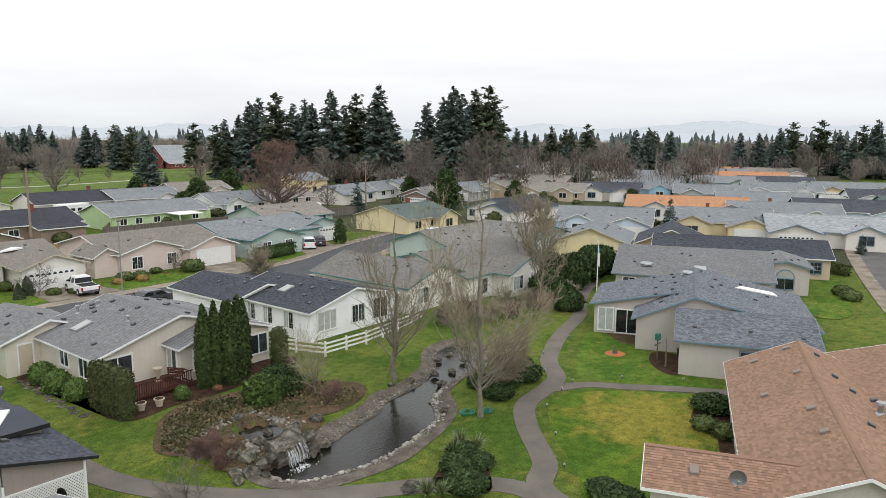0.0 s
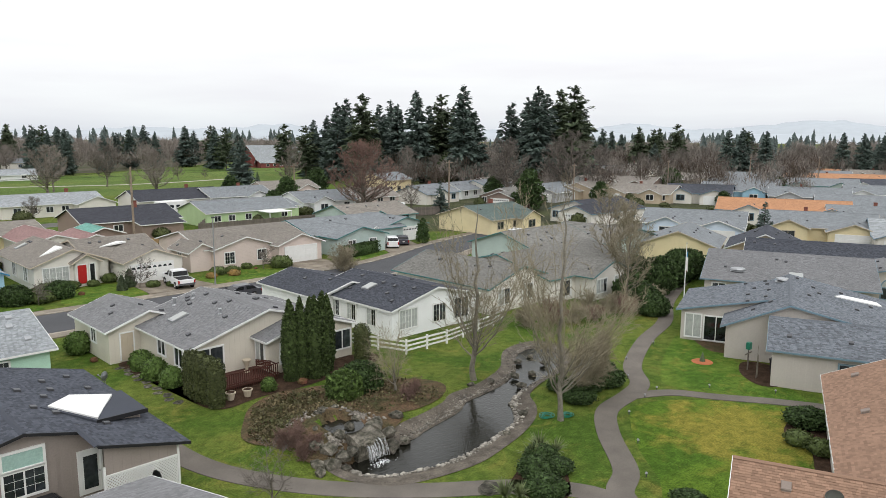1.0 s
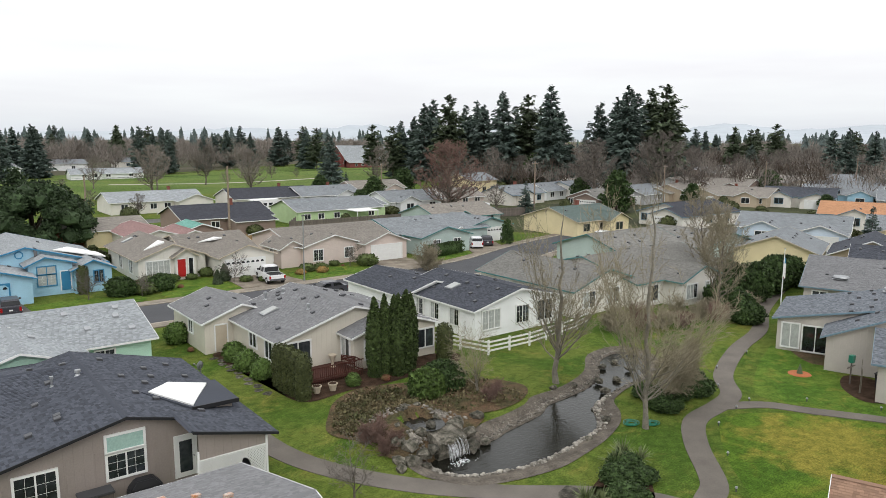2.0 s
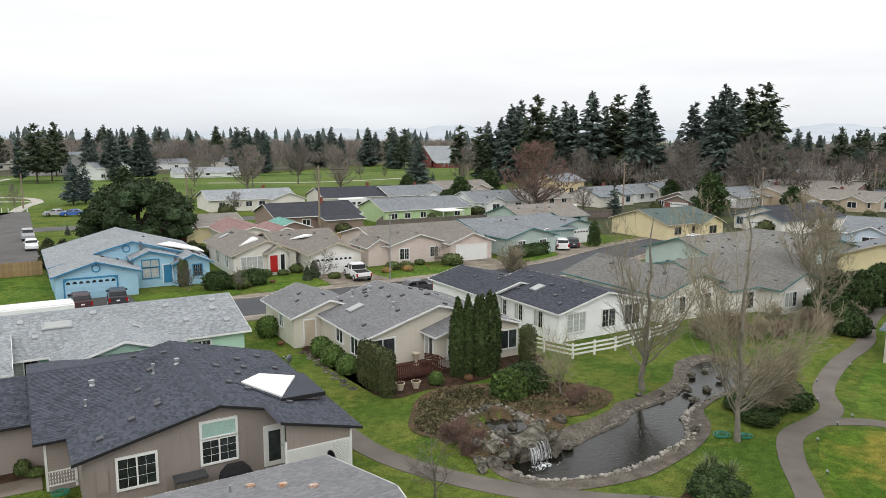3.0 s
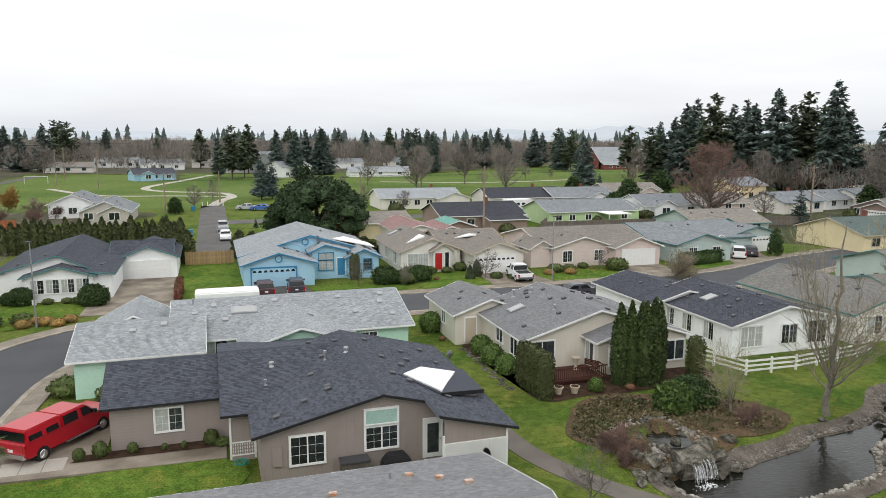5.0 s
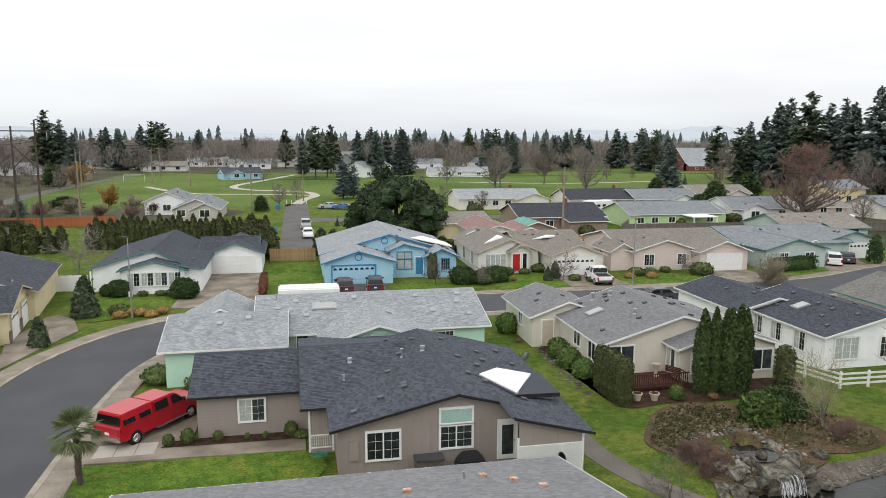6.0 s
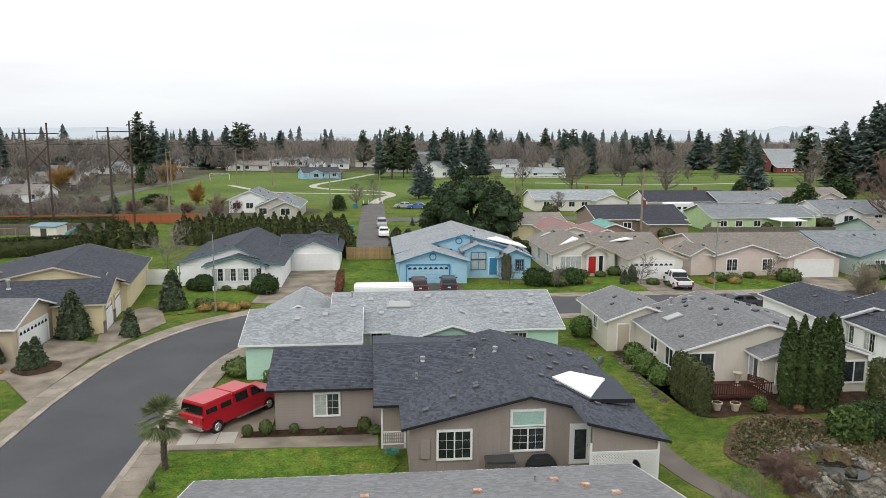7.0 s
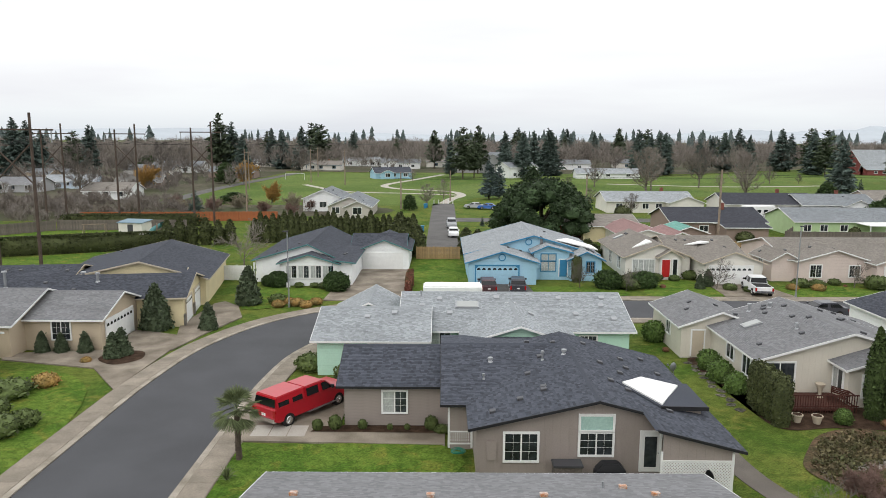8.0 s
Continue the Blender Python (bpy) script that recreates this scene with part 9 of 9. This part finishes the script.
ch = base("storage_chest", 6.2, 33.2, 0.0, 0, "grey plastic storage chest with a dark lid", "storage box")
g = bmesh.new()
box(g, -0.68, 0.68, -0.38, 0.38, 0, 1.05)
part("body", g, "wood_grey", ch)
g = bmesh.new()
box(g, -0.74, 0.74, -0.44, 0.42, 1.05, 1.17)
bmesh.ops.bevel(g, geom=g.edges[:], offset=0.03, segments=2, affect="EDGES")
part("lid", g, "vent", ch)
g = bmesh.new()
box(g, -0.1, 0.1, -0.42, -0.38, 0.7, 0.78)
part("latch", g, "vent", ch)


def coil(x, y, material, label, z=0.05, r=0.4):
    ob = base("garden_hose", x, y, z, 0, label, "hose")
    g = bmesh.new()
    prev = None
    for k in range(64):
        a = k * 0.55
        rr = r * (0.75 + 0.25 * math.sin(k * 0.37))
        q = Vector((rr * math.cos(a), rr * math.sin(a) * 0.9, 0.03 + 0.003 * k * (1 if k < 40 else 0.6)))
        if prev:
            tube(g, prev, q, 0.022, 0.022, 5, False)
        prev = q
    part("coil", g, material, ob)


MAT["hose"] = plain("green_hose", (0.015, 0.17, 0.11), 0.45)
coil(0.9, 36.0, "hose", "bright green garden hose in a coil", 0.35)
coil(34.0, 25.2, "hose", "green garden hose coiled in the grass", 0.02, 0.5)
coil(35.0, 24.4, "hose", "green garden hose loosely coiled in the grass", 0.02, 0.42)


def dish(x, y, z, rz, label, r=0.45, pole=0.6, material="metal"):
    ob = base("satellite_dish", x, y, z, rz, label, "satellite dish")
    g = bmesh.new()
    tube(g, (0, 0, -0.1), (0, 0, pole), 0.03, 0.03, 7)
    part("mast", g, "metal", ob)
    g = bmesh.new()
    rings = 4
    prev = None
    for k in range(1, rings + 1):
        q = k / rings
        ring = [g.verts.new((-0.12 * (1 - q * q) + 0.05, r * q * math.cos(a * math.tau / 16), pole + 0.1 + r * q * math.sin(a * math.tau / 16) + 0.02)) for a in range(16)]
        if prev:
            for a in range(16):
                g.faces.new((prev[a], prev[(a + 1) % 16], ring[(a + 1) % 16], ring[a]))
        else:
            g.faces.new(ring)
        prev = ring
    bmesh.ops.solidify(g, geom=g.faces[:], thickness=0.015)
    part("reflector", g, material, ob)
    g = bmesh.new()
    tube(g, (0, 0, pole - 0.1), (0.5, 0, pole + 0.15), 0.012, 0.012, 5)
    box(g, 0.46, 0.56, -0.04, 0.04, pole + 0.1, pole + 0.2)
    part("feed_arm", g, "metal", ob)


dish(28.6, 7.6, 3.05, 200, "grey satellite dish on the roof edge", 0.34, 0.3)
dish(12.5, 31.2, 0.75, 200, "black satellite dish before the lattice", 0.3, 0.6, "trim_black")
dish(15.6, 46.4, 0.0, 120, "satellite dish on a garden mast", 0.32, 1.6)
# birdbath-like green feeder and plant frame behind the taupe house
fd = base("bird_feeder", 52.0, 20.4, 0, 0, "green bird feeder on a wooden post", "bird feeder")
g = bmesh.new()
box(g, -0.04, 0.04, -0.04, 0.04, 0, 1.6)
part("post", g, "wood_grey", fd)
g = bmesh.new()
box(g, -0.2, 0.2, -0.15, 0.15, 1.6, 2.1)
part("hopper", g, "hose", fd)
g = bmesh.new()
box(g, -0.6, 0.6, -0.03, 0.03, 1.25, 1.32)
part("crossbar", g, "wood_grey", fd)
sapling = base("staked_sapling", 50.6, 19.2, 0, 0, "thin staked sapling in the bark bed", "sapling")
g = bmesh.new()
tube(g, (0, 0, 0), (0.05, 0, 2.4), 0.03, 0.015, 6)
tube(g, (0.2, 0, 0), (0.2, 0, 1.7), 0.025, 0.025, 5)
part("stem", g, "bark_pale", sapling)
bin_ = base("rubbish_bin", 52.8, 18.7, 0, 0, "black wheeled rubbish bin against the wall", "bin")
g = bmesh.new()
hexa(g, [(-0.25, -0.28, 0), (0.25, -0.28, 0), (0.25, 0.28, 0), (-0.25, 0.28, 0), (-0.31, -0.35, 1.0), (0.31, -0.35, 1.0), (0.31, 0.35, 1.0), (-0.31, 0.35, 1.0)])
part("body", g, "trim_black", bin_)
g = bmesh.new()
box(g, -0.33, 0.33, -0.38, 0.38, 1.0, 1.08)
part("lid", g, "vent", bin_)
ring = base("planting_ring", 51.4, 23.6, 0.02, 0, "ring of red bark round a tiny conifer", "planting ring")
g = bmesh.new()
tube(g, (0, 0, 0), (0, 0, 0.05), 0.8, 0.7, 18)
part("bark_ring", g, MAT["wood_rust"], ring)
g = bmesh.new()
tube(g, (0, 0, 0.05), (0, 0, 0.75), 0.22, 0.03, 10)
part("conifer", g, "fir_mid", ring)
# play yard behind the hedge
shed = base("garden_shed", -52.5, 121.5, 0, -10, "small white garden shed with a flat grey roof", "shed")
g = bmesh.new()
box(g, -2.2, 2.2, -1.4, 1.4, 0, 2.2)
part("wall", g, WALLS["offwhite"], shed)
g = bmesh.new()
hexa(g, [(-2.4, -1.6, 2.2), (2.4, -1.6, 2.2), (2.4, 1.6, 2.5), (-2.4, 1.6, 2.5), (-2.4, -1.6, 2.3), (2.4, -1.6, 2.3), (2.4, 1.6, 2.6), (-2.4, 1.6, 2.6)])
part("roof", g, "trim_slate", shed)
g = bmesh.new()
box(g, -0.5, 0.5, -1.44, -1.4, 0.05, 1.95)
part("door", g, "vent", shed)
sw = base("swing_set", -57.5, 117.5, 0, 12, "wooden swing set on the back lawn", "swing set")
for s in (-1, 1):
    for t in (-1, 1):
        g = bmesh.new()
        tube(g, (s * 1.8, t * 1.0, 0), (s * 1.6, 0, 2.3), 0.06, 0.06, 6)
        part("leg", g, "wood_pole", sw)
g = bmesh.new()
tube(g, (-1.9, 0, 2.3), (1.9, 0, 2.3), 0.07, 0.07, 7)
part("beam", g, "wood_pole", sw)
for xx in (-0.7, 0.6):
    g = bmesh.new()
    for q in (-0.2, 0.2):
        tube(g, (xx + q, 0, 2.3), (xx + q, 0, 0.6), 0.012, 0.012, 4)
    box(g, xx - 0.25, xx + 0.25, -0.1, 0.1, 0.56, 0.6)
    part("swing", g, "vent", sw)
slide = base("slide", -47.8, 119.0, 0, 30, "curved grey-green play slide", "slide")
g = bmesh.new()
for k in range(10):
    a = k * 0.5
    p, q = Vector((math.cos(a) * 0.9, math.sin(a) * 0.9, 2.2 - 0.22 * k)), Vector((math.cos(a + 0.5) * 0.9, math.sin(a + 0.5) * 0.9, 2.2 - 0.22 * (k + 1)))
    tube(g, p, q, 0.38, 0.38, 10, False)
part("chute", g, "trim_teal", slide)
g = bmesh.new()
box(g, -0.1, 0.1, -0.1, 0.1, 0, 2.4)
part("post", g, "wood_pole", slide)
goal = base("soccer_goal", -57.4, 279.2, 0, 0, "white football goal on the field", "goal")
for xx, x1, z0, z1 in ((-3.7, -3.58, 0, 2.44), (3.58, 3.7, 0, 2.44), (-3.7, 3.7, 2.34, 2.46)):
    g = bmesh.new()
    box(g, xx, x1, -0.06, 0.06, z0, z1)
    part("bar", g, "white", goal)
# bollards at the end of the dead-end street
BO = base("bollard", -2.2, 181.5, 0, 0, "short white bollard at the park entrance", "bollard", "park bollards")
g = bmesh.new()
tube(g, (0, 0, 0), (0, 0, 1.0), 0.1, 0.09, 9)
part("post", g, "white", BO)
for k in range(1, 5):
    copy_thing(BO, pose(-2.2 + 1.2 * k, 181.5, 0))
for x, y in ((-3.6, 128.0), (-4.2, 170.0), (-3.9, 171.4)):
    b_ = base("recycling_bin", x, y, 0, 0, "blue wheeled recycling bin by the street", "bin")
    g = bmesh.new()
    hexa(g, [(-0.25, -0.28, 0), (0.25, -0.28, 0), (0.25, 0.28, 0), (-0.25, 0.28, 0), (-0.31, -0.35, 1.0), (0.31, -0.35, 1.0), (0.31, 0.35, 1.0), (-0.31, 0.35, 1.0)])
    part("body", g, "trim_blue", b_)
    g = bmesh.new()
    box(g, -0.33, 0.33, -0.38, 0.38, 1.0, 1.08)
    part("lid", g, "trim_blue", b_)
# pale slabs in the driveway and pavement joints
for k in range(3):
    g = bmesh.new()
    x0 = -10.9 + k * 1.05
    prism(g, [(x0, 38.55), (x0 + 1.0, 38.55), (x0 + 1.0, 40.1), (x0, 40.1)], 0.1, 0.108)
    tagged(part("driveway_slab", g, "concrete_light"), "pale newly poured concrete slab in the driveway", "slab", kind="structure")
sheet("planting_bed", [(-7.6, 39.2), (0.0, 39.1), (0.2, 40.15), (-5.8, 40.15), (-7.0, 40.0)], "mulch", "dark mulch bed under the front window", "bed", 0.125, level=0.0)
for x, y, s in ((-6.2, 39.7, 0.5), (-4.6, 39.7, 0.35), (-0.6, 39.7, 0.5), (-3.0, 39.6, 0.22), (-2.0, 39.6, 0.22), (-7.2, 39.5, 0.4)):
    plant(LOW, x, y, 0.1, x * 30, s, s * 2)

# hills behind all; the distance haze is painted into their pale base colour
MAT["hill"] = tex_mat("haze_painted_hill", (0.44, 0.475, 0.505), 1.0, 0.04, 0.004, 0.03, 0.0, spec=0.0)
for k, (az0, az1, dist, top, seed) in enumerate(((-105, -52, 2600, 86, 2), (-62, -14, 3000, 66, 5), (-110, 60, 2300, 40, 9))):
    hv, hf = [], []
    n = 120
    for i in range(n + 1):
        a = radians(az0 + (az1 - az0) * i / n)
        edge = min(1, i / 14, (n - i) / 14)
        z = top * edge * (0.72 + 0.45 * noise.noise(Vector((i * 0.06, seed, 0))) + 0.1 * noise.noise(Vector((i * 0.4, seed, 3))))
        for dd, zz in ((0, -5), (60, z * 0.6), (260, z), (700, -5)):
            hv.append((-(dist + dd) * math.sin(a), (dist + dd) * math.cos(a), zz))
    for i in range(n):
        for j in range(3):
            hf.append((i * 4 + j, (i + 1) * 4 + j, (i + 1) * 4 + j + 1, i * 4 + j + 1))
    tagged(raw("hill", hv, hf, "hill", smooth=True), "wooded hills on the horizon with blue-grey haze painted into their colour", "hills", kind="structure")

tp = base("covered_boat", 85.6, 110.5, 0, 10, "boat under a yellow tarpaulin on its trailer", "boat")
g = bmesh.new()
lump(g, 0, 0, 1.0, 3.2, 1.4, 1.3, 4, 0.12, -0.7, 2)
part("tarpaulin", g, MAT["shrub_gold"], tp)
g = bmesh.new()
box(g, -2.5, 2.8, -0.7, 0.7, 0.0, 0.4)
part("trailer_frame", g, "metal", tp)
